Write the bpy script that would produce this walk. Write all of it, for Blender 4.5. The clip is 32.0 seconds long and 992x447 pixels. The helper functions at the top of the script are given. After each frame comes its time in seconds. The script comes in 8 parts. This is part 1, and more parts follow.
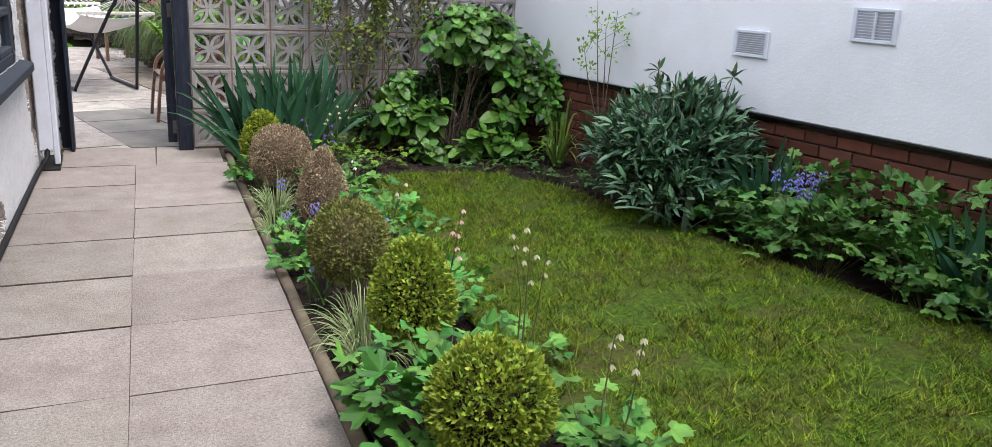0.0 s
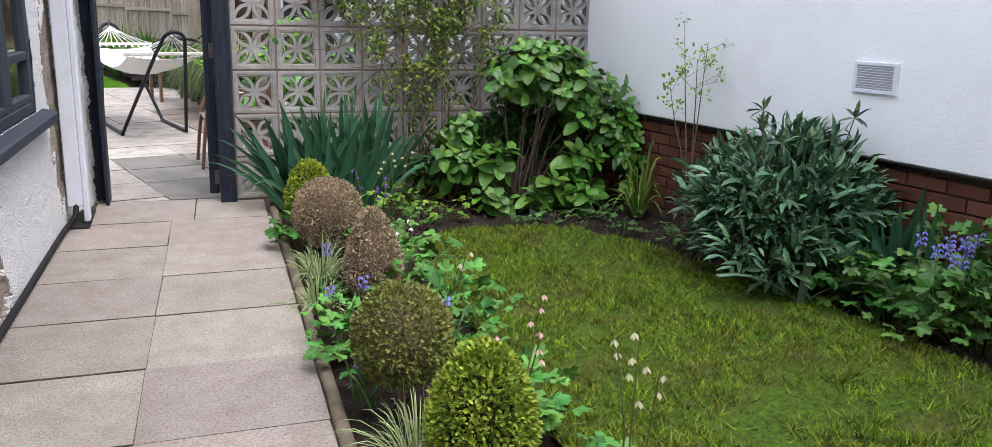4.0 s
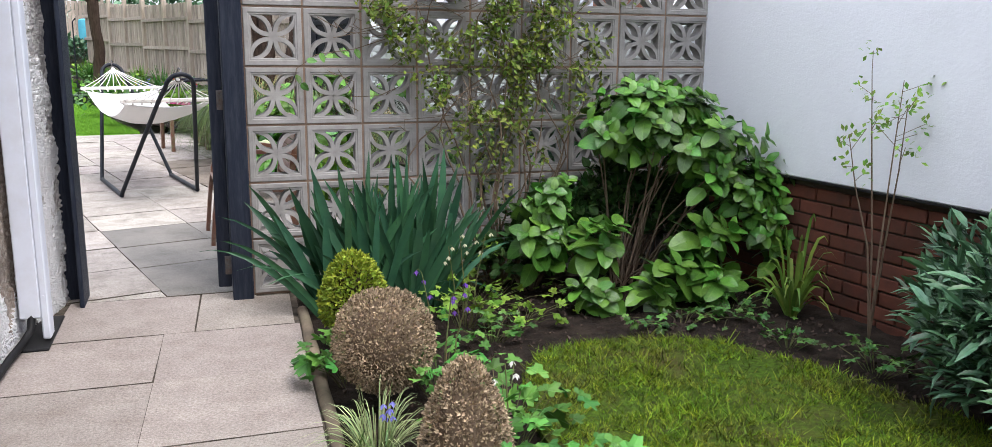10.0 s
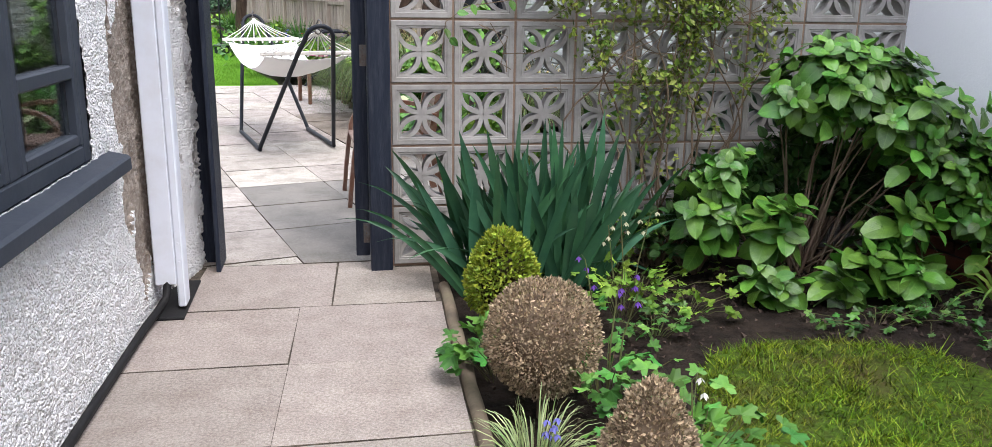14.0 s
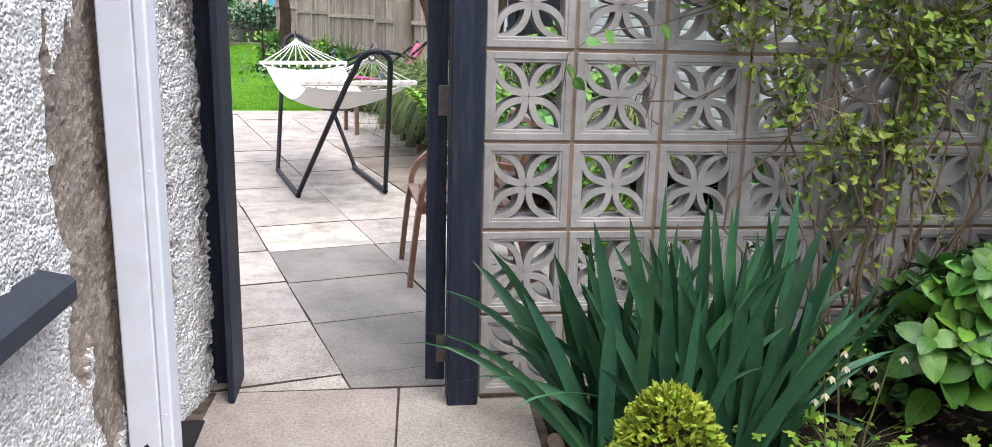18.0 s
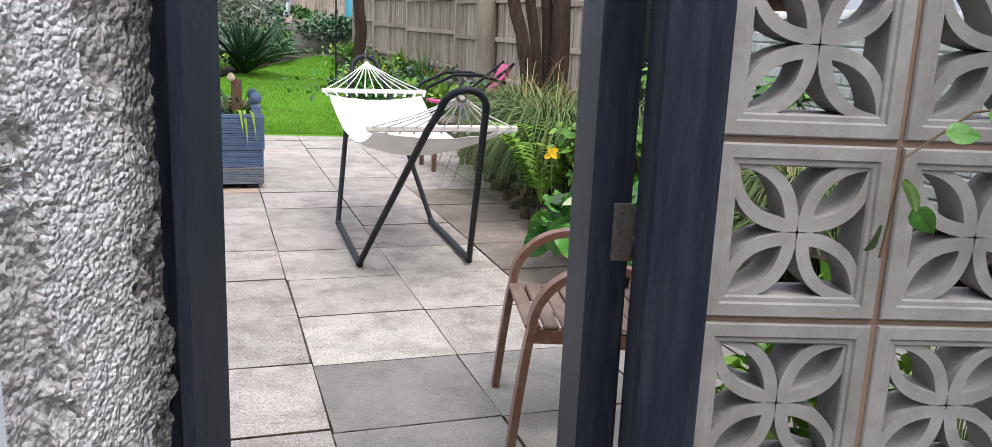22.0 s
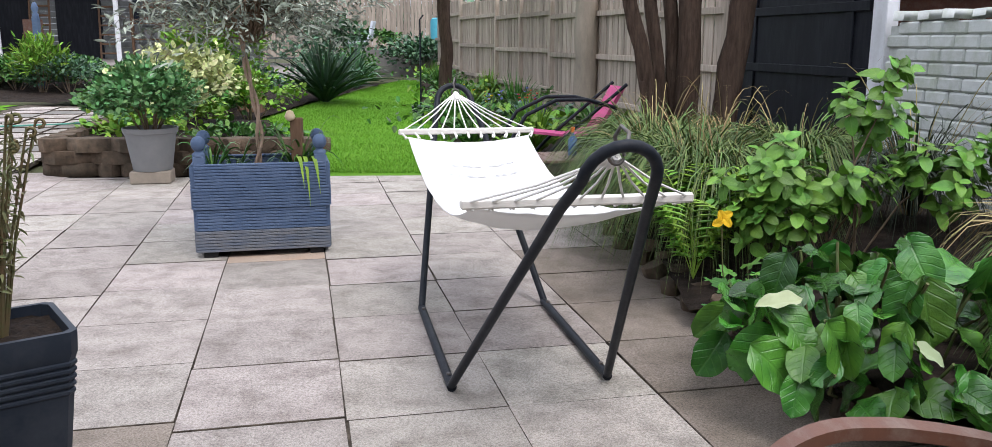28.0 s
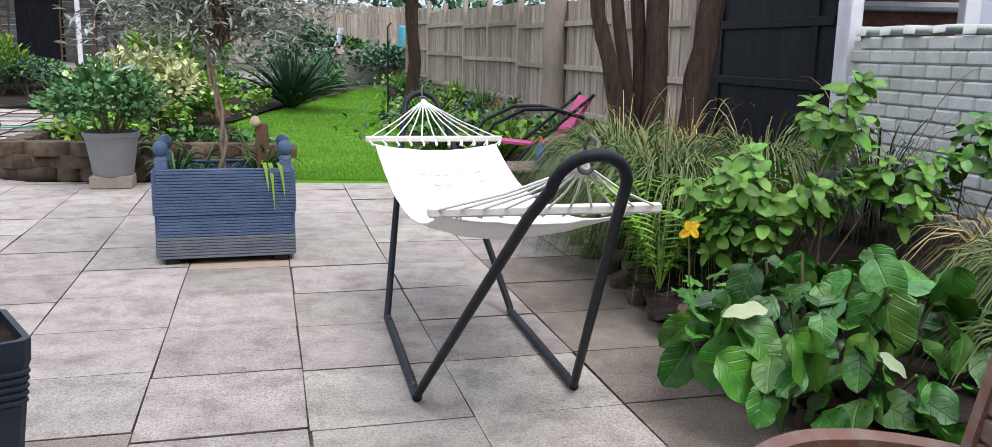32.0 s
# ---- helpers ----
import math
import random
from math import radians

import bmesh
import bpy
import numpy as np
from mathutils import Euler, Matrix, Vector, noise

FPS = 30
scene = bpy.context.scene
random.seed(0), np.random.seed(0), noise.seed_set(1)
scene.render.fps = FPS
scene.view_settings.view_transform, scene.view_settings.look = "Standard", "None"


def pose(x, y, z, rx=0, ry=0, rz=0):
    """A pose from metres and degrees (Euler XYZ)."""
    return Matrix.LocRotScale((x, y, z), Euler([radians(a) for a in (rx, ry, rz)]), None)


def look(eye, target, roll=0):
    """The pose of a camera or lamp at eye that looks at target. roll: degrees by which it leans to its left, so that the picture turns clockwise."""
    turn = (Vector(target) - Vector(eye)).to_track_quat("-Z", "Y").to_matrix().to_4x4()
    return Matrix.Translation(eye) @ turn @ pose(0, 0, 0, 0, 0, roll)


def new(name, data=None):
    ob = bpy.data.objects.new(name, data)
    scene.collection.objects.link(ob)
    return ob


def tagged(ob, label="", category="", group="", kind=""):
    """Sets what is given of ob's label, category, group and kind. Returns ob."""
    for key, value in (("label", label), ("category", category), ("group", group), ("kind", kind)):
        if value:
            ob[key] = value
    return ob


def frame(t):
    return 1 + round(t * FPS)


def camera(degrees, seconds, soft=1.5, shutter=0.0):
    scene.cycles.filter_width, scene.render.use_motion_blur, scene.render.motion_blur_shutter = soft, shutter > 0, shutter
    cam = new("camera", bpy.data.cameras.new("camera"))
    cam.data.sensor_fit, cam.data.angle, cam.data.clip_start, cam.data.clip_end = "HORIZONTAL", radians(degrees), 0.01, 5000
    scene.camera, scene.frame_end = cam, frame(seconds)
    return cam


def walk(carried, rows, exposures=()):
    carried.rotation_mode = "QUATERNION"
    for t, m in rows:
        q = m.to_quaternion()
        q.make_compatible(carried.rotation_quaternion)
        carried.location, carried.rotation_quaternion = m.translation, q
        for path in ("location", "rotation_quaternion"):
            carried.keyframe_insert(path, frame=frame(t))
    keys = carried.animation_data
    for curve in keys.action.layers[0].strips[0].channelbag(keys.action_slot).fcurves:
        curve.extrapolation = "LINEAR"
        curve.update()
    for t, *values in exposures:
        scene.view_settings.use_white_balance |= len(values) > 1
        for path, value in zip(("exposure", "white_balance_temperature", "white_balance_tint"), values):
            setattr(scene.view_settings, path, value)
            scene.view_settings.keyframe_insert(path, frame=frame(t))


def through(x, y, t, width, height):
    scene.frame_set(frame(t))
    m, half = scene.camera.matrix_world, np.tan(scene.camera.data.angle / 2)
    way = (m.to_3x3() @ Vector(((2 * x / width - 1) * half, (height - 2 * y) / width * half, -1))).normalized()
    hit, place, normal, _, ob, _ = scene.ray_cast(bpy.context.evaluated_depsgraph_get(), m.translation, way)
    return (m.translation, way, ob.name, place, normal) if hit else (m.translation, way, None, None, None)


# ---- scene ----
cam = camera(59.4, 32.0, soft=0.75)
PATH = [
    (0, (-0.577, -6.994, 1.356), (0.218, -5.239, 0.819), 2.7),
    (0.5, (-0.582, -6.822, 1.335), (0.202, -5.062, 0.798), 2.6),
    (1, (-0.517, -6.647, 1.333), (0.21, -4.863, 0.795), 2.7),
    (1.5, (-0.49, -6.476, 1.305), (0.195, -4.679, 0.755), 2.8),
    (2, (-0.474, -6.335, 1.352), (0.216, -4.54, 0.805), 2.4),
    (2.5, (-0.419, -6.307, 1.365), (0.269, -4.496, 0.866), 1.7),
    (3, (-0.408, -6.3, 1.357), (0.271, -4.481, 0.877), 1.7),
    (3.5, (-0.379, -6.31, 1.365), (0.298, -4.488, 0.894), 1.5),
    (5.5, (-0.354, -5.879, 1.234), (0.294, -4.055, 0.734), 1.5),
    (6, (-0.297, -5.731, 1.245), (0.232, -3.869, 0.742), 0.9),
    (6.5, (-0.313, -5.498, 1.232), (0.215, -3.637, 0.725), 1.7),
    (7, (-0.34, -5.321, 1.245), (0.214, -3.468, 0.739), 1.4),
    (7.5, (-0.289, -5.121, 1.258), (0.259, -3.266, 0.748), 1.3),
    (8, (-0.272, -4.923, 1.259), (0.245, -3.062, 0.74), 1.9),
    (8.5, (-0.289, -4.737, 1.3), (0.312, -2.885, 0.841), -0.2),
    (9, (-0.256, -4.679, 1.32), (0.362, -2.819, 0.922), 0.1),
    (9.5, (-0.23, -4.656, 1.327), (0.399, -2.799, 0.932), 0.5),
    (10, (-0.226, -4.651, 1.327), (0.406, -2.796, 0.925), 0.6),
    (10.5, (-0.215, -4.65, 1.318), (0.417, -2.796, 0.913), 0.5),
    (11, (-0.197, -4.657, 1.312), (0.429, -2.803, 0.896), 0.4),
    (11.5, (-0.18, -4.665, 1.319), (0.435, -2.811, 0.889), 0.5),
    (12, (-0.157, -4.684, 1.307), (0.391, -2.812, 0.867), 0.7),
    (12.5, (-0.164, -4.63, 1.297), (0.335, -2.75, 0.832), 1.2),
    (13, (-0.234, -4.464, 1.308), (0.271, -2.59, 0.824), 1.5),
    (13.5, (-0.292, -4.347, 1.308), (0.218, -2.479, 0.809), 1.3),
    (14, (-0.265, -4.173, 1.318), (0.092, -2.272, 0.812), 0.9),
    (14.5, (-0.257, -4.019, 1.316), (0.039, -2.105, 0.821), 1.8),
    (15, (-0.312, -3.791, 1.306), (-0.016, -1.872, 0.826), 2.2),
    (15.5, (-0.34, -3.637, 1.299), (-0.023, -1.722, 0.815), 1.6),
    (17.5, (-0.385, -2.987, 1.311), (-0.086, -1.066, 0.839), 1.3),
    (18, (-0.345, -2.813, 1.317), (-0.074, -0.888, 0.849), 1.5),
    (18.5, (-0.334, -2.612, 1.311), (-0.124, -0.683, 0.825), 2.0),
    (19, (-0.406, -2.416, 1.328), (-0.194, -0.491, 0.829), 1.4),
    (19.5, (-0.411, -2.221, 1.314), (-0.186, -0.305, 0.784), 1.2),
    (20, (-0.357, -2.015, 1.329), (-0.205, -0.092, 0.8), 1.1),
    (20.5, (-0.398, -1.831, 1.338), (-0.275, 0.091, 0.801), 1.7),
    (21, (-0.445, -1.632, 1.338), (-0.325, 0.294, 0.809), 1.2),
    (21.5, (-0.451, -1.488, 1.334), (-0.323, 0.435, 0.798), 1.3),
    (22, (-0.421, -1.341, 1.368), (-0.307, 0.606, 0.922), 2.4),
    (22.5, (-0.44, -1.14, 1.347), (-0.335, 0.805, 0.889), 2.5),
    (23, (-0.487, -0.976, 1.355), (-0.331, 0.963, 0.891), 2.2),
    (23.5, (-0.452, -0.792, 1.356), (-0.31, 1.145, 0.879), 1.4),
    (24, (-0.388, -0.582, 1.323), (-0.357, 1.36, 0.848), 1.3),
    (24.5, (-0.44, -0.411, 1.326), (-0.419, 1.529, 0.84), 1.9),
    (25, (-0.479, -0.262, 1.343), (-0.46, 1.676, 0.848), 1.2),
    (25.5, (-0.483, -0.097, 1.345), (-0.641, 1.832, 0.841), 0.0),
    (26, (-0.516, 0.046, 1.336), (-0.72, 1.966, 0.816), 0.7),
    (26.5, (-0.569, 0.187, 1.343), (-0.674, 2.126, 0.865), -1.0),
    (28.5, (-0.59, 0.225, 1.35), (-0.679, 2.181, 0.94), 0.5),
    (29, (-0.573, 0.233, 1.341), (-0.66, 2.188, 0.927), 0.8),
    (29.5, (-0.583, 0.25, 1.338), (-0.664, 2.201, 0.908), 1.0),
    (30, (-0.586, 0.235, 1.347), (-0.656, 2.186, 0.915), 1.0),
    (30.5, (-0.589, 0.224, 1.357), (-0.651, 2.181, 0.947), 1.0),
    (31, (-0.597, 0.241, 1.344), (-0.623, 2.201, 0.946), 1.1),
    (31.5, (-0.597, 0.243, 1.345), (-0.605, 2.204, 0.952), 1.0),
    (32, (-0.596, 0.245, 1.344), (-0.605, 2.207, 0.954), 1.2),
]
walk(cam, [(t, look(eye, target, roll)) for t, eye, target, roll in PATH],
     exposures=[(0, 0.78, 6380, 13), (8, 0.89, 6330, 13), (17.5, 1.08, 6350, 13), (19, 1.1, 6350, 13), (20.5, 0.63, 6350, 13), (23, 0.73, 6350, 13), (25, 0.84, 6450, 13), (26.2, 0.43, 6410, 13), (29, 0.43, 6180, 13), (32, 0.42, 6180, 13)])

# ---- light ----
world = bpy.data.worlds.new("sky")
scene.world = world
world.use_nodes = True
wn = world.node_tree.nodes
wl = world.node_tree.links
sky = wn.new("ShaderNodeTexSky")
sky.sky_type = "NISHITA"
sky.sun_disc = False
sky.sun_elevation = radians(62)
sky.sun_rotation = radians(150)
sky.air_density, sky.dust_density, sky.ozone_density = 1.0, 5.0, 1.0
pale = wn.new("ShaderNodeMix")
pale.data_type = "RGBA"
pale.inputs[0].default_value = 0.7
pale.inputs[7].default_value = (10.6, 11.1, 12.2, 1)
wl.new(sky.outputs[0], pale.inputs[6])
# an overcast sky is brightest overhead
way, height, cloud = wn.new("ShaderNodeTexCoord"), wn.new("ShaderNodeSeparateXYZ"), wn.new("ShaderNodeMapRange")
wl.new(way.outputs["Generated"], height.inputs[0])
wl.new(height.outputs["Z"], cloud.inputs["Value"])
cloud.inputs["To Min"].default_value, cloud.inputs["To Max"].default_value = 0.075, 0.175
wl.new(pale.outputs[2], wn["Background"].inputs[0])
wl.new(cloud.outputs[0], wn["Background"].inputs[1])
sun = new("sun", bpy.data.lights.new("sun", "SUN"))
sun.data.energy, sun.data.angle, sun.data.color = 1.15, radians(30), (1.0, 0.97, 0.92)
sun.matrix_world = look((0, 0, 10), (-1.75, 2.8, 3.4))

# ---- helpers for shapes ----
rnd = random.Random(7)


class Geo:
    """Collects vertices and faces of one mesh."""

    def __init__(self):
        self.v, self.f = [], []

    def add(self, vs, fs, m=None):
        n = len(self.v)
        self.v.extend((m @ Vector(p))[:] if m is not None else tuple(p) for p in vs)
        self.f.extend(tuple(i + n for i in f) for f in fs)
        return self

    def box(self, c, s, b=0.004, m=None):
        """A box with chamfered edges: centre c, size s."""
        hx, hy, hz = s[0] / 2, s[1] / 2, s[2] / 2
        b = min(b, hx * 0.9, hy * 0.9, hz * 0.9)
        vs, key = [], {}
        for sx in (-1, 1):
            for sy in (-1, 1):
                for sz in (-1, 1):
                    for a in range(3):
                        d = [b, b, b]
                        d[a] = 0
                        key[sx, sy, sz, a] = len(vs)
                        vs.append((c[0] + sx * (hx - d[0]), c[1] + sy * (hy - d[1]), c[2] + sz * (hz - d[2])))
        fs = []
        k = lambda s3, a: key[s3[0], s3[1], s3[2], a]
        for a in range(3):
            p, q = (a + 1) % 3, (a + 2) % 3
            for s in (-1, 1):
                ring = []
                for u, w in ((-1, -1), (1, -1), (1, 1), (-1, 1)):
                    t = [0, 0, 0]
                    t[a], t[p], t[q] = s, u, w
                    ring.append(k(t, a))
                fs.append(tuple(ring if s > 0 else ring[::-1]))
            for u in (-1, 1):
                for w in (-1, 1):
                    t0, t1 = [0, 0, 0], [0, 0, 0]
                    t0[p] = t1[p] = u
                    t0[q] = t1[q] = w
                    t0[a], t1[a] = -1, 1
                    quad = [k(t0, p), k(t1, p), k(t1, q), k(t0, q)]
                    fs.append(tuple(quad if u * w < 0 else quad[::-1]))
        for sx in (-1, 1):
            for sy in (-1, 1):
                for sz in (-1, 1):
                    tri = [key[sx, sy, sz, a] for a in range(3)]
                    fs.append(tuple(tri if sx * sy * sz > 0 else tri[::-1]))
        return self.add(vs, fs, m)

    def tube(self, pts, r, n=8, m=None, flat=None):
        """A round bar along pts; r one radius or one for each point."""
        pts = [Vector(p) for p in pts]
        rs = list(r) if hasattr(r, "__len__") else [r] * len(pts)
        vs, fs, side = [], [], None
        for i, p in enumerate(pts):
            d = (pts[min(i + 1, len(pts) - 1)] - pts[max(i - 1, 0)]).normalized()
            if side is None:
                side = d.orthogonal().normalized() if flat is None else (Vector(flat) - d * d.dot(Vector(flat))).normalized()
            side = (side - d * side.dot(d)).normalized()
            up = d.cross(side)
            for j in range(n):
                a = 2 * math.pi * j / n
                vs.append(p + (side * math.cos(a) + up * math.sin(a)) * rs[i])
        for i in range(len(pts) - 1):
            for j in range(n):
                a, b = i * n + j, i * n + (j + 1) % n
                fs.append((a, b, b + n, a + n))
        fs.append(tuple(range(n))[::-1])
        fs.append(tuple(range((len(pts) - 1) * n, len(pts) * n)))
        return self.add(vs, fs, m)

    def strip(self, pts, w, h, up=(0, 0, 1), m=None):
        """A flat bar of width w and thickness h along pts."""
        pts = [Vector(p) for p in pts]
        vs, fs = [], []
        for i, p in enumerate(pts):
            d = (pts[min(i + 1, len(pts) - 1)] - pts[max(i - 1, 0)]).normalized()
            side = d.cross(Vector(up)).normalized()
            top = side.cross(d)
            for a, b in ((-1, -1), (1, -1), (1, 1), (-1, 1)):
                vs.append(p + side * a * w / 2 + top * b * h / 2)
        for i in range(len(pts) - 1):
            for j in range(4):
                a, b = i * 4 + j, i * 4 + (j + 1) % 4
                fs.append((a, b, b + 4, a + 4))
        fs.append((3, 2, 1, 0))
        e = (len(pts) - 1) * 4
        fs.append((e, e + 1, e + 2, e + 3))
        return self.add(vs, fs, m)

    def lathe(self, prof, n=24, c=(0, 0, 0), m=None, square=0.0):
        """Turns a profile of (radius, height) about z."""
        vs, fs = [], []
        for r, z in prof:
            for j in range(n):
                a = 2 * math.pi * j / n
                vs.append((c[0] + r * math.cos(a), c[1] + r * math.sin(a), c[2] + z))
        for i in range(len(prof) - 1):
            for j in range(n):
                a, b = i * n + j, i * n + (j + 1) % n
                fs.append((a, b, b + n, a + n))
        if prof[0][0] > 1e-6:
            fs.append(tuple(range(n))[::-1])
        if prof[-1][0] > 1e-6:
            fs.append(tuple(range((len(prof) - 1) * n, len(prof) * n)))
        return self.add(vs, fs, m)

    def prism(self, poly, z0, z1, m=None):
        n = len(poly)
        vs = [(x, y, z0) for x, y in poly] + [(x, y, z1) for x, y in poly]
        fs = [tuple(range(n))[::-1], tuple(range(n, 2 * n))]
        fs += [(i, (i + 1) % n, (i + 1) % n + n, i + n) for i in range(n)]
        return self.add(vs, fs, m)

    def mesh(self, name, smooth=0):
        me = bpy.data.meshes.new(name)
        me.from_pydata(self.v, [], self.f)
        me.update()
        if smooth:
            me.shade_smooth()
            me.set_sharp_from_angle(angle=radians(smooth))
        return me


def part(name, geo, material, parent=None, label="", smooth=0, at=None):
    """One mesh object; with a parent it is a part of that thing."""
    me = geo if isinstance(geo, bpy.types.Mesh) else geo.mesh(name, smooth)
    if material is not None and not me.materials:
        me.materials.append(material)
    ob = new(name, me)
    if parent is not None:
        ob.parent = parent
    if at is not None:
        ob.matrix_basis = at
    if label:
        ob["label"] = label
    return ob


def thing(name, label, category, at=None, group="", kind=""):
    ob = new(name)
    ob.empty_display_size = 0.1
    if at is not None:
        ob.matrix_basis = at
    return tagged(ob, label, category, group, kind)


def arc(c, r, a0, a1, n, plane="xz"):
    out = []
    for i in range(n + 1):
        a = radians(a0 + (a1 - a0) * i / n)
        u, w = r * math.cos(a), r * math.sin(a)
        out.append(Vector(c) + Vector({"xz": (u, 0, w), "xy": (u, w, 0), "yz": (0, u, w)}[plane]))
    return out


# ---- materials ----
def mat(name, c1, c2, scale=6.0, rough=0.8, bump=0.3, bscale=80.0, stain=None, sscale=1.2, samount=0.5, rand=0.0, metal=0.0,
        spec=0.15, sheen=0.0, through=0.0, dist=0.004, stretch=(1, 1, 1), island=0.0, fleck=None, fscale=300.0, famount=0.3, hue=0.0, coat=0.0, cells=0.0, rib=None, grit=0.0, gscale=170.0):
    """Two colours mixed by noise at two scales, with stains, flecks, a bump, and random shades from piece to piece."""
    m = bpy.data.materials.new(name)
    m.use_nodes = True
    t = m.node_tree
    n, l = t.nodes, t.links
    bsdf = n["Principled BSDF"]
    geo = n.new("ShaderNodeNewGeometry")
    mp = n.new("ShaderNodeMapping")
    mp.inputs["Scale"].default_value = stretch
    l.new(geo.outputs["Position"], mp.inputs[0])
    pos = mp.outputs[0]

    def nz(s, detail=4.0, r=0.6):
        x = n.new("ShaderNodeTexNoise")
        x.inputs["Scale"].default_value, x.inputs["Detail"].default_value, x.inputs["Roughness"].default_value = s, detail, r
        l.new(pos, x.inputs["Vector"])
        return x.outputs["Fac"]

    def ramp(fac, lo, hi):
        x = n.new("ShaderNodeMapRange")
        x.inputs["From Min"].default_value, x.inputs["From Max"].default_value = lo, hi
        l.new(fac, x.inputs["Value"])
        return x.outputs[0]

    def mix(fac, a, b, kind="MIX"):
        x = n.new("ShaderNodeMix")
        x.data_type, x.blend_type = "RGBA", kind
        for v, s in ((fac, x.inputs[0]), (a, x.inputs[6]), (b, x.inputs[7])):
            if hasattr(v, "is_linked"):
                l.new(v, s)
            elif isinstance(v, (int, float)):
                s.default_value = v
            else:
                s.default_value = (*v, 1)
        return x.outputs[2]

    def scaled(fac, k):
        x = n.new("ShaderNodeMath")
        x.operation = "MULTIPLY"
        l.new(fac, x.inputs[0])
        x.inputs[1].default_value = k
        return x.outputs[0]

    col = mix(ramp(nz(scale), 0.3, 0.7), c1, c2)
    if stain:
        col = mix(scaled(ramp(nz(sscale, 6.0, 0.7), 0.45, 0.7), samount), col, stain)
    if fleck:
        col = mix(scaled(ramp(nz(fscale, 3.0, 0.6), 0.5, 0.61), famount), col, fleck)
    if grit:
        x = n.new("ShaderNodeMapRange")
        x.inputs["From Min"].default_value, x.inputs["From Max"].default_value = 0.33, 0.67
        x.inputs["To Min"].default_value, x.inputs["To Max"].default_value = 1 - grit, 1 + grit * 0.7
        l.new(nz(gscale, 2.0, 0.7), x.inputs["Value"])
        hs = n.new("ShaderNodeHueSaturation")
        l.new(x.outputs[0], hs.inputs["Value"])
        l.new(col, hs.inputs["Color"])
        col = hs.outputs[0]
    for amount, src in ((rand, "object"), (island, "island")):
        if amount:
            if src == "object":
                oi = n.new("ShaderNodeObjectInfo")
                r = oi.outputs["Random"]
            else:
                r = geo.outputs["Random Per Island"]
            x = n.new("ShaderNodeMapRange")
            x.inputs["To Min"].default_value, x.inputs["To Max"].default_value = 1 - amount, 1 + amount
            l.new(r, x.inputs["Value"])
            hs = n.new("ShaderNodeHueSaturation")
            l.new(x.outputs[0], hs.inputs["Value"])
            if hue:
                y = n.new("ShaderNodeMapRange")
                y.inputs["To Min"].default_value, y.inputs["To Max"].default_value = 0.5 - hue, 0.5 + hue
                w = n.new("ShaderNodeMath")
                w.operation = "FRACT"
                k = n.new("ShaderNodeMath")
                k.operation = "MULTIPLY"
                k.inputs[1].default_value = 7.31
                l.new(r, k.inputs[0])
                l.new(k.outputs[0], w.inputs[0])
                l.new(w.outputs[0], y.inputs["Value"])
                l.new(y.outputs[0], hs.inputs["Hue"])
            l.new(col, hs.inputs["Color"])
            col = hs.outputs[0]
    vein = None
    if rib:
        def op(kind, a, b=0.0):
            x = n.new("ShaderNodeMath")
            x.operation = kind
            for v, s in ((a, x.inputs[0]), (b, x.inputs[1])):
                if hasattr(v, "is_linked"):
                    l.new(v, s)
                else:
                    s.default_value = v
            return x.outputs[0]

        tc, sx = n.new("ShaderNodeTexCoord"), n.new("ShaderNodeSeparateXYZ")
        l.new(tc.outputs["Object"], sx.inputs[0])
        ay = op("ABSOLUTE", sx.outputs["Y"])
        side = op("PINGPONG", op("MULTIPLY", op("SUBTRACT", sx.outputs["X"], op("MULTIPLY", ay, 0.9)), 5.5), 0.5)
        vein = op("MAXIMUM", ramp(ay, 0.03, 0.0), scaled(ramp(side, 0.10, 0.0), 0.7))
        col = mix(scaled(vein, 0.24), col, rib)
    l.new(col, bsdf.inputs["Base Color"])
    bsdf.inputs["Roughness"].default_value, bsdf.inputs["Metallic"].default_value = rough, metal
    bsdf.inputs["Specular IOR Level"].default_value = spec
    bsdf.inputs["Coat Weight"].default_value = coat
    if bump:
        b = n.new("ShaderNodeBump")
        b.inputs["Strength"].default_value, b.inputs["Distance"].default_value = bump, dist
        h = nz(bscale, 5.0, 0.65)
        if cells:
            vo = n.new("ShaderNodeTexVoronoi")
            vo.inputs["Scale"].default_value = cells
            l.new(pos, vo.inputs["Vector"])
            ad = n.new("ShaderNodeMath")
            ad.operation = "SUBTRACT"
            l.new(h, ad.inputs[0])
            l.new(vo.outputs["Distance"], ad.inputs[1])
            h = ad.outputs[0]
        if vein is not None:
            ad = n.new("ShaderNodeMath")
            ad.operation = "SUBTRACT"
            l.new(h, ad.inputs[0])
            l.new(scaled(vein, 0.45), ad.inputs[1])
            h = ad.outputs[0]
        l.new(h, b.inputs["Height"])
        l.new(b.outputs[0], bsdf.inputs["Normal"])
    if through:
        tr = n.new("ShaderNodeBsdfTranslucent")
        l.new(col, tr.inputs["Color"])
        ms = n.new("ShaderNodeMixShader")
        ms.inputs[0].default_value = through
        l.new(bsdf.outputs[0], ms.inputs[1])
        l.new(tr.outputs[0], ms.inputs[2])
        l.new(ms.outputs[0], n["Material Output"].inputs["Surface"])
    return m


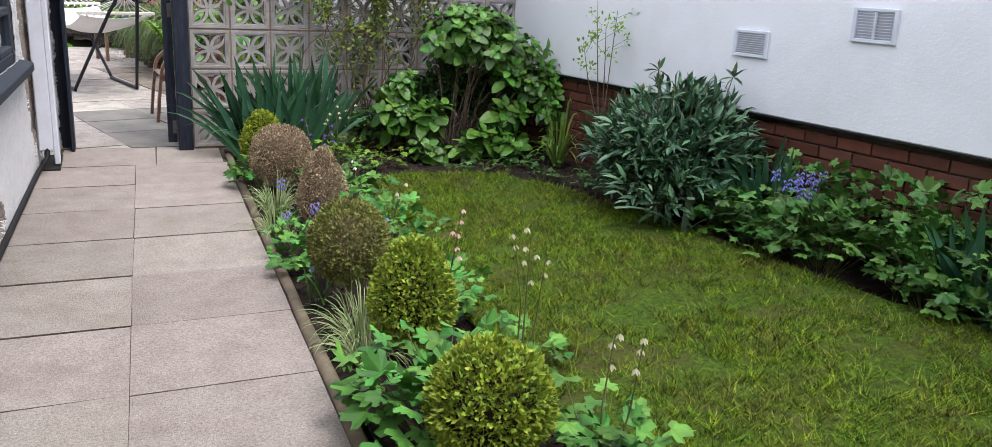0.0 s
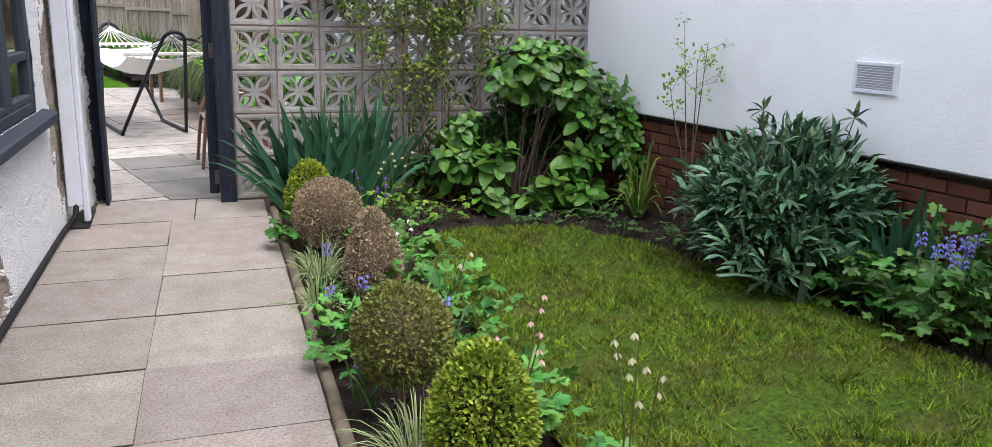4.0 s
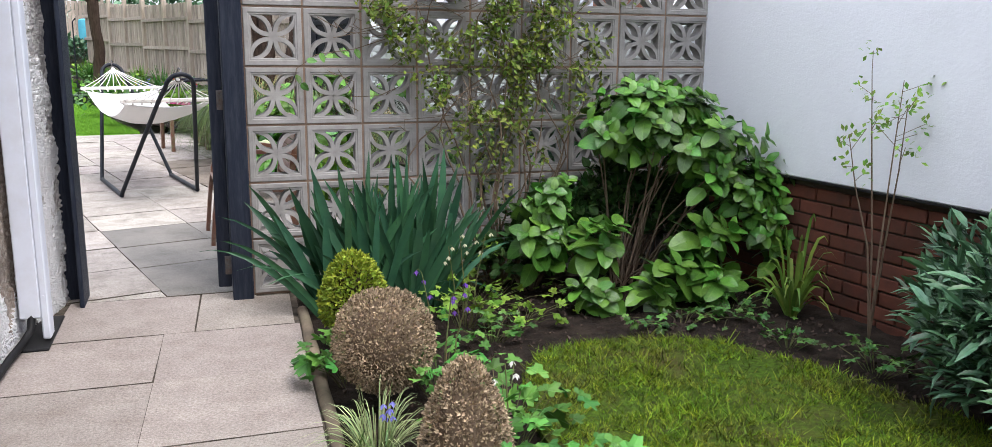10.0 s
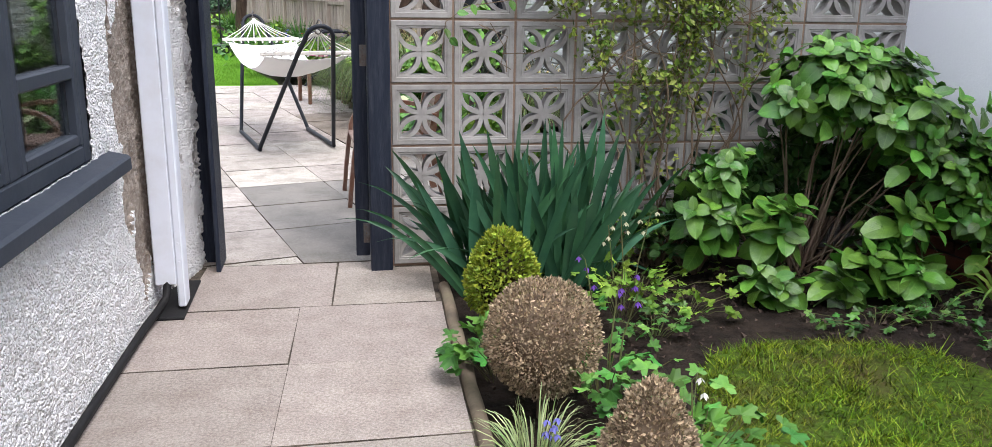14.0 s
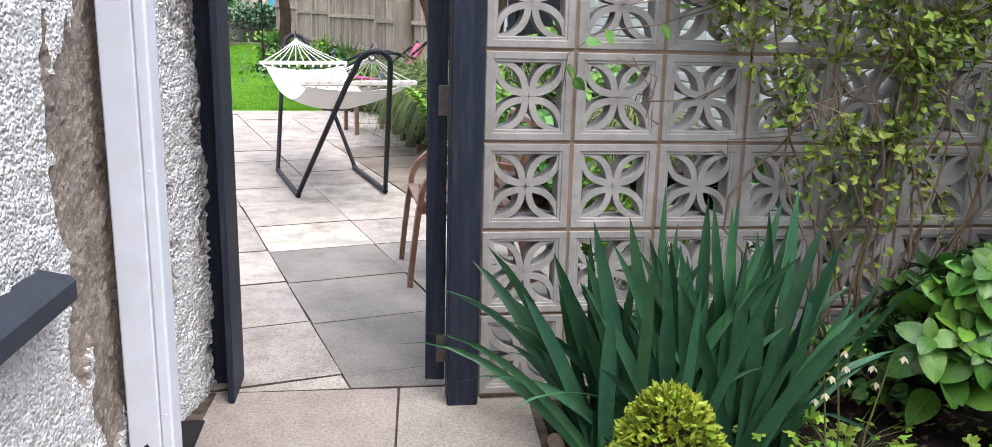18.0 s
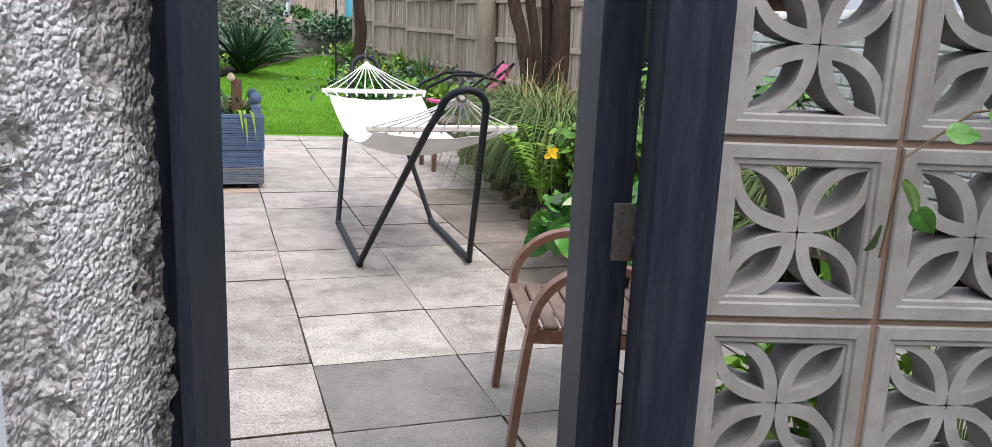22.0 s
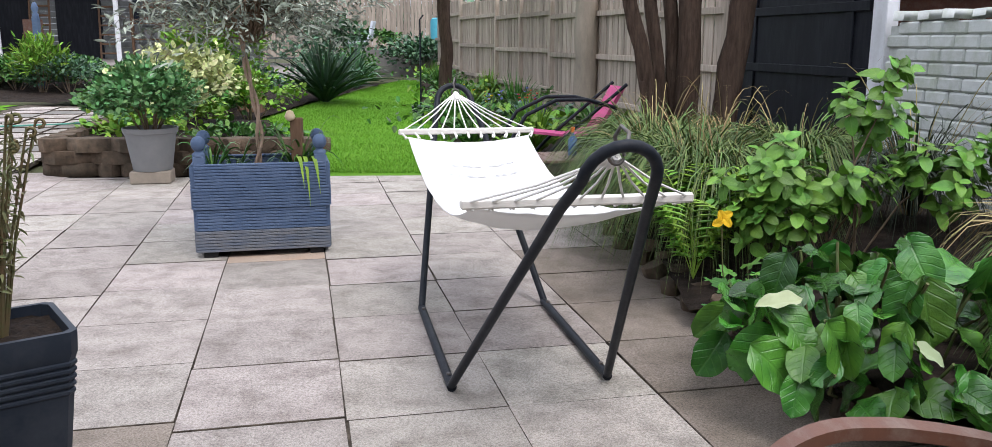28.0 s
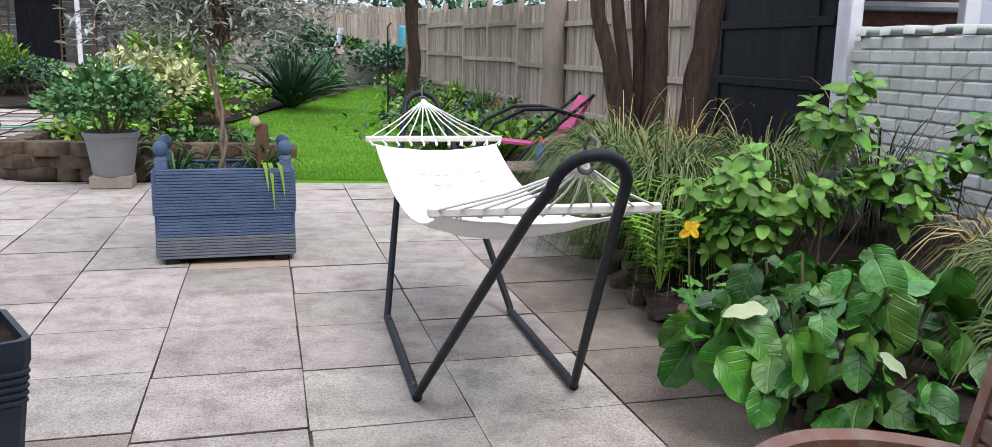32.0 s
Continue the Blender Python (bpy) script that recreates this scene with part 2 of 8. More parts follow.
slab_mat = mat("concrete_slab", (0.435, 0.385, 0.342), (0.355, 0.313, 0.278), 5.0, 0.95, 1.0, 150, stain=(0.25, 0.205, 0.175), sscale=4.2, samount=0.55, rand=0.09, fleck=(0.13, 0.10, 0.085), fscale=95, famount=0.4, hue=0.012, dist=0.007, grit=0.3, gscale=190)
patio_mat = mat("patio_slab", (0.50, 0.45, 0.405), (0.41, 0.365, 0.327), 4.5, 0.9, 1.0, 140, stain=(0.16, 0.138, 0.115), sscale=5.2, samount=0.62, rand=0.13, fleck=(0.09, 0.075, 0.06), fscale=75, famount=0.3, hue=0.02, dist=0.007, grit=0.34, gscale=175)
rust_slab_mat = mat("rust_stained_slab", (0.46, 0.36, 0.28), (0.38, 0.31, 0.25), 3.5, 0.9, 0.9, 140, stain=(0.52, 0.31, 0.18), sscale=2.5, samount=0.5, rand=0.1, fleck=(0.16, 0.12, 0.09), fscale=115, famount=0.4, grit=0.36, gscale=130)
damp_slab_mat = mat("damp_brown_slab", (0.29, 0.245, 0.205), (0.21, 0.175, 0.14), 4.5, 0.72, 0.9, 140, stain=(0.10, 0.08, 0.06), sscale=2.8, samount=0.7, rand=0.15, fleck=(0.08, 0.065, 0.05), fscale=95, famount=0.4, grit=0.34, gscale=140)
grey_slab_mat = mat("grey_slab", (0.25, 0.23, 0.203), (0.19, 0.176, 0.156), 3.0, 0.8, 0.35, 120, stain=(0.10, 0.095, 0.085), sscale=3.2, samount=0.7, rand=0.1, fleck=(0.36, 0.35, 0.33), fscale=110, famount=0.25, grit=0.14, gscale=150)
joint_mat = mat("joint_dirt", (0.022, 0.018, 0.014), (0.15, 0.125, 0.098), 13, 1.0, 0.6, 90)
soil_mat = mat("soil", (0.012, 0.009, 0.007), (0.03, 0.022, 0.017), 14, 1.0, 1.0, 60, stain=(0.075, 0.055, 0.04), sscale=9, samount=0.5, dist=0.02)
lawn_mat = mat("lawn_thatch", (0.075, 0.14, 0.01), (0.02, 0.03, 0.006), 42, 1.0, 1.0, 70, stain=(0.075, 0.05, 0.022), sscale=2.4, samount=0.9, dist=0.01)
moss_mat = mat("ground", (0.06, 0.075, 0.03), (0.085, 0.075, 0.05), 1.2, 1.0, 0.8, 30, dist=0.02)
block_mat = mat("screen_block_concrete", (0.385, 0.37, 0.35), (0.285, 0.273, 0.257), 9, 0.9, 0.35, 170, stain=(0.14, 0.125, 0.11), sscale=5, samount=0.5, rand=0.1, dist=0.003)
mortar_mat = mat("mortar", (0.30, 0.205, 0.15), (0.24, 0.17, 0.125), 18, 0.95, 0.4, 120)
navy_mat = mat("dark_blue_grey_paint", (0.0125, 0.0165, 0.029), (0.021, 0.027, 0.043), 5, 0.55, 0.5, 45, spec=0.2, stain=(0.055, 0.064, 0.082), sscale=9, samount=0.5, stretch=(6, 6, 0.6))
slate_mat = mat("slate_blue_paint", (0.028, 0.035, 0.05), (0.036, 0.044, 0.06), 5, 0.55, 0.2, 40, spec=0.3, stain=(0.07, 0.08, 0.09), sscale=6, samount=0.25)
white_plastic = mat("white_plastic", (0.72, 0.755, 0.83), (0.67, 0.70, 0.78), 3, 0.45, 0.05, 60, stain=(0.5, 0.48, 0.45), sscale=4, samount=0.3)
white_render = mat("smooth_white_render", (0.88, 0.89, 0.915), (0.85, 0.86, 0.885), 1.5, 0.9, 0.35, 55, stain=(0.66, 0.66, 0.67), sscale=1.0, samount=0.35, dist=0.006)
brick_mat = mat("red_brick", (0.15, 0.052, 0.033), (0.10, 0.04, 0.028), 10, 0.9, 0.4, 140, stain=(0.07, 0.045, 0.035), sscale=4, samount=0.6, rand=0.2)
black_mat = mat("black_rubber", (0.012, 0.012, 0.013), (0.02, 0.02, 0.02), 12, 0.55, 0.1, 60)
edging_mat = mat("weathered_edging", (0.23, 0.18, 0.13), (0.15, 0.12, 0.09), 14, 0.95, 0.6, 70, stain=(0.08, 0.09, 0.05), sscale=5, samount=0.5, rand=0.12)

# ---- ground ----
ground = part("ground", Geo().add([(-250, -250, -0.09), (250, -250, -0.09), (250, 250, -0.09), (-250, 250, -0.09)], [(0, 1, 2, 3)]), moss_mat)
tagged(ground, "mossy brown earth reaching to the horizon", "ground", kind="structure")


def clip(poly, nx, ny, d):
    """The part of a convex polygon where nx*x + ny*y >= d."""
    out = []
    for i, p in enumerate(poly):
        q = poly[(i + 1) % len(poly)]
        a, b = nx * p[0] + ny * p[1] - d, nx * q[0] + ny * q[1] - d
        if a >= 0:
            out.append(p)
        if a * b < 0:
            s = a / (a - b)
            out.append((p[0] + s * (q[0] - p[0]), p[1] + s * (q[1] - p[1])))
    return out


def slab_geo(poly, material, c=0.0022, thick=0.05, z=0.0):
    """A paving slab in the outline poly, with a gap round it and a worn edge."""
    g = rnd.uniform(0.0006, 0.0028)
    poly = [(x + rnd.uniform(-0.004, 0.004), y + rnd.uniform(-0.004, 0.004)) for x, y in poly]
    cx, cy = sum(p[0] for p in poly) / len(poly), sum(p[1] for p in poly) / len(poly)

    def shrunk(by):
        out = poly
        n = len(poly)
        for i in range(n):
            p, q = poly[i], poly[(i + 1) % n]
            ex, ey = q[0] - p[0], q[1] - p[1]
            s = math.hypot(ex, ey)
            if s < 1e-5:
                continue
            nx, ny = -ey / s, ex / s
            out = clip(out, nx, ny, nx * p[0] + ny * p[1] + by)
        return out

    outer, inner = shrunk(g), shrunk(g + c)
    n = len(outer)
    if n < 3 or len(inner) != n:
        return None
    tilt = (rnd.uniform(-0.004, 0.004), rnd.uniform(-0.004, 0.004), rnd.uniform(-0.002, 0.002))
    top = lambda x, y: z + tilt[2] + tilt[0] * (x - cx) + tilt[1] * (y - cy)
    vs = [(x, y, z - thick) for x, y in outer] + [(x, y, top(x, y) - c * 0.8) for x, y in outer] + [(x, y, top(x, y)) for x, y in inner]
    fs = [tuple(range(2 * n, 3 * n))]
    for i in range(n):
        j = (i + 1) % n
        fs += [(i, j, j + n, i + n), (i + n, j + n, j + 2 * n, i + 2 * n)]
    me = Geo().add(vs, fs).mesh("paving_slab")
    me.materials.append(material)
    me.materials.append(joint_mat)
    me.polygons.foreach_set("material_index", [0] + [1] * (len(fs) - 1))
    return me


# the garden path beside the house
PX, PY, PD = -0.437, -0.518, 0.039


def on_path(s, w):
    """s metres along the path towards the gate, w across to its right."""
    return (PX + PD * s + w, PY + s)


path = part("garden_path", Geo().prism([on_path(-9.6, -0.62), on_path(-9.6, 0.63), on_path(0.64, 0.63), on_path(0.64, -0.62)], -0.085, -0.011), joint_mat)
tagged(path, "pale textured concrete paving slabs with dark joints", "garden path", kind="structure")
for k in range(15):
    a, b = -0.608 * k, -0.608 * (k + 1)
    for w0, w1, off in ((-0.605, 0.0, 0.0), (0.0, 0.612, 0.012)):
        geo = slab_geo([on_path(b - off, w0 - 0.003), on_path(b - off, w1 + 0.003), on_path(a - off, w1 + 0.003), on_path(a - off, w0 - 0.003)], slab_mat)
        part("paving_slab", geo, slab_mat, path)
for w0, w1 in ((-0.5, 0.137), (0.137, 0.6)):
    geo = slab_geo([on_path(0, w0), on_path(0, w1), (PX + w1 + 0.03, 0.115), (PX + w0 + 0.03, 0.115)], slab_mat)
    part("paving_slab", geo, slab_mat, path)

# the patio behind the gate
UX, UY = -0.261, 0.9653
ROWS_U = [0.095 + 0.604 * i for i in range(-1, 17)]
COLS_V = [0.02 + 0.604 * i for i in range(-21, 6)]


def on_patio(u, v):
    return (-0.464 + UX * u + UY * v, 0.123 + UY * u - UX * v)


patio = part("patio", Geo().prism([(-10.5, 0.12), (3.2, 0.12), (3.2, 4.0), (0.04, 9.19), (-5.27, 8.56), on_patio(9.76, -3.0), on_patio(9.76, -12.6)], -0.085, -0.010), joint_mat)
tagged(patio, "weathered square concrete patio slabs with dark joints", "patio", kind="structure")
for i in range(len(ROWS_U) - 1):
    for j in range(len(COLS_V) - 1):
        u0, u1, v0, v1 = ROWS_U[i], ROWS_U[i + 1], COLS_V[j], COLS_V[j + 1]
        shift = 0.0 if v0 > 0 else 0.03 if v0 > -0.7 else 0.115 if v0 > -1.3 else 0.06
        poly = [on_patio(u0 + shift, v0), on_patio(u0 + shift, v1), on_patio(u1 + shift, v1), on_patio(u1 + shift, v0)]
        poly = clip(poly, 0, 1, 0.118)
        poly = clip(poly, -1, 0, -3.2) if len(poly) > 2 else poly
        poly = clip(poly, 0.118, -0.993, -9.122) if len(poly) > 2 and v0 > -3 else poly
        if len(poly) < 3 or v0 > 1.9 and u0 > 4.2:
            continue
        grey = 0 < v0 < 1.1 and u0 < 1.6 or 1.1 < v0 < 2.5 and u0 < 2.2
        damp = 1.1 < v0 < 2.5 and 2.3 < u0 < 5.4 or -1.3 < v0 < -0.6 and 1.2 < u0 < 2.6
        rust = abs(u0 - 5.763) < 0.31 and abs(v0 + 0.584) < 0.1
        kind_of = (grey_slab_mat, "smooth grey slab") if grey else (damp_slab_mat, "damp brown slab") if damp else (rust_slab_mat, "rust-stained slab") if rust else (patio_mat, "")
        geo = slab_geo(poly, kind_of[0])
        if geo is not None:
            part("paving_slab", geo, None, patio, kind_of[1])

# ---- the roughcast house ----
HX, HK = -1.035, 0.036
cement_mat = mat("bare_cement", (0.34, 0.29, 0.245), (0.22, 0.18, 0.15), 11, 0.95, 1.0, 55, stain=(0.12, 0.09, 0.07), sscale=5, samount=0.75, dist=0.014, fleck=(0.5, 0.47, 0.44), fscale=70, famount=0.35)
roughcast_mat = mat("white_roughcast", (0.93, 0.93, 0.935), (0.88, 0.87, 0.87), 30, 0.9, 1.0, 60, stain=(0.58, 0.54, 0.5), sscale=11, samount=0.22, dist=0.018, cells=100)


def peel(y, z):
    """How bare the wall is: over 0 the render has come off."""
    w = 0.10 * noise.noise((y * 9, z * 5, 3.0)) + 0.05 * noise.noise((y * 31, z * 23, 1.0))
    a = min(y + 0.79 + w, -0.5 - y + 0.05, 1.32 - z + 0.8 * (y + 0.7) + 3 * w, z - 0.42 + 2 * w + 0.9 * (y + 0.7))
    b = min(0.17 + 1.3 * (-2.18 - y) - z + 1.5 * w, 0.68 - z + 2 * w, y + 3.1, z - 0.05 + w)
    c = min(y + 0.62 + w, -0.5 - y, z - 0.1 + w) * 0.7
    s = (y + 0.3) / 0.51
    streak = abs(s - (0.72 - 0.45 * max(0.0, z - 0.75) - 0.25 * max(0.0, 0.6 - z))) - 0.24 - 0.3 * max(0.0, 0.55 - z)
    d = min(s, streak, max(s - 0.42, 1.02 - z)) * 0.12 + 0.35 * w + 0.02 * noise.noise((y * 60, z * 45, 2.0)) if y > -0.305 else -1.0
    return max(a, b, c, d)


crust_mat = mat("crusted_render", (0.78, 0.76, 0.745), (0.56, 0.525, 0.50), 26, 0.95, 1.0, 60, stain=(0.78, 0.77, 0.76), sscale=19, samount=0.75, dist=0.016, cells=80, fleck=(0.14, 0.115, 0.1), fscale=55, famount=0.35)


def rough_wall(name, ys, zs, face, hole=None, under=None):
    """A grid over the wall: face(y, z, proud) gives the place of a point proud of the plane."""
    vs, fs0, fs1 = [], [], []
    bare = {}
    for i, y in enumerate(ys):
        for j, z in enumerate(zs):
            p = peel(y, z)
            bare[i, j] = p
            rough = 0.006 * noise.noise((y * 70, z * 70, 0.5)) + 0.006 * noise.noise((y * 33, z * 33, 4.5)) + 0.006 * noise.noise((y * 3, z * 3, 9.0))
            out = 0.011 + rough if p < 0 else -0.006 * min(1.0, p / 0.03 + 0.2) + 0.8 * rough + 0.008 * noise.noise((y * 14, z * 11, 2.0)) + 0.005 * noise.noise((y * 50, z * 45, 8.0))
            vs.append(face(y, z, out))
    nz = len(zs)
    for i in range(len(ys) - 1):
        for j in range(nz - 1):
            y, z = (ys[i] + ys[i + 1]) / 2, (zs[j] + zs[j + 1]) / 2
            if hole and hole[0] < y < hole[1] and hole[2] < z < hole[3]:
                continue
            q = (i * nz + j, (i + 1) * nz + j, (i + 1) * nz + j + 1, i * nz + j + 1)
            (fs1 if max(bare[i, j], bare[i + 1, j + 1]) > 0 else fs0).append(q)
    me = bpy.data.meshes.new(name)
    me.from_pydata(vs, [], fs0 + fs1)
    me.materials.append(roughcast_mat)
    me.materials.append(under or cement_mat)
    me.polygons.foreach_set("material_index", [0] * len(fs0) + [1] * len(fs1))
    me.update()
    return me


def steps(a, b, d):
    n = max(1, round((b - a) / d))
    return [a + (b - a) * i / n for i in range(n + 1)]


WIN = (-2.40, -1.12, 0.77, 2.02)
ys = [-9.6, -7, -5, -4, -3.4] + steps(-3.0, WIN[0], 0.013) + steps(WIN[0], WIN[1], 0.013)[1:] + steps(WIN[1], -0.3, 0.011)[1:]
zs = steps(-0.03, WIN[2], 0.012) + steps(WIN[2], WIN[3], 0.014)[1:] + [2.3, 2.8]
house = thing("house", "white roughcast house with peeling render beside the path", "house")
part("wall", rough_wall("wall", ys, zs, lambda y, z, o: (HX + HK * y + o, y, z), WIN), None, house, "white pebbledash wall with bare patches")
CX0, CY0, CX1, CY1 = HX - 0.011, -0.3, -0.925, 0.2
cl = math.hypot(CX1 - CX0, CY1 - CY0)
cn = ((CY1 - CY0) / cl, -(CX1 - CX0) / cl)


def corner(s, z, o):
    k = (s + 0.3) / cl
    return (CX0 + (CX1 - CX0) * k + cn[0] * o, CY0 + (CY1 - CY0) * k + cn[1] * o, z)


part("wall", rough_wall("wall_corner", steps(-0.3, -0.3 + cl, 0.0075), steps(-0.03, 1.5, 0.0085) + [1.8, 2.1, 2.4, 2.8], corner, None, crust_mat), None, house, "rough patched corner of the house")
g = Geo()
g.box((HX - 0.53 - 0.1, -4.6, 1.35), (0.1, 9.8, 2.9), 0.001)
part("inner_wall", g, mat("room_plaster", (0.2, 0.18, 0.16), (0.16, 0.15, 0.13)), house)
g = Geo()
g.box((-1.042, 0.1, 1.37), (0.11, 0.2, 2.85), 0.004)
g.box((-6.0, 0.03, 1.37), (9.83, 0.14, 2.85), 0.004)
part("end_wall", g, roughcast_mat, house)
g = Geo()
g.box((-5.9, -4.6, 2.84), (10.2, 9.8, 0.08), 0.004)
part("roof", g, mat("roof_felt", (0.1, 0.1, 0.1), (0.14, 0.13, 0.12)), house)
g = Geo()
g.box((-5.9, -9.6, 1.37), (10.0, 0.1, 2.85), 0.004)
part("end_wall", g, roughcast_mat, house)

glass = bpy.data.materials.new("window_glass")
glass.use_nodes = True
gb = glass.node_tree.nodes["Principled BSDF"]
gb.inputs["Base Color"].default_value = (0.9, 0.95, 0.93, 1)
gb.inputs["Roughness"].default_value, gb.inputs["Transmission Weight"].default_value, gb.inputs["IOR"].default_value = 0.02, 1.0, 1.5

window = thing("window_1", "dark blue-grey casement window in the roughcast wall", "window", pose(HX, 0, 0, 0, 0, -2.06), kind="structure")


def bar(y0, y1, z0, z1, x=-0.02, d=0.06, name="window_frame", b=0.006):
    part(name, Geo().box((x, (y0 + y1) / 2, (z0 + z1) / 2), (d, y1 - y0, z1 - z0), b), slate_mat, window)


bar(-2.40, -2.33, 0.77, 2.02)
bar(-1.19, -1.12, 0.77, 2.02)
bar(-2.33, -1.19, 0.77, 0.83)
bar(-2.33, -1.19, 1.95, 2.02)
bar(-1.80, -1.72, 0.83, 1.95)
for y0, y1 in ((-2.33, -1.80), (-1.72, -1.19)):
    for a, b in ((y0, y0 + 0.04), (y1 - 0.04, y1)):
        bar(a + 0.002, b - 0.002, 0.833, 1.947, -0.012, 0.05, "casement")
    for z0, z1 in ((0.833, 0.872), (1.045, 1.09), (1.91, 1.947)):
        bar(y0 + 0.04, y1 - 0.04, z0, z1, -0.012, 0.046, "glazing_bar")
    for z0, z1 in ((0.872, 1.045), (1.09, 1.91)):
        p = part("pane", Geo().box((-0.018, (y0 + y1) / 2, (z0 + z1) / 2), (0.006, y1 - y0 - 0.08, z1 - z0), 0.0), glass, window)
        p.visible_shadow = False
g = Geo()
prof = [(-0.06, 0.77), (-0.02, 0.772), (0.075, 0.752), (0.085, 0.742), (0.085, 0.70), (0.07, 0.69), (-0.06, 0.69)]
vs = [(x, y, z) for y in (-2.48, -0.93) for x, z in prof]
n = len(prof)
fs = [tuple(range(n)), tuple(range(n, 2 * n))[::-1]] + [(i + n, (i + 1) % n + n, (i + 1) % n, i) for i in range(n)]
part("window_sill", g.add(vs, fs), slate_mat, window, "dark painted sloping sill")

# white boxed pipe and the cable that comes out of it
pipe = thing("downpipe_box", "white plastic boxed downpipe on the house corner", "pipe cover")
g = Geo()
g.box((-0.985, -0.465, 1.42), (0.085, 0.09, 2.6), 0.004)
part("casing", g, white_plastic, pipe)
part("cover_strip", Geo().box((-0.925, -0.46, 1.37), (0.034, 0.1, 2.7), 0.006), white_plastic, pipe, "narrow white cover strip")
for z in (0.22, 0.3, 0.9, 1.5):
    part("screw", Geo().lathe([(0.005, 0), (0.004, 0.003)], 8, m=pose(-0.925, -0.5105, z, 90)), white_plastic, pipe)
cable = part("black_cable", Geo().tube([(-0.98, -0.49, 0.14), (-0.985, -0.52, 0.07), (-1.01, -0.6, 0.035), (-1.03, -0.75, 0.025), (-1.045, -1.1, 0.022), (-1.09, -2.4, 0.022), (-1.2, -5.6, 0.022), (-1.32, -9, 0.022)], 0.017, 8), black_mat, smooth=60)
tagged(cable, "black cable lying along the foot of the wall", "cable")
felt = part("damp_strip", Geo().box((-0.99, -0.36, 0.004), (0.17, 0.5, 0.012), 0.004, pose(0, 0, 0, 0, 0, 0)), black_mat)
tagged(felt, "black felt strip at the foot of the wall", "damp strip")
# black strip laid where the gap between slabs and wall lies in shade
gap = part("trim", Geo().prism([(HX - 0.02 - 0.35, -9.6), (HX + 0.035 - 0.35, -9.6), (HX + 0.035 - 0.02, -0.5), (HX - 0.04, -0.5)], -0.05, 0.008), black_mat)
tagged(gap, "black strip standing in for the shaded gap at the foot of the wall", "trim", kind="structure")

# ---- gate frame and gate ----
gate_frame = thing("gate_frame", "dark blue-grey painted timber gate posts", "gate frame")
part("post", Geo().box((-0.895, 0.2325, 1.05), (0.1, 0.075, 2.12), 0.006), navy_mat, gate_frame)
part("stop_strip", Geo().box((-0.841, 0.135, 1.05), (0.022, 0.23, 2.1), 0.004), navy_mat, gate_frame)
part("post", Geo().box((-0.057, 0.0, 1.05), (0.106, 0.1, 2.14), 0.006), navy_mat, gate_frame)
gate = thing("garden_gate", "open dark blue-grey boarded garden gate", "gate", pose(-0.135, 0.1, 0, 0, 0, -5))
for i in range(5):
    part("board", Geo().box((-0.018, 0.1 + 0.15 * i, 1.03), (0.022, 0.1498, 1.96), 0.0004), navy_mat, gate)
for z in (0.22, 1.0, 1.8):
    part("rail", Geo().box((0.008, 0.385, z), (0.028, 0.74, 0.09), 0.004), navy_mat, gate)
part("stile", Geo().box((-0.008, 0.0, 1.03), (0.068, 0.045, 1.98), 0.005), navy_mat, gate)
steel_mat = mat("rusty_steel", (0.16, 0.15, 0.14), (0.1, 0.07, 0.05), 30, 0.5, 0.2, 100, stain=(0.25, 0.12, 0.06), sscale=20, samount=0.6, metal=0.8)
hinge_mat = mat("worn_hinge", (0.17, 0.17, 0.165), (0.11, 0.105, 0.1), 40, 0.5, 0.3, 120, stain=(0.14, 0.08, 0.05), sscale=25, samount=0.7, metal=0.5)
for z in (0.16, 1.035, 1.8):
    h = part("hinge", Geo().box((0.014, -0.0255, z), (0.036, 0.004, 0.1), 0.001), hinge_mat, gate, "worn metal butt hinge")
    part("pin", Geo().tube([(0.04, -0.022, z - 0.052), (0.04, -0.022, z + 0.052)], 0.006, 8), steel_mat, h)
    for dz in (-0.033, 0.0, 0.033):
        part("screw", Geo().lathe([(0.004, 0), (0.003, 0.002)], 8, m=pose(0.012, -0.0275, z + dz, 90)), steel_mat, h)

# ---- pierced screen wall ----
def lens(w, r0, r1, n=10):
    """Points round a pointed lens along +x, half width w."""
    up = [(r0 + (r1 - r0) * i / n, w * 4 * (i / n) * (1 - i / n)) for i in range(n + 1)]
    return up + [(x, -y) for x, y in up[-2:0:-1]]


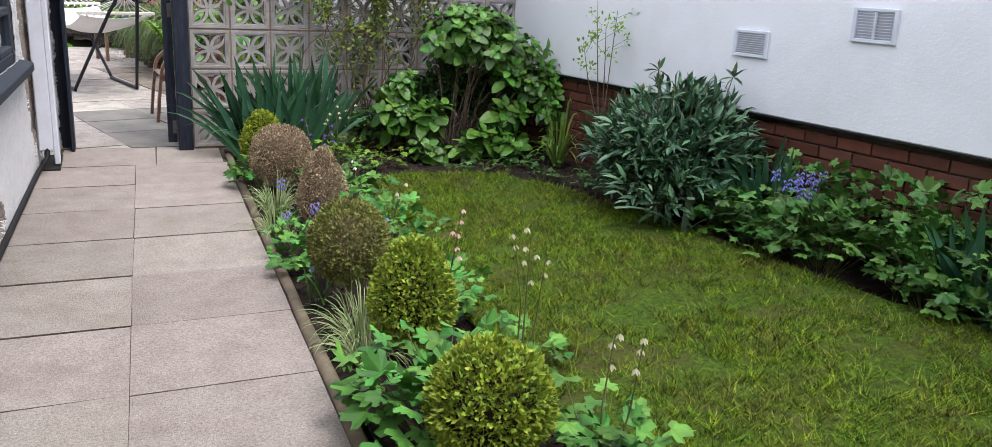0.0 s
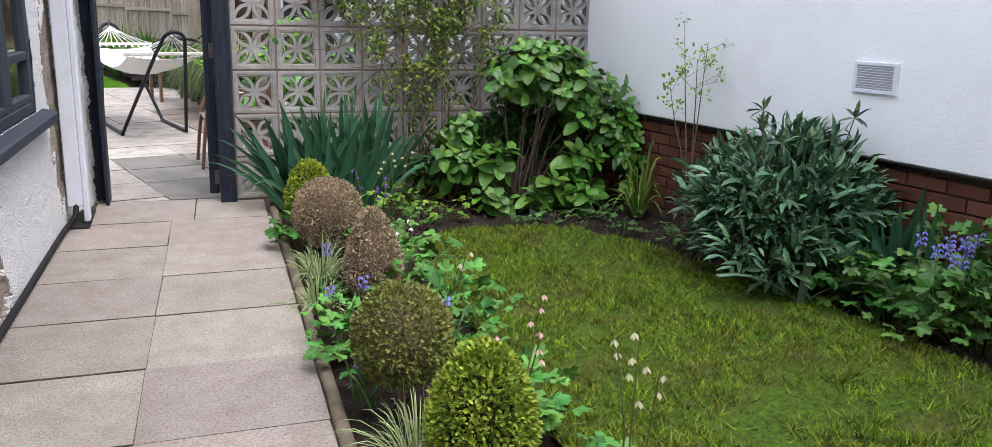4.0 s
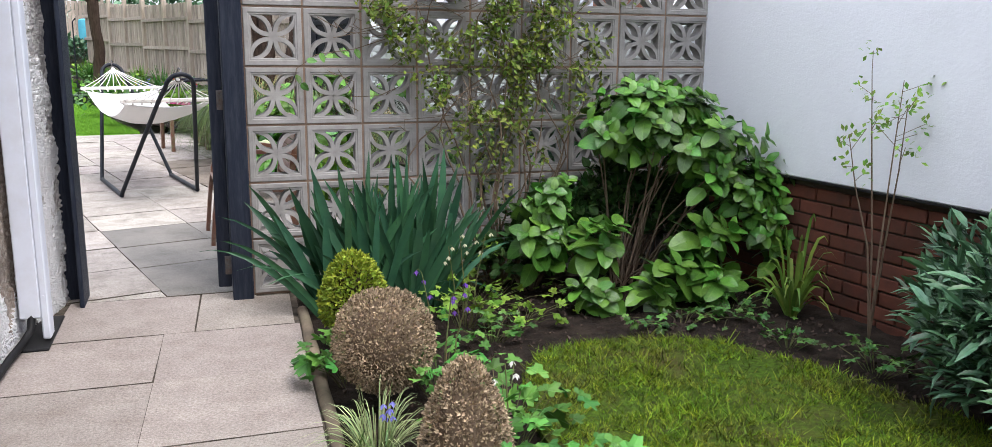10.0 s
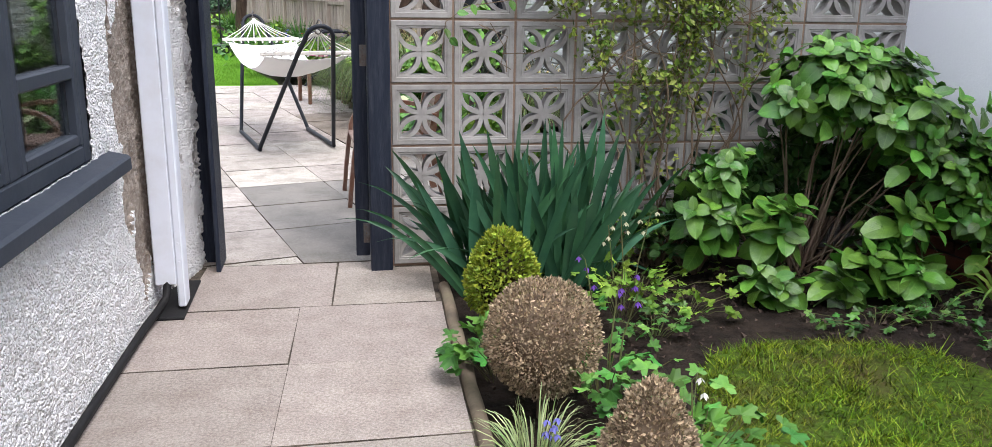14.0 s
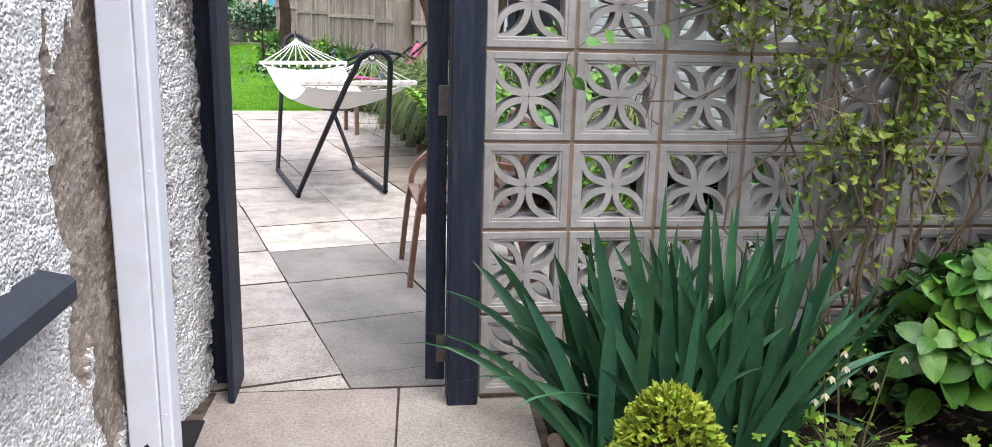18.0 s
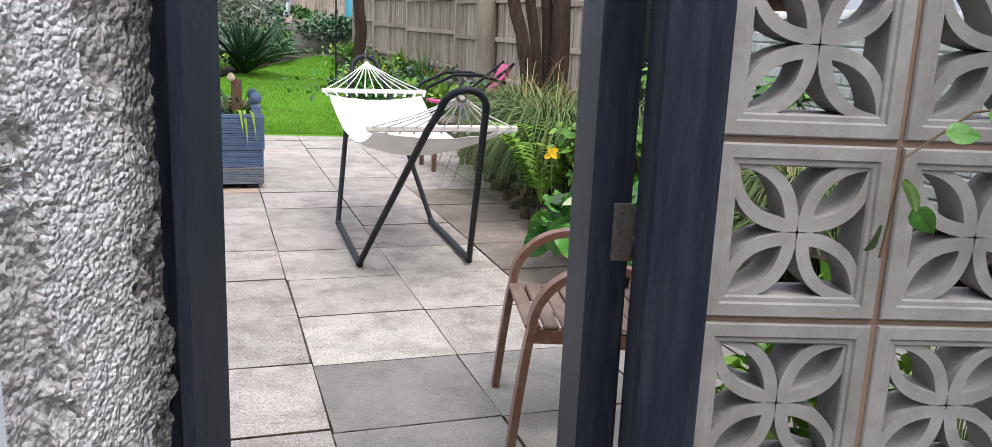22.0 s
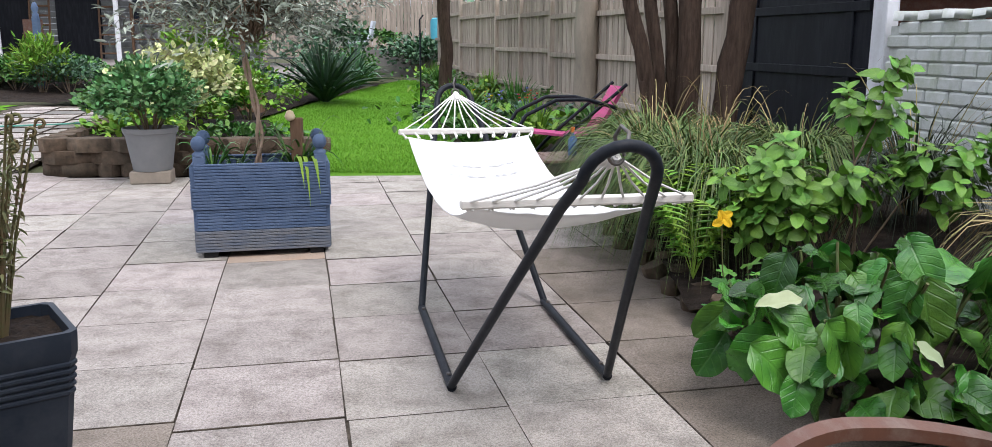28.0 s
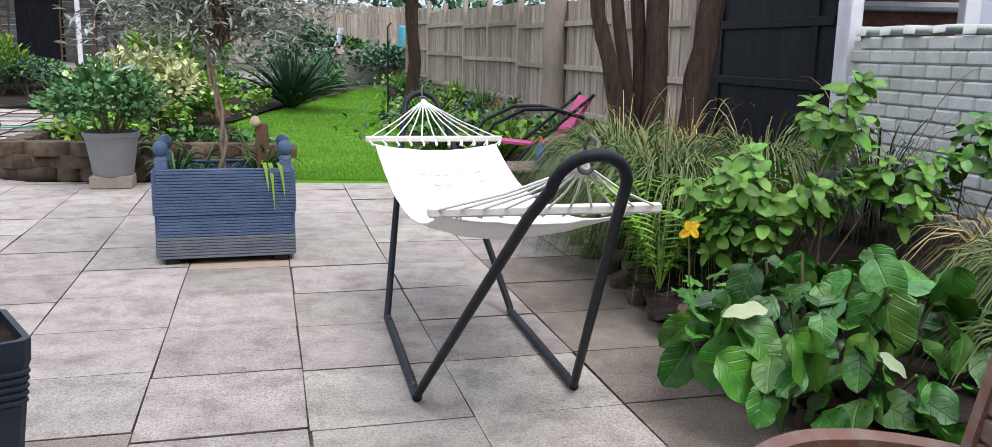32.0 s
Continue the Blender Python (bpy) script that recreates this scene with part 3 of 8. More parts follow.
def block_mesh():
    g = Geo()
    for h, o, d in ((0.1185, 0.1445, 0.047), (0.108, 0.1215, 0.043)):
        outer, inner = [(-o, -o), (o, -o), (o, o), (-o, o)], [(-h, -h), (h, -h), (h, h), (-h, h)]
        c = 0.003
        oc = [(x - c * (1 if x > 0 else -1), z - c * (1 if z > 0 else -1)) for x, z in outer]
        ic = [(x * (h + c) / h, z * (h + c) / h) for x, z in inner]
        vs = [(x, s * d, z) for s in (-1, 1) for x, z in oc + ic] + [(x, s * (d - c), z) for s in (-1, 1) for x, z in outer + inner]
        fs = []
        for s, b in ((-1, 0), (1, 8)):
            for i in range(4):
                j = (i + 1) % 4
                quads = [(b + i, b + j, b + 4 + j, b + 4 + i), (b + 16 + i, b + 16 + j, b + j, b + i), (b + 4 + i, b + 4 + j, b + 20 + j, b + 20 + i)]
                fs += quads if s < 0 else [q[::-1] for q in quads]
        for i in range(4):
            j = (i + 1) % 4
            fs += [(24 + i, 24 + j, 16 + j, 16 + i), (20 + i, 20 + j, 28 + j, 28 + i)]
        g.add(vs, fs)
    a, b = lens(0.043, -0.002, 0.17), lens(0.022, 0.032, 0.148)
    n, d = len(a), 0.039
    for q in range(4):
        t = radians(45 + 90 * q)
        rot = lambda p: (p[0] * math.cos(t) - p[1] * math.sin(t), p[0] * math.sin(t) + p[1] * math.cos(t))
        pa, pb = [rot(p) for p in a], [rot(p) for p in b]
        vs = [(x, s * d, z) for s in (-1, 1) for x, z in pa + pb]
        fs = []
        for i in range(n):
            j = (i + 1) % n
            fs += [(i + n, j + n, j, i), (2 * n + i, 2 * n + j, 3 * n + j, 3 * n + i), (i, j, 2 * n + j, 2 * n + i), (3 * n + i, 3 * n + j, n + j, n + i)]
        g.add(vs, fs)
    me = g.mesh("screen_block")
    me.materials.append(block_mat)
    return me


screen = thing("screen_wall", "pierced grey concrete screen block wall with pinkish mortar", "screen wall", kind="structure")
block = block_mesh()
ROWS_Z, COLS_X = 8, 9
g = Geo()
for r in range(ROWS_Z + 1):
    g.box((1.35, 0.052, 0.008 + 0.3 * r), (2.7, 0.084, 0.0125), 0.001)
for c in range(COLS_X + 1):
    for r in range(ROWS_Z):
        g.box((0.3 * c + 0.004 * (c == 0), 0.052, 0.158 + 0.3 * r), (0.0125, 0.084, 0.2875), 0.001)
part("mortar", g, mortar_mat, screen, "pinkish brown mortar joints")
for c in range(COLS_X):
    for r in range(ROWS_Z):
        ob = part("screen_block", block, None, screen, at=pose(0.15 + 0.3 * c + rnd.uniform(-0.0008, 0.0008), 0.05 + rnd.uniform(-0.002, 0.002), 0.158 + 0.3 * r, 0, rnd.choice((0, 90, 180, 270)), 0))
part("footing", Geo().box((1.35, 0.052, -0.045), (2.7, 0.13, 0.09), 0.01), joint_mat, screen)

# ---- white neighbouring building ----
NX, NK = 2.68, -0.125
NA = math.degrees(math.atan(NK))
neighbour = thing("neighbour_house", "smooth white rendered house wall above a brick plinth", "house", pose(NX, 0, 0, 0, 0, -NA))
g = Geo()
g.box((0.15, -4.7, 2.05), (0.3, 9.7, 2.8), 0.008)
part("wall", g, white_render, neighbour)
part("plinth", Geo().box((0.21, -4.7, 0.28), (0.3, 9.7, 0.72), 0.002), mat("brick_joint", (0.08, 0.055, 0.045), (0.055, 0.04, 0.034), 12), neighbour)
# black strip puts the dark gap under the render's drip edge into colour
part("drip_edge", Geo().box((0.03, -4.7, 0.645), (0.06, 9.7, 0.012), 0.002), black_mat, neighbour)
g = Geo()
g.box((2.5, -4.7, 3.5), (5.2, 10.0, 0.1), 0.01)
part("roof", g, mat("far_roof", (0.12, 0.1, 0.09), (0.16, 0.13, 0.11)), neighbour)
bm = Geo().box((0, 0, 0), (0.02, 0.214, 0.064), 0.003).mesh("brick")
bm.materials.append(brick_mat)
for r in range(9):
    for k in range(26):
        y = 0.1 - 0.225 * k - (0.112 if r % 2 else 0)
        part("brick", bm, None, neighbour, at=pose(0.056 + rnd.uniform(-0.002, 0.002), y, -0.03 + 0.075 * r))


def wall_vent(y0, y1, z0, z1, halves, label):
    k = math.cos(math.radians(NA))
    v = thing("wall_vent", label, "vent", pose(NX + NK * (y0 + y1) / 2, (y0 + y1) / 2, 0, 0, 0, -NA), group="vents in the white wall")
    w = (y1 - y0) / k
    zc = (z0 + z1) / 2
    for s in (-1, 1):
        part("frame", Geo().box((-0.009, s * (w / 2 - 0.012), zc), (0.018, 0.024, z1 - z0), 0.003), white_plastic, v)
        part("frame", Geo().box((-0.009, 0, zc + s * ((z1 - z0) / 2 - 0.01)), (0.018, w - 0.048, 0.02), 0.003), white_plastic, v)
    if halves:
        part("frame", Geo().box((-0.009, 0, zc), (0.018, 0.012, z1 - z0 - 0.04), 0.003), white_plastic, v)
    part("backing", Geo().box((-0.001, 0, zc), (0.004, w - 0.04, z1 - z0 - 0.03), 0), mat("vent_mesh", (0.6, 0.6, 0.62), (0.52, 0.52, 0.54)), v)
    n = 9
    for i in range(n):
        z = z0 + 0.022 + (z1 - z0 - 0.044) * (i + 0.5) / n
        part("slat", Geo().box((-0.009, 0, z), (0.014, w - 0.05, 0.004), 0.001, pose(0, 0, 0, 0, 0, 0)), white_plastic, v)


wall_vent(-2.83, -2.56, 0.98, 1.14, False, "white plastic louvred vent in the white wall")
wall_vent(-3.66, -3.39, 1.13, 1.31, True, "white plastic double louvred vent in the white wall")

# unseen wall added to block low skylight and deepen the shade
end_wall = part("wall_end", Geo().box((1.2, -8.75, 1.2), (5.4, 0.22, 2.6), 0.01), brick_mat)
tagged(end_wall, "added unseen brick wall that blocks low skylight from the south", "wall", kind="structure")

# ---- garden bed, lawn and edging on the near side ----
def grid_mesh(xs, ys, height, keep=None):
    vs = [(x, y, height(x, y)) for x in xs for y in ys]
    n = len(ys)
    fs = []
    for i in range(len(xs) - 1):
        for j in range(n - 1):
            if keep is None or keep((xs[i] + xs[i + 1]) / 2, (ys[j] + ys[j + 1]) / 2):
                fs.append((i * n + j, (i + 1) * n + j, (i + 1) * n + j + 1, i * n + j + 1))
    return Geo().add(vs, fs)


def soil_z(x, y):
    return -0.03 + 0.018 * noise.noise((x * 4, y * 4, 0)) + 0.012 * noise.noise((x * 13, y * 13, 2)) + 0.008 * noise.noise((x * 37, y * 37, 5))


bed = part("flower_bed_soil", grid_mesh(steps(0.1, 4.1, 0.035), steps(-5.6, -0.01, 0.035), soil_z, lambda x, y: x > PX + PD * (y - PY) + 0.63 and x < NX + NK * y + 0.1), soil_mat, smooth=180)
tagged(bed, "dark crumbly bare soil of the flower beds", "soil", kind="structure")


def lawn_z(x, y):
    return 0.005 + 0.012 * noise.noise((x * 2, y * 2, 3)) + 0.008 * noise.noise((x * 9, y * 9, 7))


LAWN_L = [(-9.5, 0.78), (-6.0, 0.74), (-4.7, 0.70), (-4.0, 0.73), (-3.2, 0.82), (-2.5, 0.80), (-1.85, 0.86), (-1.5, 0.98), (-1.3, 1.12), (-1.19, 1.4)]
LAWN_R = [(-9.5, 3.1), (-6.0, 2.95), (-4.6, 2.78), (-3.9, 2.6), (-3.04, 2.52), (-2.4, 2.38), (-1.75, 2.2), (-1.5, 2.06), (-1.36, 1.95), (-1.24, 1.7), (-1.19, 1.45)]
gl = Geo()
gy = steps(-9.5, -1.19, 0.04)
for y in gy:
    e = 0.012 * noise.noise((y * 6, 1.0, 0)) + 0.006 * noise.noise((y * 25, 3.0, 0))
    a = np.interp(y, [p[0] for p in LAWN_L], [p[1] for p in LAWN_L]) + e
    b = np.interp(y, [p[0] for p in LAWN_R], [p[1] for p in LAWN_R]) + 0.012 * noise.noise((y * 6, 9.0, 0))
    row = [(a + 0.004, -0.05)] + [(a + (b - a) * i / 48, None) for i in range(49)] + [(b - 0.004, -0.05)]
    gl.v += [(x, y, lawn_z(x, y) if z is None else z) for x, z in row]
for i in range(len(gy) - 1):
    gl.f += [(i * 51 + j, i * 51 + j + 1, (i + 1) * 51 + j + 1, (i + 1) * 51 + j) for j in range(50)]
lawn = part("lawn", gl, lawn_mat, smooth=60)
tagged(lawn, "mossy green lawn with worn brown patches", "lawn", kind="structure")
edging = thing("path_edging", "weathered round-topped edging along the path", "edging", kind="structure")
for k in range(10):
    s0 = 0.2 - 0.92 * k
    a, b = on_path(s0, 0.645), on_path(s0 - 0.905, 0.645)
    g = Geo()
    pts = [(a[0] + (b[0] - a[0]) * i / 6 + rnd.uniform(-0.003, 0.003), a[1] + (b[1] - a[1]) * i / 6, -0.005 + rnd.uniform(-0.004, 0.004)) for i in range(7)]
    g.tube(pts, [0.027 + rnd.uniform(-0.003, 0.003) for _ in pts], 10)
    part("edging_log", g, edging_mat, edging, smooth=60)

# ---- things on the patio ----
steel_black = mat("black_powder_coat", (0.011, 0.0135, 0.019), (0.016, 0.019, 0.025), 8, 0.45, 0.15, 90, stain=(0.07, 0.07, 0.07), sscale=12, samount=0.25)
canvas_mat = mat("white_canvas", (0.86, 0.85, 0.83), (0.82, 0.81, 0.79), 4, 0.9, 0.2, 300, through=0.15)
rope_mat = mat("white_rope", (0.78, 0.76, 0.72), (0.68, 0.66, 0.62), 60, 0.9, 0.4, 400)
pale_wood = mat("pale_spreader_wood", (0.74, 0.71, 0.66), (0.64, 0.60, 0.54), 8, 0.7, 0.2, 60, stretch=(1, 1, 6))
ink_mat = mat("faded_grey_print", (0.45, 0.45, 0.46), (0.55, 0.55, 0.56), 8)
HC = Vector((-0.717, 4.006, 0))
HA, HP = Vector((-0.2376, 0.9714, 0)), Vector((0.9714, 0.2376, 0))


def hm(a, p, z):
    return HC + HA * a + HP * p + Vector((0, 0, z))


stand = thing("hammock_stand", "black tubular steel hammock stand on the patio", "hammock stand")
for s in (-1, 1):
    pts = [hm(s * 0.525, -0.319, 0.028)]
    for i in range(1, 8):
        k = i / 8
        pts.append(hm(s * (0.525 + 0.98 * k), -0.319 + 0.214 * k, 0.03 + 0.98 * k))
    for i in range(11):
        a = math.pi * (1 - i / 10)
        pts.append(hm(s * (1.5 + 0.06 * math.sin(a)), 0.105 * math.cos(a), 0.985 + 0.1 * math.sin(a)))
    for i in range(7, 0, -1):
        k = i / 8
        pts.append(hm(s * (0.525 + 0.98 * k), 0.319 - 0.214 * k, 0.03 + 0.98 * k))
    pts.append(hm(s * 0.525, 0.319, 0.028))
    part("arch", Geo().tube(pts, 0.0175, 12), steel_black, stand, smooth=50)
    part("runner", Geo().tube([hm(-0.53, s * 0.319, 0.02), hm(0.53, s * 0.319, 0.02)], 0.0195, 12), steel_black, stand, smooth=50)
    for e in (-0.44, 0.44):
        part("bolt", Geo().lathe([(0.009, 0), (0.009, 0.008), (0.005, 0.01)], 8, m=pose(*hm(e, s * 0.319, 0.038))), hinge_mat, stand)
    part("hook", Geo().tube([hm(s * 1.55, 0, 1.08), hm(s * 1.53, 0.012, 1.115), hm(s * 1.5, 0, 1.13), hm(s * 1.48, -0.01, 1.1), hm(s * 1.48, 0, 1.06)], 0.006, 8), hinge_mat, stand, smooth=50)

hammock = thing("hammock", "white canvas hammock with rope strings and wooden spreader bars", "hammock")
SA, SB, SW = -1.132, 1.038, 0.33


def cloth(k, w):
    a = SA + 0.06 + (SB - SA - 0.12) * k
    sag = 0.842 - 0.21 * 4 * k * (1 - k) * (1 - 0.22 * (2 * w) ** 2) - 0.035 * (1 - (2 * w) ** 2)
    return hm(a, w * 2 * SW * (1 - 0.05 * math.sin(math.pi * k)), sag)


g = Geo()
nk, nw = 40, 18
for i in range(nk + 1):
    for j in range(nw + 1):
        p = cloth(i / nk, j / nw - 0.5)
        p.z += 0.006 * noise.noise((i * 0.25, j * 0.5, 1.0))
        g.v.append(p[:])
for i in range(nk):
    for j in range(nw):
        a = i * (nw + 1) + j
        g.f.append((a, a + 1, a + nw + 2, a + nw + 1))
fabric = part("fabric", g, canvas_mat, hammock, "sagging white canvas", smooth=180)
so = fabric.modifiers.new("thick", "SOLIDIFY")
so.thickness = 0.004
for s, a in ((-1, SA), (1, SB)):
    part("spreader_bar", Geo().box((0, 0, 0), (0.755, 0.028, 0.032), 0.006, pose(*hm(a, 0, 0.862), 0, 0, math.degrees(math.atan2(HP.y, HP.x)))), pale_wood, hammock, "pale wooden spreader bar")
    tip = hm(s * 1.47, 0, 1.045)
    for i in range(11):
        w = (i / 10 - 0.5)
        hole = hm(a, w * 0.72, 0.866)
        mid = hole.lerp(tip, 0.5) + Vector((0, 0, -0.012))
        part("string", Geo().tube([hm(a - s * 0.05, w * 2 * SW, 0.832), hm(a - s * 0.02, w * 0.72, 0.85), hole, mid, tip], 0.0042, 6), rope_mat, hammock, smooth=60)
        if i % 1 == 0:
            part("loop", Geo().tube([hm(a - s * 0.028, w * 0.72, 0.855), hm(a - s * 0.045, w * 0.7 + 0.006, 0.84), hm(a - s * 0.062, w * 0.69, 0.832)], 0.0055, 6), rope_mat, hammock)
    part("ring", Geo().tube(arc((0, 0, 0), 0.022, 0, 345, 16), 0.005, 8, pose(*tip, 0, 0, 17)), hinge_mat, hammock, smooth=60)
    part("knot", Geo().tube([tip.lerp(hm(a, 0, 0.862), k) for k in (0.0, 0.05, 0.12, 0.2)], [0.012, 0.02, 0.017, 0.01], 8), rope_mat, hammock, smooth=60)
for i, (w, ln) in enumerate(((-0.17, 0.07), (-0.08, 0.05), (-0.02, 0.04), (0.06, 0.08), (0.15, 0.04))):
    for r in range(2):
        a, b = cloth(0.86 - 0.06 * r, w / (2 * SW)), cloth(0.86 - 0.06 * r, (w + ln) / (2 * SW))
        part("print", Geo().strip([a + Vector((0, 0, 0.006)), b + Vector((0, 0, 0.006))], 0.009, 0.002), ink_mat, hammock, "faded grey printed mark")

# blue ribbed planter
blue_mat = mat("blue_grey_wood_paint", (0.07, 0.107, 0.182), (0.09, 0.13, 0.21), 6, 0.6, 0.2, 50, stain=(0.16, 0.2, 0.28), sscale=5, samount=0.35, rand=0.04, stretch=(1, 1, 3))
worn_mat = mat("worn_blue_wood", (0.10, 0.125, 0.17), (0.20, 0.20, 0.20), 5, 0.8, 0.4, 50, stain=(0.10, 0.13, 0.2), sscale=4, samount=0.5, stretch=(1, 1, 5))
bark_mat = mat("pot_compost", (0.016, 0.012, 0.01), (0.04, 0.028, 0.02), 40, 1.0, 1.0, 90, dist=0.015)
planter = thing("planter_box", "blue painted ribbed wooden planter box with ball finials", "planter", pose(-2.367, 5.775, 0, 0, 0, 16.3) @ Matrix.Scale(1.09, 4))
PW, PDp = 0.765, 0.44


def ribbed(length, height, n=7):
    prof = []
    for i in range(n):
        z = height * i / n
        d = height / n
        prof += [(-0.002, z + 0.0005), (0.004, z + 0.004), (0.004, z + d - 0.003), (-0.002, z + d - 0.0005)]
    prof = [(-0.02, 0.001)] + prof + [(-0.02, height - 0.001)]
    m = len(prof)
    vs = [(x, -o, z) for x in (-length / 2, length / 2) for o, z in prof]
    fs = [tuple(range(m)), tuple(range(m, 2 * m))[::-1]] + [(i + m, (i + 1) % m + m, (i + 1) % m, i) for i in range(m)]
    return Geo().add(vs, fs)


for side in range(4):
    front = side % 2 == 0
    full, half = (PW, PDp / 2) if front else (PDp, PW / 2)
    turn = pose(0, 0, 0, 0, 0, 90 * side)
    for r in range(4):
        wide = full * (0.985 + 0.005 * r) + (0.0 if r in (0, 2) and front else -0.035)
        out = half * (0.98 + 0.01 * r) + (0.007 if r in (0, 2) else 0.002)
        part("board", ribbed(wide, 0.124), worn_mat if r == 0 else blue_mat, planter, "worn greyish board" if r == 0 else "", at=turn @ pose(0, -out, 0.035 + 0.125 * r))
    if front:
        part("rim", Geo().box((0, -half + 0.012, 0.54), (full - 0.06, 0.03, 0.012), 0.003), blue_mat, planter, at=turn)
    else:
        part("rim", Geo().box((0, -half + 0.012, 0.54), (full - 0.06, 0.03, 0.012), 0.003), blue_mat, planter, at=turn)
for sx in (-1, 1):
    part("skid", Geo().box((sx * 0.3, 0, 0.018), (0.08, 0.42, 0.034), 0.003), black_mat, planter, "dark skid under the box")
    for sy in (-1, 1):
        post = part("corner_post", Geo().box((sx * (PW / 2 - 0.045), sy * (PDp / 2 - 0.045), 0.31), (0.066, 0.066, 0.56), 0.004), blue_mat, planter)
        part("finial", Geo().lathe([(0.036, 0), (0.037, 0.012), (0.026, 0.022), (0.018, 0.03), (0.028, 0.036), (0.038, 0.052), (0.041, 0.07), (0.038, 0.088), (0.028, 0.104), (0.012, 0.112), (0, 0.113)], 16,
             (sx * (PW / 2 - 0.045), sy * (PDp / 2 - 0.045), 0.59)), blue_mat, post, "round ball finial", smooth=60)
g = grid_mesh(steps(-0.36, 0.36, 0.03), steps(-0.2, 0.2, 0.03), lambda x, y: 0.47 + 0.02 * noise.noise((x * 12, y * 12, 4)))
part("compost", g, bark_mat, planter, smooth=180)
stake_wood = mat("brown_stake_wood", (0.2, 0.12, 0.075), (0.13, 0.08, 0.05), 8, 0.85, 0.4, 50, stretch=(4, 4, 1))
stake = thing("wooden_stake", "brown wooden stake with a small cream ornament in the planter", "stake", pose(-2.161, 5.908, 0.478) @ Matrix.Scale(1.09, 4))
part("post", Geo().box((0, 0, 0.16), (0.07, 0.05, 0.36), 0.005), stake_wood, stake)
cream = mat("cream_paint", (0.7, 0.58, 0.4), (0.6, 0.45, 0.3), 30)
part("ornament", Geo().lathe([(0.0, -0.03), (0.025, -0.02), (0.034, 0.0), (0.02, 0.03), (0.0, 0.04)], 10, (-0.03, -0.03, 0.35)), cream, stake, "small cream flower ornament", smooth=60)

# square tapered pots, bucket, round pots
pot_mat = mat("dark_grey_plastic", (0.016, 0.021, 0.031), (0.022, 0.028, 0.039), 4, 0.45, 0.1, 60, stain=(0.07, 0.075, 0.085), sscale=5, samount=0.3)
zinc_mat = mat("blue_grey_zinc", (0.10, 0.125, 0.16), (0.16, 0.18, 0.21), 14, 0.45, 0.15, 40, stain=(0.2, 0.21, 0.22), sscale=8, samount=0.4, metal=0.3)
stone_pot_mat = mat("pale_grey_pot", (0.21, 0.215, 0.22), (0.25, 0.25, 0.25), 6, 0.7, 0.15, 60)


def square_pot(name, label, at, top, bottom, h, ribs=True):
    t = thing(name, label, "plant pot", at)
    g = Geo()
    rings = [(bottom, 0.0), (bottom + (top - bottom) * 0.68, h * 0.68)]
    if ribs:
        for i in range(5):
            z = h * (0.70 + 0.034 * i)
            w = bottom + (top - bottom) * z / h
            rings += [(w, z), (w + 0.008, z + h * 0.008), (w + 0.008, z + h * 0.02), (w, z + h * 0.026)]
    rings += [(top * 0.985, h * 0.9), (top, h * 0.985), (top, h), (top - 0.03, h), (top - 0.035, h - 0.05)]
    vs, fs = [], []
    for w, z in rings:
        c = w * 0.06
        a = w / 2
        vs += [(-a + c, -a, z), (a - c, -a, z), (a, -a + c, z), (a, a - c, z), (a - c, a, z), (-a + c, a, z), (-a, a - c, z), (-a, -a + c, z)]
    for i in range(len(rings) - 1):
        for j in range(8):
            fs.append((i * 8 + j, i * 8 + (j + 1) % 8, i * 8 + 8 + (j + 1) % 8, i * 8 + 8 + j))
    fs.append(tuple(range(8))[::-1])
    part("body", g.add(vs, fs), pot_mat, t, smooth=30)
    a = top / 2 - 0.016
    part("compost", grid_mesh(steps(-a, a, 0.02), steps(-a, a, 0.02), lambda x, y: h - 0.03 + 0.012 * noise.noise((x * 30, y * 30, 6))), bark_mat, t, smooth=180)
    return t


block_pav = mat("pale_stone_foot", (0.34, 0.29, 0.23), (0.27, 0.23, 0.19), 12, 0.9, 0.4, 80)
square_pot("square_planter", "dark grey tapered square plastic pot with ribs", pose(-1.99, 2.33, 0.031, 0, 0, 40) @ Matrix.Scale(1.05, 4), 0.315, 0.2, 0.555)
foot = part("loose_brick", Geo().box((-1.84, 2.06, 0.016), (0.2, 0.1, 0.045), 0.006, pose(0, 0, 0)), block_pav)
tagged(foot, "pale brick chocking the square pot", "brick")
square_pot("square_planter", "dark grey tall tapered square plastic pot", pose(-3.621, 4.227, 0, 0, 0, 15) @ Matrix.Scale(1.11, 4), 0.34, 0.24, 0.56, False)


def round_pot(name, label, at, prof, material, fill, rim, smooth=40, lugs=False):
    t = thing(name, label, "plant pot", at)
    r, h = prof[-1]
    inner = [(r - 0.012, h), (r - 0.016, fill - 0.02)]
    part("body", Geo().lathe(prof + inner, 32), material, t, smooth=smooth)
    part("compost", Geo().lathe([(r - 0.014, fill), (r * 0.6, fill + 0.008), (r * 0.3, fill + 0.014), (0, fill + 0.01)], 20), bark_mat, t, smooth=180)
    if rim:
        part("rim", Geo().tube(arc((0, 0, h), r, 0, 360, 32, "xy"), rim, 8), material, t, "rolled rim", smooth=60)
    if lugs:
        for s in (-1, 1):
            lug = part("handle_lug", Geo().box((s * (r + 0.012), 0, h - 0.035), (0.014, 0.04, 0.05), 0.004), material, t)
            part("ring", Geo().tube(arc((s * (r + 0.022), 0, h - 0.035), 0.018, 0, 350, 12, "yz"), 0.004, 6), material, lug)
    return t


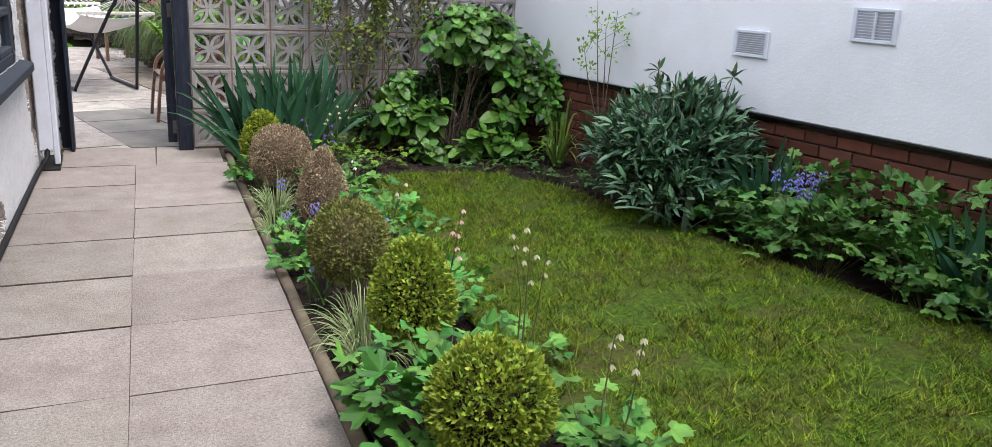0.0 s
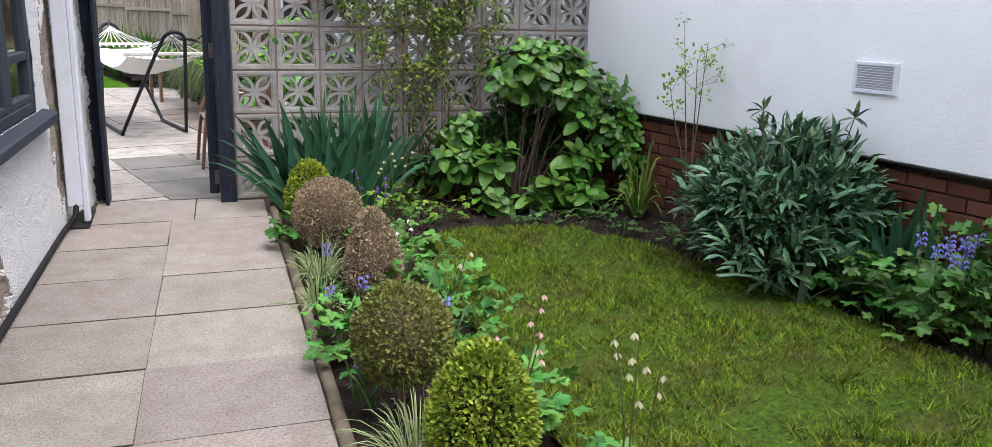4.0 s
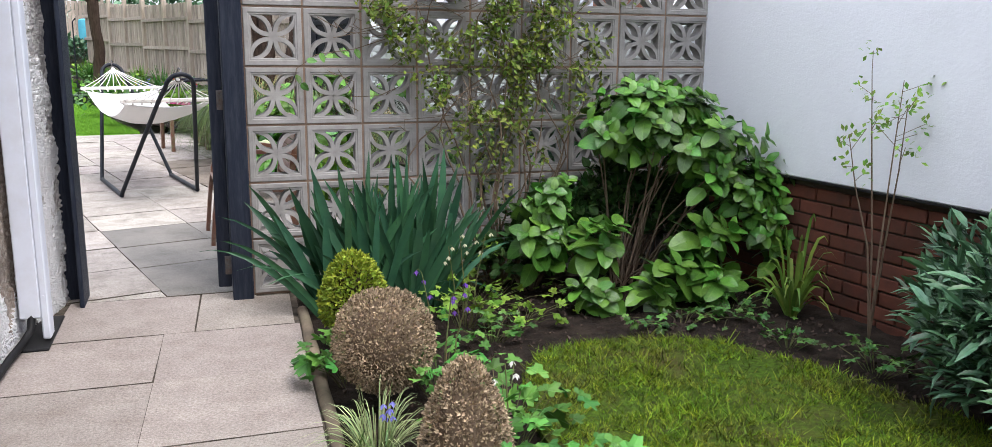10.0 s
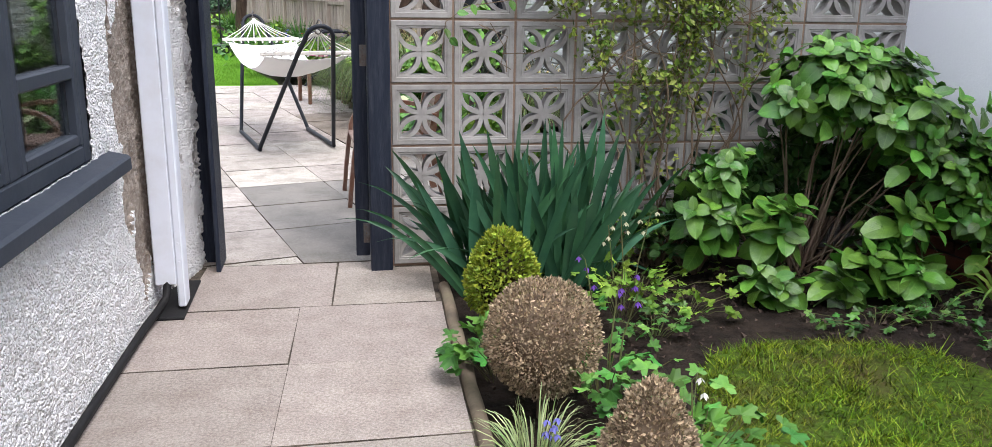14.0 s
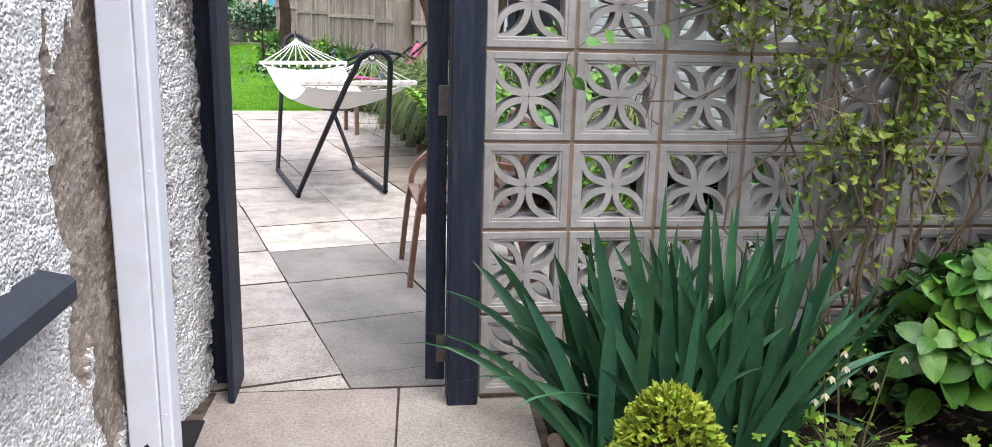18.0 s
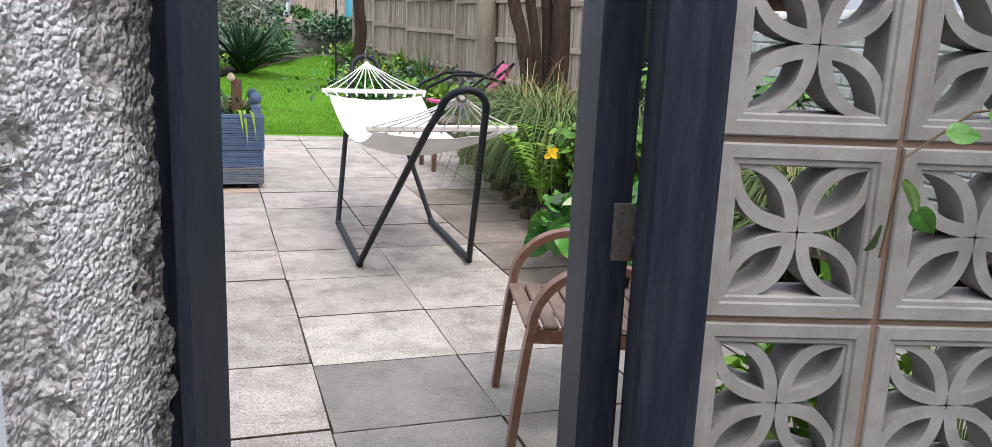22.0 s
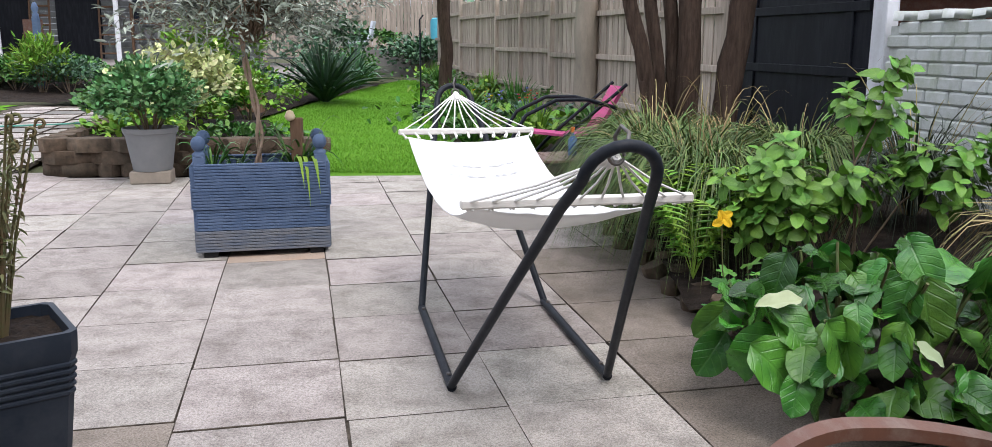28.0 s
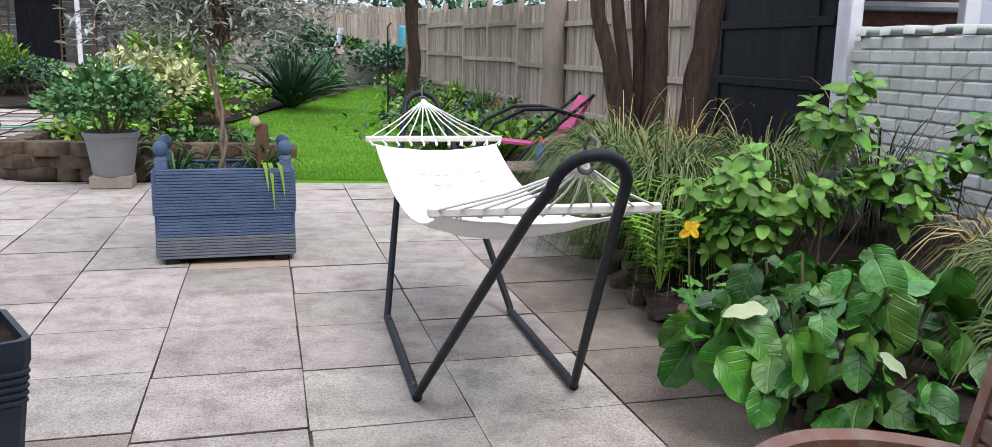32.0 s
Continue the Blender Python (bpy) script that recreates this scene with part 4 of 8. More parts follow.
round_pot("bucket_planter", "blue-grey metal bucket planter with a rolled rim", pose(-1.921, 1.939, 0, 0, 0, 10) @ Matrix.Scale(1.04, 4), [(0.115, 0.0), (0.118, 0.01), (0.142, 0.15), (0.145, 0.16), (0.162, 0.28)], zinc_mat, 0.225, 0.009, lugs=True)
round_pot("plant_pot", "dark grey plastic pot holding a hosta", pose(-1.61, 1.13, 0) @ Matrix.Scale(1.03, 4), [(0.11, 0.0), (0.115, 0.01), (0.155, 0.3), (0.163, 0.31), (0.165, 0.36)], pot_mat, 0.33, 0.006)
foot = part("stone_block", Geo().box((0, 0, 0.05), (0.32, 0.24, 0.1), 0.008, pose(-4.274, 8.388, 0, 0, 0, 14) @ Matrix.Scale(1.17, 4)), block_pav)
tagged(foot, "pale stone block under a grey pot", "stone block")
round_pot("plant_pot", "pale grey round pot on a stone block", pose(-4.275, 8.413, 0.117) @ Matrix.Scale(1.17, 4), [(0.15, 0.0), (0.155, 0.012), (0.2, 0.30), (0.215, 0.31), (0.22, 0.35)], stone_pot_mat, 0.31, 0)

# slatted armchair
brown_wood = mat("brown_stained_wood", (0.17, 0.078, 0.05), (0.115, 0.054, 0.037), 7, 0.36, 0.2, 60, stain=(0.34, 0.26, 0.21), sscale=7, samount=0.45, spec=0.45, stretch=(3, 1, 3))
grey_wood = mat("weathered_brown_wood", (0.18, 0.12, 0.095), (0.125, 0.083, 0.066), 7, 0.65, 0.3, 60, stain=(0.30, 0.24, 0.2), sscale=4, samount=0.5, stretch=(3, 1, 3))
chair = thing("garden_armchair", "brown bentwood slatted garden armchair on the patio", "armchair", pose(0.075, 1.575, 0, 0, 0, 3) @ Matrix.Scale(0.97, 4))
for s in (-1, 1):
    y = s * 0.262
    pts = [(-0.285, y, 0.0), (-0.265, y, 0.2), (-0.245, y, 0.36), (-0.232, y, 0.435)]
    pts += [(-0.232 + 0.215 * (1 - math.cos(radians(a))), y, 0.435 + 0.198 * math.sin(radians(a))) for a in range(6, 91, 6)]
    pts += [(0.06, y, 0.633), (0.15, y, 0.622), (0.23, y, 0.608), (0.295, y, 0.592)]
    part("arm", Geo().strip(pts, 0.027, 0.052, up=(0, 1, 0)), brown_wood, chair, "bent laminated arm and front leg", smooth=40)
    part("rear_leg", Geo().strip([(0.36, y * 0.96, 0.0), (0.29, y * 0.96, 0.25), (0.255, y * 0.96, 0.42), (0.295, y * 0.96, 0.65), (0.33, y * 0.96, 0.82)], 0.03, 0.045, up=(1, 0, 0.001)), brown_wood, chair)
    part("seat_rail", Geo().strip([(-0.235, y * 0.88, 0.395), (-0.1, y * 0.88, 0.39), (0.1, y * 0.88, 0.37), (0.28, y * 0.88, 0.365)], 0.026, 0.05, up=(0, 0, 1)), brown_wood, chair)
for i in range(8):
    x = -0.225 + 0.064 * i
    part("seat_slat", Geo().box((x, 0, 0.428 - 0.05 * max(0, x + 0.2) + 0.03 * (1 if i == 0 else 0) * 0), (0.054, 0.49, 0.016), 0.005), grey_wood, chair)
for i in range(7):
    z = 0.46 + 0.052 * i
    part("back_slat", Geo().box((0, 0, 0), (0.016, 0.49, 0.046), 0.004, pose(0.25 + 0.18 * (z - 0.42), 0, z, 0, 10, 0)), grey_wood, chair)
part("back_rail", Geo().box((0.335, 0, 0.835), (0.03, 0.54, 0.045), 0.008), brown_wood, chair)

# ---- plants: tools ----
rng = np.random.default_rng(11)


def leafmat(name, c1, c2, rough=0.5, rand=0.0, island=0.45, hue=0.025, through=0.05, spec=0.2, stain=None, samount=0.4, sscale=6, rib=None):
    return mat(name, c1, c2, 14, rough, 0.25, 130, island=island, rand=rand, hue=hue, through=through, spec=spec, dist=0.002 if rib is None else 0.006, stain=stain, samount=samount, sscale=sscale, rib=rib)


leaf_green = leafmat("mid_green_leaf", (0.085, 0.21, 0.034), (0.04, 0.115, 0.022), 0.42, island=0.6, through=0.03, spec=0.35)
bright_leaf = leafmat("bright_green_leaf", (0.19, 0.33, 0.04), (0.13, 0.25, 0.032))
fresh_leaf = leafmat("fresh_lobed_leaf", (0.10, 0.27, 0.042), (0.055, 0.165, 0.034), island=0.5, through=0.03)
dark_leaf = leafmat("dark_blue_green_leaf", (0.09, 0.19, 0.088), (0.04, 0.10, 0.052), 0.36, island=0.6, through=0.02, spec=0.4)
iris_mat = leafmat("iris_leaf", (0.026, 0.085, 0.045), (0.042, 0.12, 0.055), 0.36, rand=0.45, island=0, hue=0.02)
box_mat = leafmat("box_leaf", (0.30, 0.38, 0.04), (0.16, 0.24, 0.03), 0.45, island=0.4)
gold_box = leafmat("golden_box_leaf", (0.34, 0.40, 0.045), (0.18, 0.26, 0.028), 0.45, island=0.4)
olive_box = leafmat("half_dead_box_leaf", (0.22, 0.26, 0.055), (0.16, 0.155, 0.055), 0.6, island=0.45, hue=0.03)
dead_mat = leafmat("dead_box_leaf", (0.46, 0.36, 0.24), (0.22, 0.165, 0.105), 0.85, island=0.6, hue=0.012, through=0.1)
hyd_mat = leafmat("hydrangea_leaf", (0.105, 0.255, 0.03), (0.05, 0.145, 0.02), 0.34, rand=0.5, island=0, hue=0.018, through=0.03, spec=0.5, rib=(0.22, 0.4, 0.1))
berg_mat = mat("bergenia_leaf", (0.062, 0.19, 0.022), (0.026, 0.10, 0.016), 12, 0.27, 0.45, 34, rand=0.7, hue=0.02, through=0.04, spec=0.5, rib=(0.09, 0.23, 0.045), dist=0.012, stain=(0.10, 0.19, 0.012), samount=0.25, sscale=4)
twig_mat = mat("brown_twig", (0.13, 0.09, 0.06), (0.2, 0.15, 0.105), 20, 0.9, 0.4, 100)
stem_mat = mat("green_stem", (0.1, 0.15, 0.05), (0.13, 0.1, 0.05), 20, 0.7, 0.2, 100)
straw_mat = leafmat("pale_straw_blade", (0.40, 0.30, 0.16), (0.24, 0.2, 0.08), 0.8, island=0.4)
varie_mat = leafmat("cream_striped_blade", (0.42, 0.46, 0.24), (0.22, 0.32, 0.12), 0.6, island=0.35)
carex_mat = leafmat("sedge_blade", (0.05, 0.105, 0.028), (0.15, 0.19, 0.06), 0.45, island=0.6, hue=0.03)
blackgrass_mat = leafmat("dark_grass_blade", (0.03, 0.045, 0.03), (0.05, 0.06, 0.035), 0.4, island=0.4)
silver_mat = leafmat("olive_tree_leaf", (0.36, 0.39, 0.33), (0.17, 0.21, 0.15), 0.5, island=0.6, hue=0.01)
# twig colour with the shade inside the clipped bushes put into it
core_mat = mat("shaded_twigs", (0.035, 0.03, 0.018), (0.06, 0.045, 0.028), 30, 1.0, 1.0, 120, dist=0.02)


def petal(name, c):
    return mat(name, c, tuple(v * 0.8 for v in c), 30, 0.6, 0.1, 100, island=0.2, through=0.3)


blue_petal, purple_petal = petal("bluebell_petal", (0.24, 0.24, 0.68)), petal("purple_petal", (0.16, 0.07, 0.36))
cream_petal, pink_petal = petal("cream_petal", (0.55, 0.52, 0.36)), petal("pink_petal", (0.7, 0.45, 0.42))
yellow_petal, red_petal = petal("yellow_petal", (0.85, 0.55, 0.03)), petal("red_petal", (0.6, 0.05, 0.04))
white_petal = petal("white_petal", (0.8, 0.78, 0.74))


def template(kind):
    """A leaf one metre long along +x, with its upper side towards +z."""
    if kind == "small":
        v = [(0, 0, 0), (0.5, 0.27, 0.07), (1, 0, 0.0), (0.5, -0.27, 0.07)]
        f = [(0, 2, 1), (0, 3, 2)]
    elif kind == "lance":
        v = [(0, 0, 0), (0.3, 0.12, 0.04), (0.3, 0, 0.0), (0.3, -0.12, 0.04), (0.68, 0.1, 0.0), (0.68, 0, -0.04), (0.68, -0.1, 0.0), (1, 0, -0.16)]
        f = [(0, 2, 1), (0, 3, 2), (1, 2, 5, 4), (2, 3, 6, 5), (4, 5, 7), (5, 6, 7)]
    elif kind == "lobed":
        pts = [(0.0, 0.0)]
        for a, r in ((-125, 0.42), (-105, 0.62), (-85, 0.5), (-72, 0.42), (-58, 0.72), (-40, 0.78), (-28, 0.56), (-12, 0.9), (0, 0.78), (12, 0.9), (28, 0.56), (40, 0.78), (58, 0.72), (72, 0.42), (85, 0.5), (105, 0.62), (125, 0.42)):
            pts.append((r * math.cos(radians(a)), r * math.sin(radians(a))))
        v = [(x, y, 0.14 * math.cos(4.2 * math.atan2(y, x + 1e-6)) * math.hypot(x, y) - 0.12 * (x * x + y * y)) for x, y in pts]
        f = [(0, i, i + 1) for i in range(1, len(pts) - 1)]
    else:
        n, width, cup, droop, blunt = {"ovate": (6, 0.34, 0.05, 0.16, 0.72), "round": (10, 0.38, 0.12, 0.3, 0.66), "broad": (8, 0.345, 0.06, 0.22, 0.86), "strap": (7, 0.05, 0.01, 0.5, 0.5)}[kind]
        v, f = [], []
        for i in range(n + 1):
            k = i / n
            if kind in ("round", "broad"):
                q = k ** (0.92 if kind == "round" else 0.8)
                w = width * max(0.0, 1 - (2 * q - 1) ** 2) ** (0.5 if kind == "round" else 0.68)
                w = max(w, 0.012)
            else:
                w = width * math.sin(math.pi * min(1, k ** blunt * (1.0 if kind != "strap" else 0.97) + 0.0)) ** (0.8 if kind != "broad" else 0.7) if 0 < i < n else (0.012 if i == 0 else 0.0)
            z = -droop * k * k
            for s, e in ((1, 0.8), (0.5, 0.62), (0, 0), (-0.5, 0.62), (-1, 0.8)):
                ripple = (0.045 if kind == "round" else 0.018) * math.sin((14 if kind == "round" else 9) * k + 2.6 * s) * abs(s) if kind != "strap" else 0
                v.append((k, s * w, z + cup * e + ripple + (-0.02 * w * (1 if s == 0 else 0))))
        for i in range(n):
            for j in range(4):
                a = i * 5 + j
                f.append((a, a + 5, a + 6, a + 1)[::-1])
    return np.array(v, float), f


TEMPLATES = {k: template(k) for k in ("small", "lance", "lobed", "ovate", "round", "broad", "strap")}


def unit(a):
    return a / np.maximum(np.linalg.norm(a, axis=-1, keepdims=True), 1e-9)


def scatter(kind, pos, way, normal, size, g=None):
    """Adds one leaf for each row: its foot, the way it points, the side it turns up, and its length."""
    v, f = TEMPLATES[kind]
    pos, way = np.asarray(pos, float), unit(np.asarray(way, float))
    normal = np.asarray(normal, float)
    side = unit(np.cross(normal, way) + 1e-9)
    up = np.cross(way, side)
    size = np.broadcast_to(np.asarray(size, float), (len(pos),))
    basis = np.stack([way, side, up], 1) * size[:, None, None]
    out = np.einsum("kc,ncd->nkd", v, basis) + pos[:, None]
    g = g or Geo()
    base = len(g.v)
    g.v.extend(map(tuple, out.reshape(-1, 3).tolist()))
    k = len(v)
    for i in range(len(pos)):
        o = base + i * k
        g.f.extend(tuple(q + o for q in face) for face in f)
    return g


def blades(foot, tip, width, arch=0.3, n=5, g=None):
    """Grass-like blades from rows of feet to rows of tips, bowed upwards by arch of their length."""
    foot, tip = np.asarray(foot, float), np.asarray(tip, float)
    width = np.broadcast_to(np.asarray(width, float), (len(foot),))
    d = tip - foot
    ln = np.linalg.norm(d, axis=1)
    side = unit(np.cross(d, rng.normal(size=d.shape) * 0.35 + np.array([0, 0, 1.0])) + 1e-6)
    g = g or Geo()
    base = len(g.v)
    rows = []
    for i in range(n + 1):
        k = i / n
        c = foot + d * k
        c[:, 2] += np.broadcast_to(arch, (len(foot),)) * ln * 4 * k * (1 - k) * 0.5
        w = (width * (1 - k ** 3) * (0.7 + 0.6 * k * (1 - k)))[:, None]
        rows += [c + side * w / 2, c - side * w / 2]
    out = np.stack(rows, 1)
    g.v.extend(map(tuple, out.reshape(-1, 3).tolist()))
    m = 2 * (n + 1)
    for i in range(len(foot)):
        o = base + i * m
        g.f.extend((o + 2 * j, o + 2 * j + 1, o + 2 * j + 3, o + 2 * j + 2) for j in range(n))
    return g


def ball(n, c, r, shell=0.0):
    """n random places in or on an ellipsoid, with their outward ways."""
    w = unit(rng.normal(size=(n, 3)))
    k = np.maximum(shell, rng.random((n, 1)) ** (1 / 3)) if shell < 1 else np.ones((n, 1))
    return np.asarray(c) + w * k * np.asarray(r), w


def jig(w, amount):
    return unit(w + rng.normal(size=w.shape) * amount)


UP = np.array([0, 0, 1.0])


def stand(x, y, z, s=1.0):
    """A plant's pose: its foot and its size."""
    return pose(x, y, z) @ Matrix.Scale(s, 4)


def shrub(name, label, at, r, material, kind, n, size, clumps=14, stems=7, category="shrub", upright=0.4, seed=0, twig=None, group=""):
    """A loose shrub: stems, and leaves in clumps with gaps between them."""
    t = thing(name, label, category, stand(*at), group)
    r = np.asarray(r, float)
    w = unit(rng.normal(size=(clumps, 3)))
    w[:, 2] = np.abs(w[:, 2]) * 1.1 - 0.25
    cs = np.array([0, 0, r[2]]) + w * r * (0.55 + 0.4 * rng.random((clumps, 1)))
    cs[:, 2] = np.maximum(cs[:, 2], 0.12 * r[2])
    g = Geo()
    per = max(1, n // clumps)
    for c in cs:
        p, way = ball(per, c, r * 0.42 * (0.7 + 0.6 * rng.random()), 0.35)
        p[:, 2] = np.maximum(p[:, 2], 0.01)
        out = unit(p - np.array([0, 0, r[2] * 0.7]))
        scatter(kind, p, jig(out + UP * 0.15, 0.55), jig(UP * (1.2 - upright) + out * 0.6, 0.35), size * (0.65 + 0.6 * rng.random(per)), g)
    part("foliage", g, material, t)
    g = Geo()
    for c in cs[:: max(1, clumps // stems)]:
        b = Vector((c[0] * 0.12, c[1] * 0.12, -0.02))
        e = Vector(c)
        mid = b.lerp(e, 0.5) + Vector((-c[0] * 0.1, -c[1] * 0.1, 0.08 * r[2]))
        g.tube([b, mid, e], [0.006 + 0.008 * r[2], 0.005 + 0.005 * r[2], 0.002], 5)
    part("branchwork", g, twig or twig_mat, t)
    return t


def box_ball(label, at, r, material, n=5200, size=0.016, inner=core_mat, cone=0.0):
    """A clipped round bush of tiny leaves."""
    t = thing("box_ball", label, "clipped bush", pose(*at), group="clipped box bushes in the border")
    r = np.asarray(r, float)
    c = np.array([0, 0, r[2] * 1.02])
    w = unit(rng.normal(size=(n, 3)))
    bump = np.array([1 + 0.06 * noise.noise((x * 3 + at[0] * 9, y * 3, z * 3)) + 0.05 * noise.noise((x * 9, y * 9, z * 9 + at[1])) for x, y, z in w])[:, None]
    p = c + w * r * bump * (1 - 0.16 * rng.random((n, 1)) ** 2)
    p[:, :2] *= 1 + cone * (0.5 - p[:, 2:] / (2 * r[2]))
    keep = p[:, 2] > 0.0
    p, w = p[keep], w[keep]
    part("foliage", scatter("small", p, jig(w + UP * 0.25, 0.6), jig(w, 0.8), size * (0.6 + 0.8 * rng.random(len(p)))), material, t)
    # solid core; with core_mat its near-black stands in for the inner shade
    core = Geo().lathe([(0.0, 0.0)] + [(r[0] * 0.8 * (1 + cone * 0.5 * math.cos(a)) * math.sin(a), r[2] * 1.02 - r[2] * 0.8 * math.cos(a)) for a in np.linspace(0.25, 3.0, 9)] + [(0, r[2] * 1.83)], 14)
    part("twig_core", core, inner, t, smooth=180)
    part("trunk", Geo().tube([(0, 0, -0.16), (0, 0, 0.12)], 0.014, 6), twig_mat, t)
    return t


def big_leaves(t, material, kind, pos, way, normal, size, name="leaf", wide=1.0):
    """Large leaves that can be told apart, each one an object on one of the shared meshes."""
    key = (kind, material.name)
    if key not in BIG:
        v, f = TEMPLATES[kind]
        made = []
        for i in range(3):
            w = v.copy()
            w[:, 2] += 0.03 * np.sin(5 * w[:, 0] + 2 * i) * (0.5 + w[:, 1]) - 0.12 * i * w[:, 0] ** 2
            g = Geo().add(w.tolist(), f)
            me = g.mesh("leaf", 180)
            me.materials.append(material)
            made.append(me)
        BIG[key] = made
    pos, way, normal = np.asarray(pos, float), unit(np.asarray(way, float)), np.asarray(normal, float)
    side = unit(np.cross(normal, way) + 1e-9)
    up = np.cross(way, side)
    for i in range(len(pos)):
        s = float(np.broadcast_to(size, (len(pos),))[i])
        m = Matrix([[way[i][k] * s, side[i][k] * s * wide, up[i][k] * s, pos[i][k]] for k in range(3)] + [[0, 0, 0, 1]])
        part(name, BIG[key][i % 3], None, t, at=m)


BIG = {}


def flower_stalk(t, foot, top, heads, material, size, hang=True, leafy=None):
    """A thin stalk with small bell flowers near its top."""
    foot, top = Vector(foot), Vector(top)
    mid = foot.lerp(top, 0.5) + Vector((rnd.uniform(-0.02, 0.02), rnd.uniform(-0.02, 0.02), 0))
    g = Geo().tube([foot, mid, top], [0.004, 0.0032, 0.002], 5)
    spots = []
    for i in range(heads):
        a = foot.lerp(top, 1 - 0.3 * i / max(1, heads))
        e = a + Vector((rnd.uniform(-1, 1), rnd.uniform(-1, 1), rnd.uniform(0.0, 0.5))) * 0.032
        g.tube([a, a.lerp(e, 0.6) + Vector((0, 0, 0.01)), e], 0.001, 4)
        spots.append(e)
    part("stalk", g, stem_mat, t)
    for e in spots:
        g = Geo()
        for k in range(5):
            a = 2 * math.pi * k / 5 + rnd.random()
            d = np.array([math.cos(a) * 0.55, math.sin(a) * 0.55, -0.8 if hang else 0.5])
            scatter("small", [e[:]], [d], [[d[0], d[1], 0.8 if hang else -0.3]], size, g)
        part("flower", g, material, t)


def rosettes(t, tips, material, kind="ovate", per=9, size=0.13, parts_of=True, wide=1.0):
    """Rosettes of large leaves: each tip is (place, axis, scale)."""
    pos, way, nor, siz = [], [], [], []
    for e, axis, sc in tips:
        axis = Vector(axis).normalized()
        u = axis.orthogonal().normalized()
        v = axis.cross(u)
        turn = rnd.random() * 6.28
        for k in range(per):
            a = turn + 2.39996 * k + rnd.gauss(0, 0.15)
            q = k / max(1, per - 1)
            lift = radians(50 - 62 * q + rnd.gauss(0, 12))
            rad = u * math.cos(a) + v * math.sin(a)
            w = rad * math.cos(lift) + axis * math.sin(lift) + Vector((0, 0, -0.12))
            pos.append((Vector(e) - axis * size * sc * 0.8 * q * q)[:])
            way.append(w[:])
            nor.append((axis * math.cos(lift) - rad * math.sin(lift))[:])
            siz.append(size * sc * (0.5 + 0.55 * q) * rnd.uniform(0.85, 1.15))
    if parts_of:
        big_leaves(t, material, kind, pos, way, nor, siz, wide=wide)
    else:
        part("foliage", scatter(kind, pos, way, nor, siz), material, t)

# ---- planting beside the path ----
def iris_clump(label, at, n, height, spread, material=iris_mat, name="iris_clump", turn=0.0):
    t = thing(name, label, "iris", pose(*at))
    fans = max(3, n // 7)
    for i in range(n):
        f = i % fans
        a = 2 * math.pi * f / fans + turn
        rad = spread * 0.32 * ((f * 0.618) % 1) ** 0.5
        cx, cy = rad * math.cos(a) * 1.3, rad * math.sin(a) * 0.6
        lean = rnd.gauss(0, 0.42) + 0.6 * cx / max(spread, 0.1)
        h = height * rnd.uniform(0.55, 1.0)
        tip = Vector((cx + math.sin(lean) * h, cy + rnd.gauss(0, 0.14) * h, math.cos(lean) * h))
        b = Vector((cx + 0.02 * rnd.gauss(0, 1), cy + 0.02 * rnd.gauss(0, 1), -0.02))
        w = rnd.uniform(0.034, 0.056)
        g = Geo()
        side = Vector((rnd.uniform(0.75, 1), rnd.uniform(-0.6, 0.3), 0)).normalized()
        pts = []
        droop = 0.18 * abs(lean) * h
        for k in range(8):
            s = k / 7
            c = b.lerp(tip, s) + Vector((0, 0, 1)) * (0.10 * h * 4 * s * (1 - s) * abs(lean)) - Vector((0, 0, droop * s ** 3))
            ww = w * (0.75 + 0.5 * s) * (1 - s ** 4.0) + 0.001
            fold = Vector((-side.y, side.x, 0)) * ww * 0.16
            pts += [c - side * ww / 2, c + fold, c + side * ww / 2]
        g.add([p[:] for p in pts], [(3 * k + j, 3 * k + j + 1, 3 * k + j + 4, 3 * k + j + 3) for k in range(7) for j in range(2)])
        part("leaf", g, material, t, smooth=180)
    return t


iris = iris_clump("large clump of blue-green sword-shaped iris leaves by the screen wall", (0.63, -0.38, -0.02), 140, 0.86, 0.85)
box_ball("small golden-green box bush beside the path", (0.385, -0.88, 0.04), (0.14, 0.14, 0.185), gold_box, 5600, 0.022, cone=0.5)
box_ball("dead brown clipped box ball in the border", (0.375, -1.62, 0.06), (0.185, 0.185, 0.19), dead_mat, 14000, 0.012, twig_mat)
box_ball("dead brown clipped box cone in the border", (0.46, -2.38, 0.0), (0.13, 0.13, 0.22), dead_mat, 8500, 0.013, twig_mat, cone=0.75)
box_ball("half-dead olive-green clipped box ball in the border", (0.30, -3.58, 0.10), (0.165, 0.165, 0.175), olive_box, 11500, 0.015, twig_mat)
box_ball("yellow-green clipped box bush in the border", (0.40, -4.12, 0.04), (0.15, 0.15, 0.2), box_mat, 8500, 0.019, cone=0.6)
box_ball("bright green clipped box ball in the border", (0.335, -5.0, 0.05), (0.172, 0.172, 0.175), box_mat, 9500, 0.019)


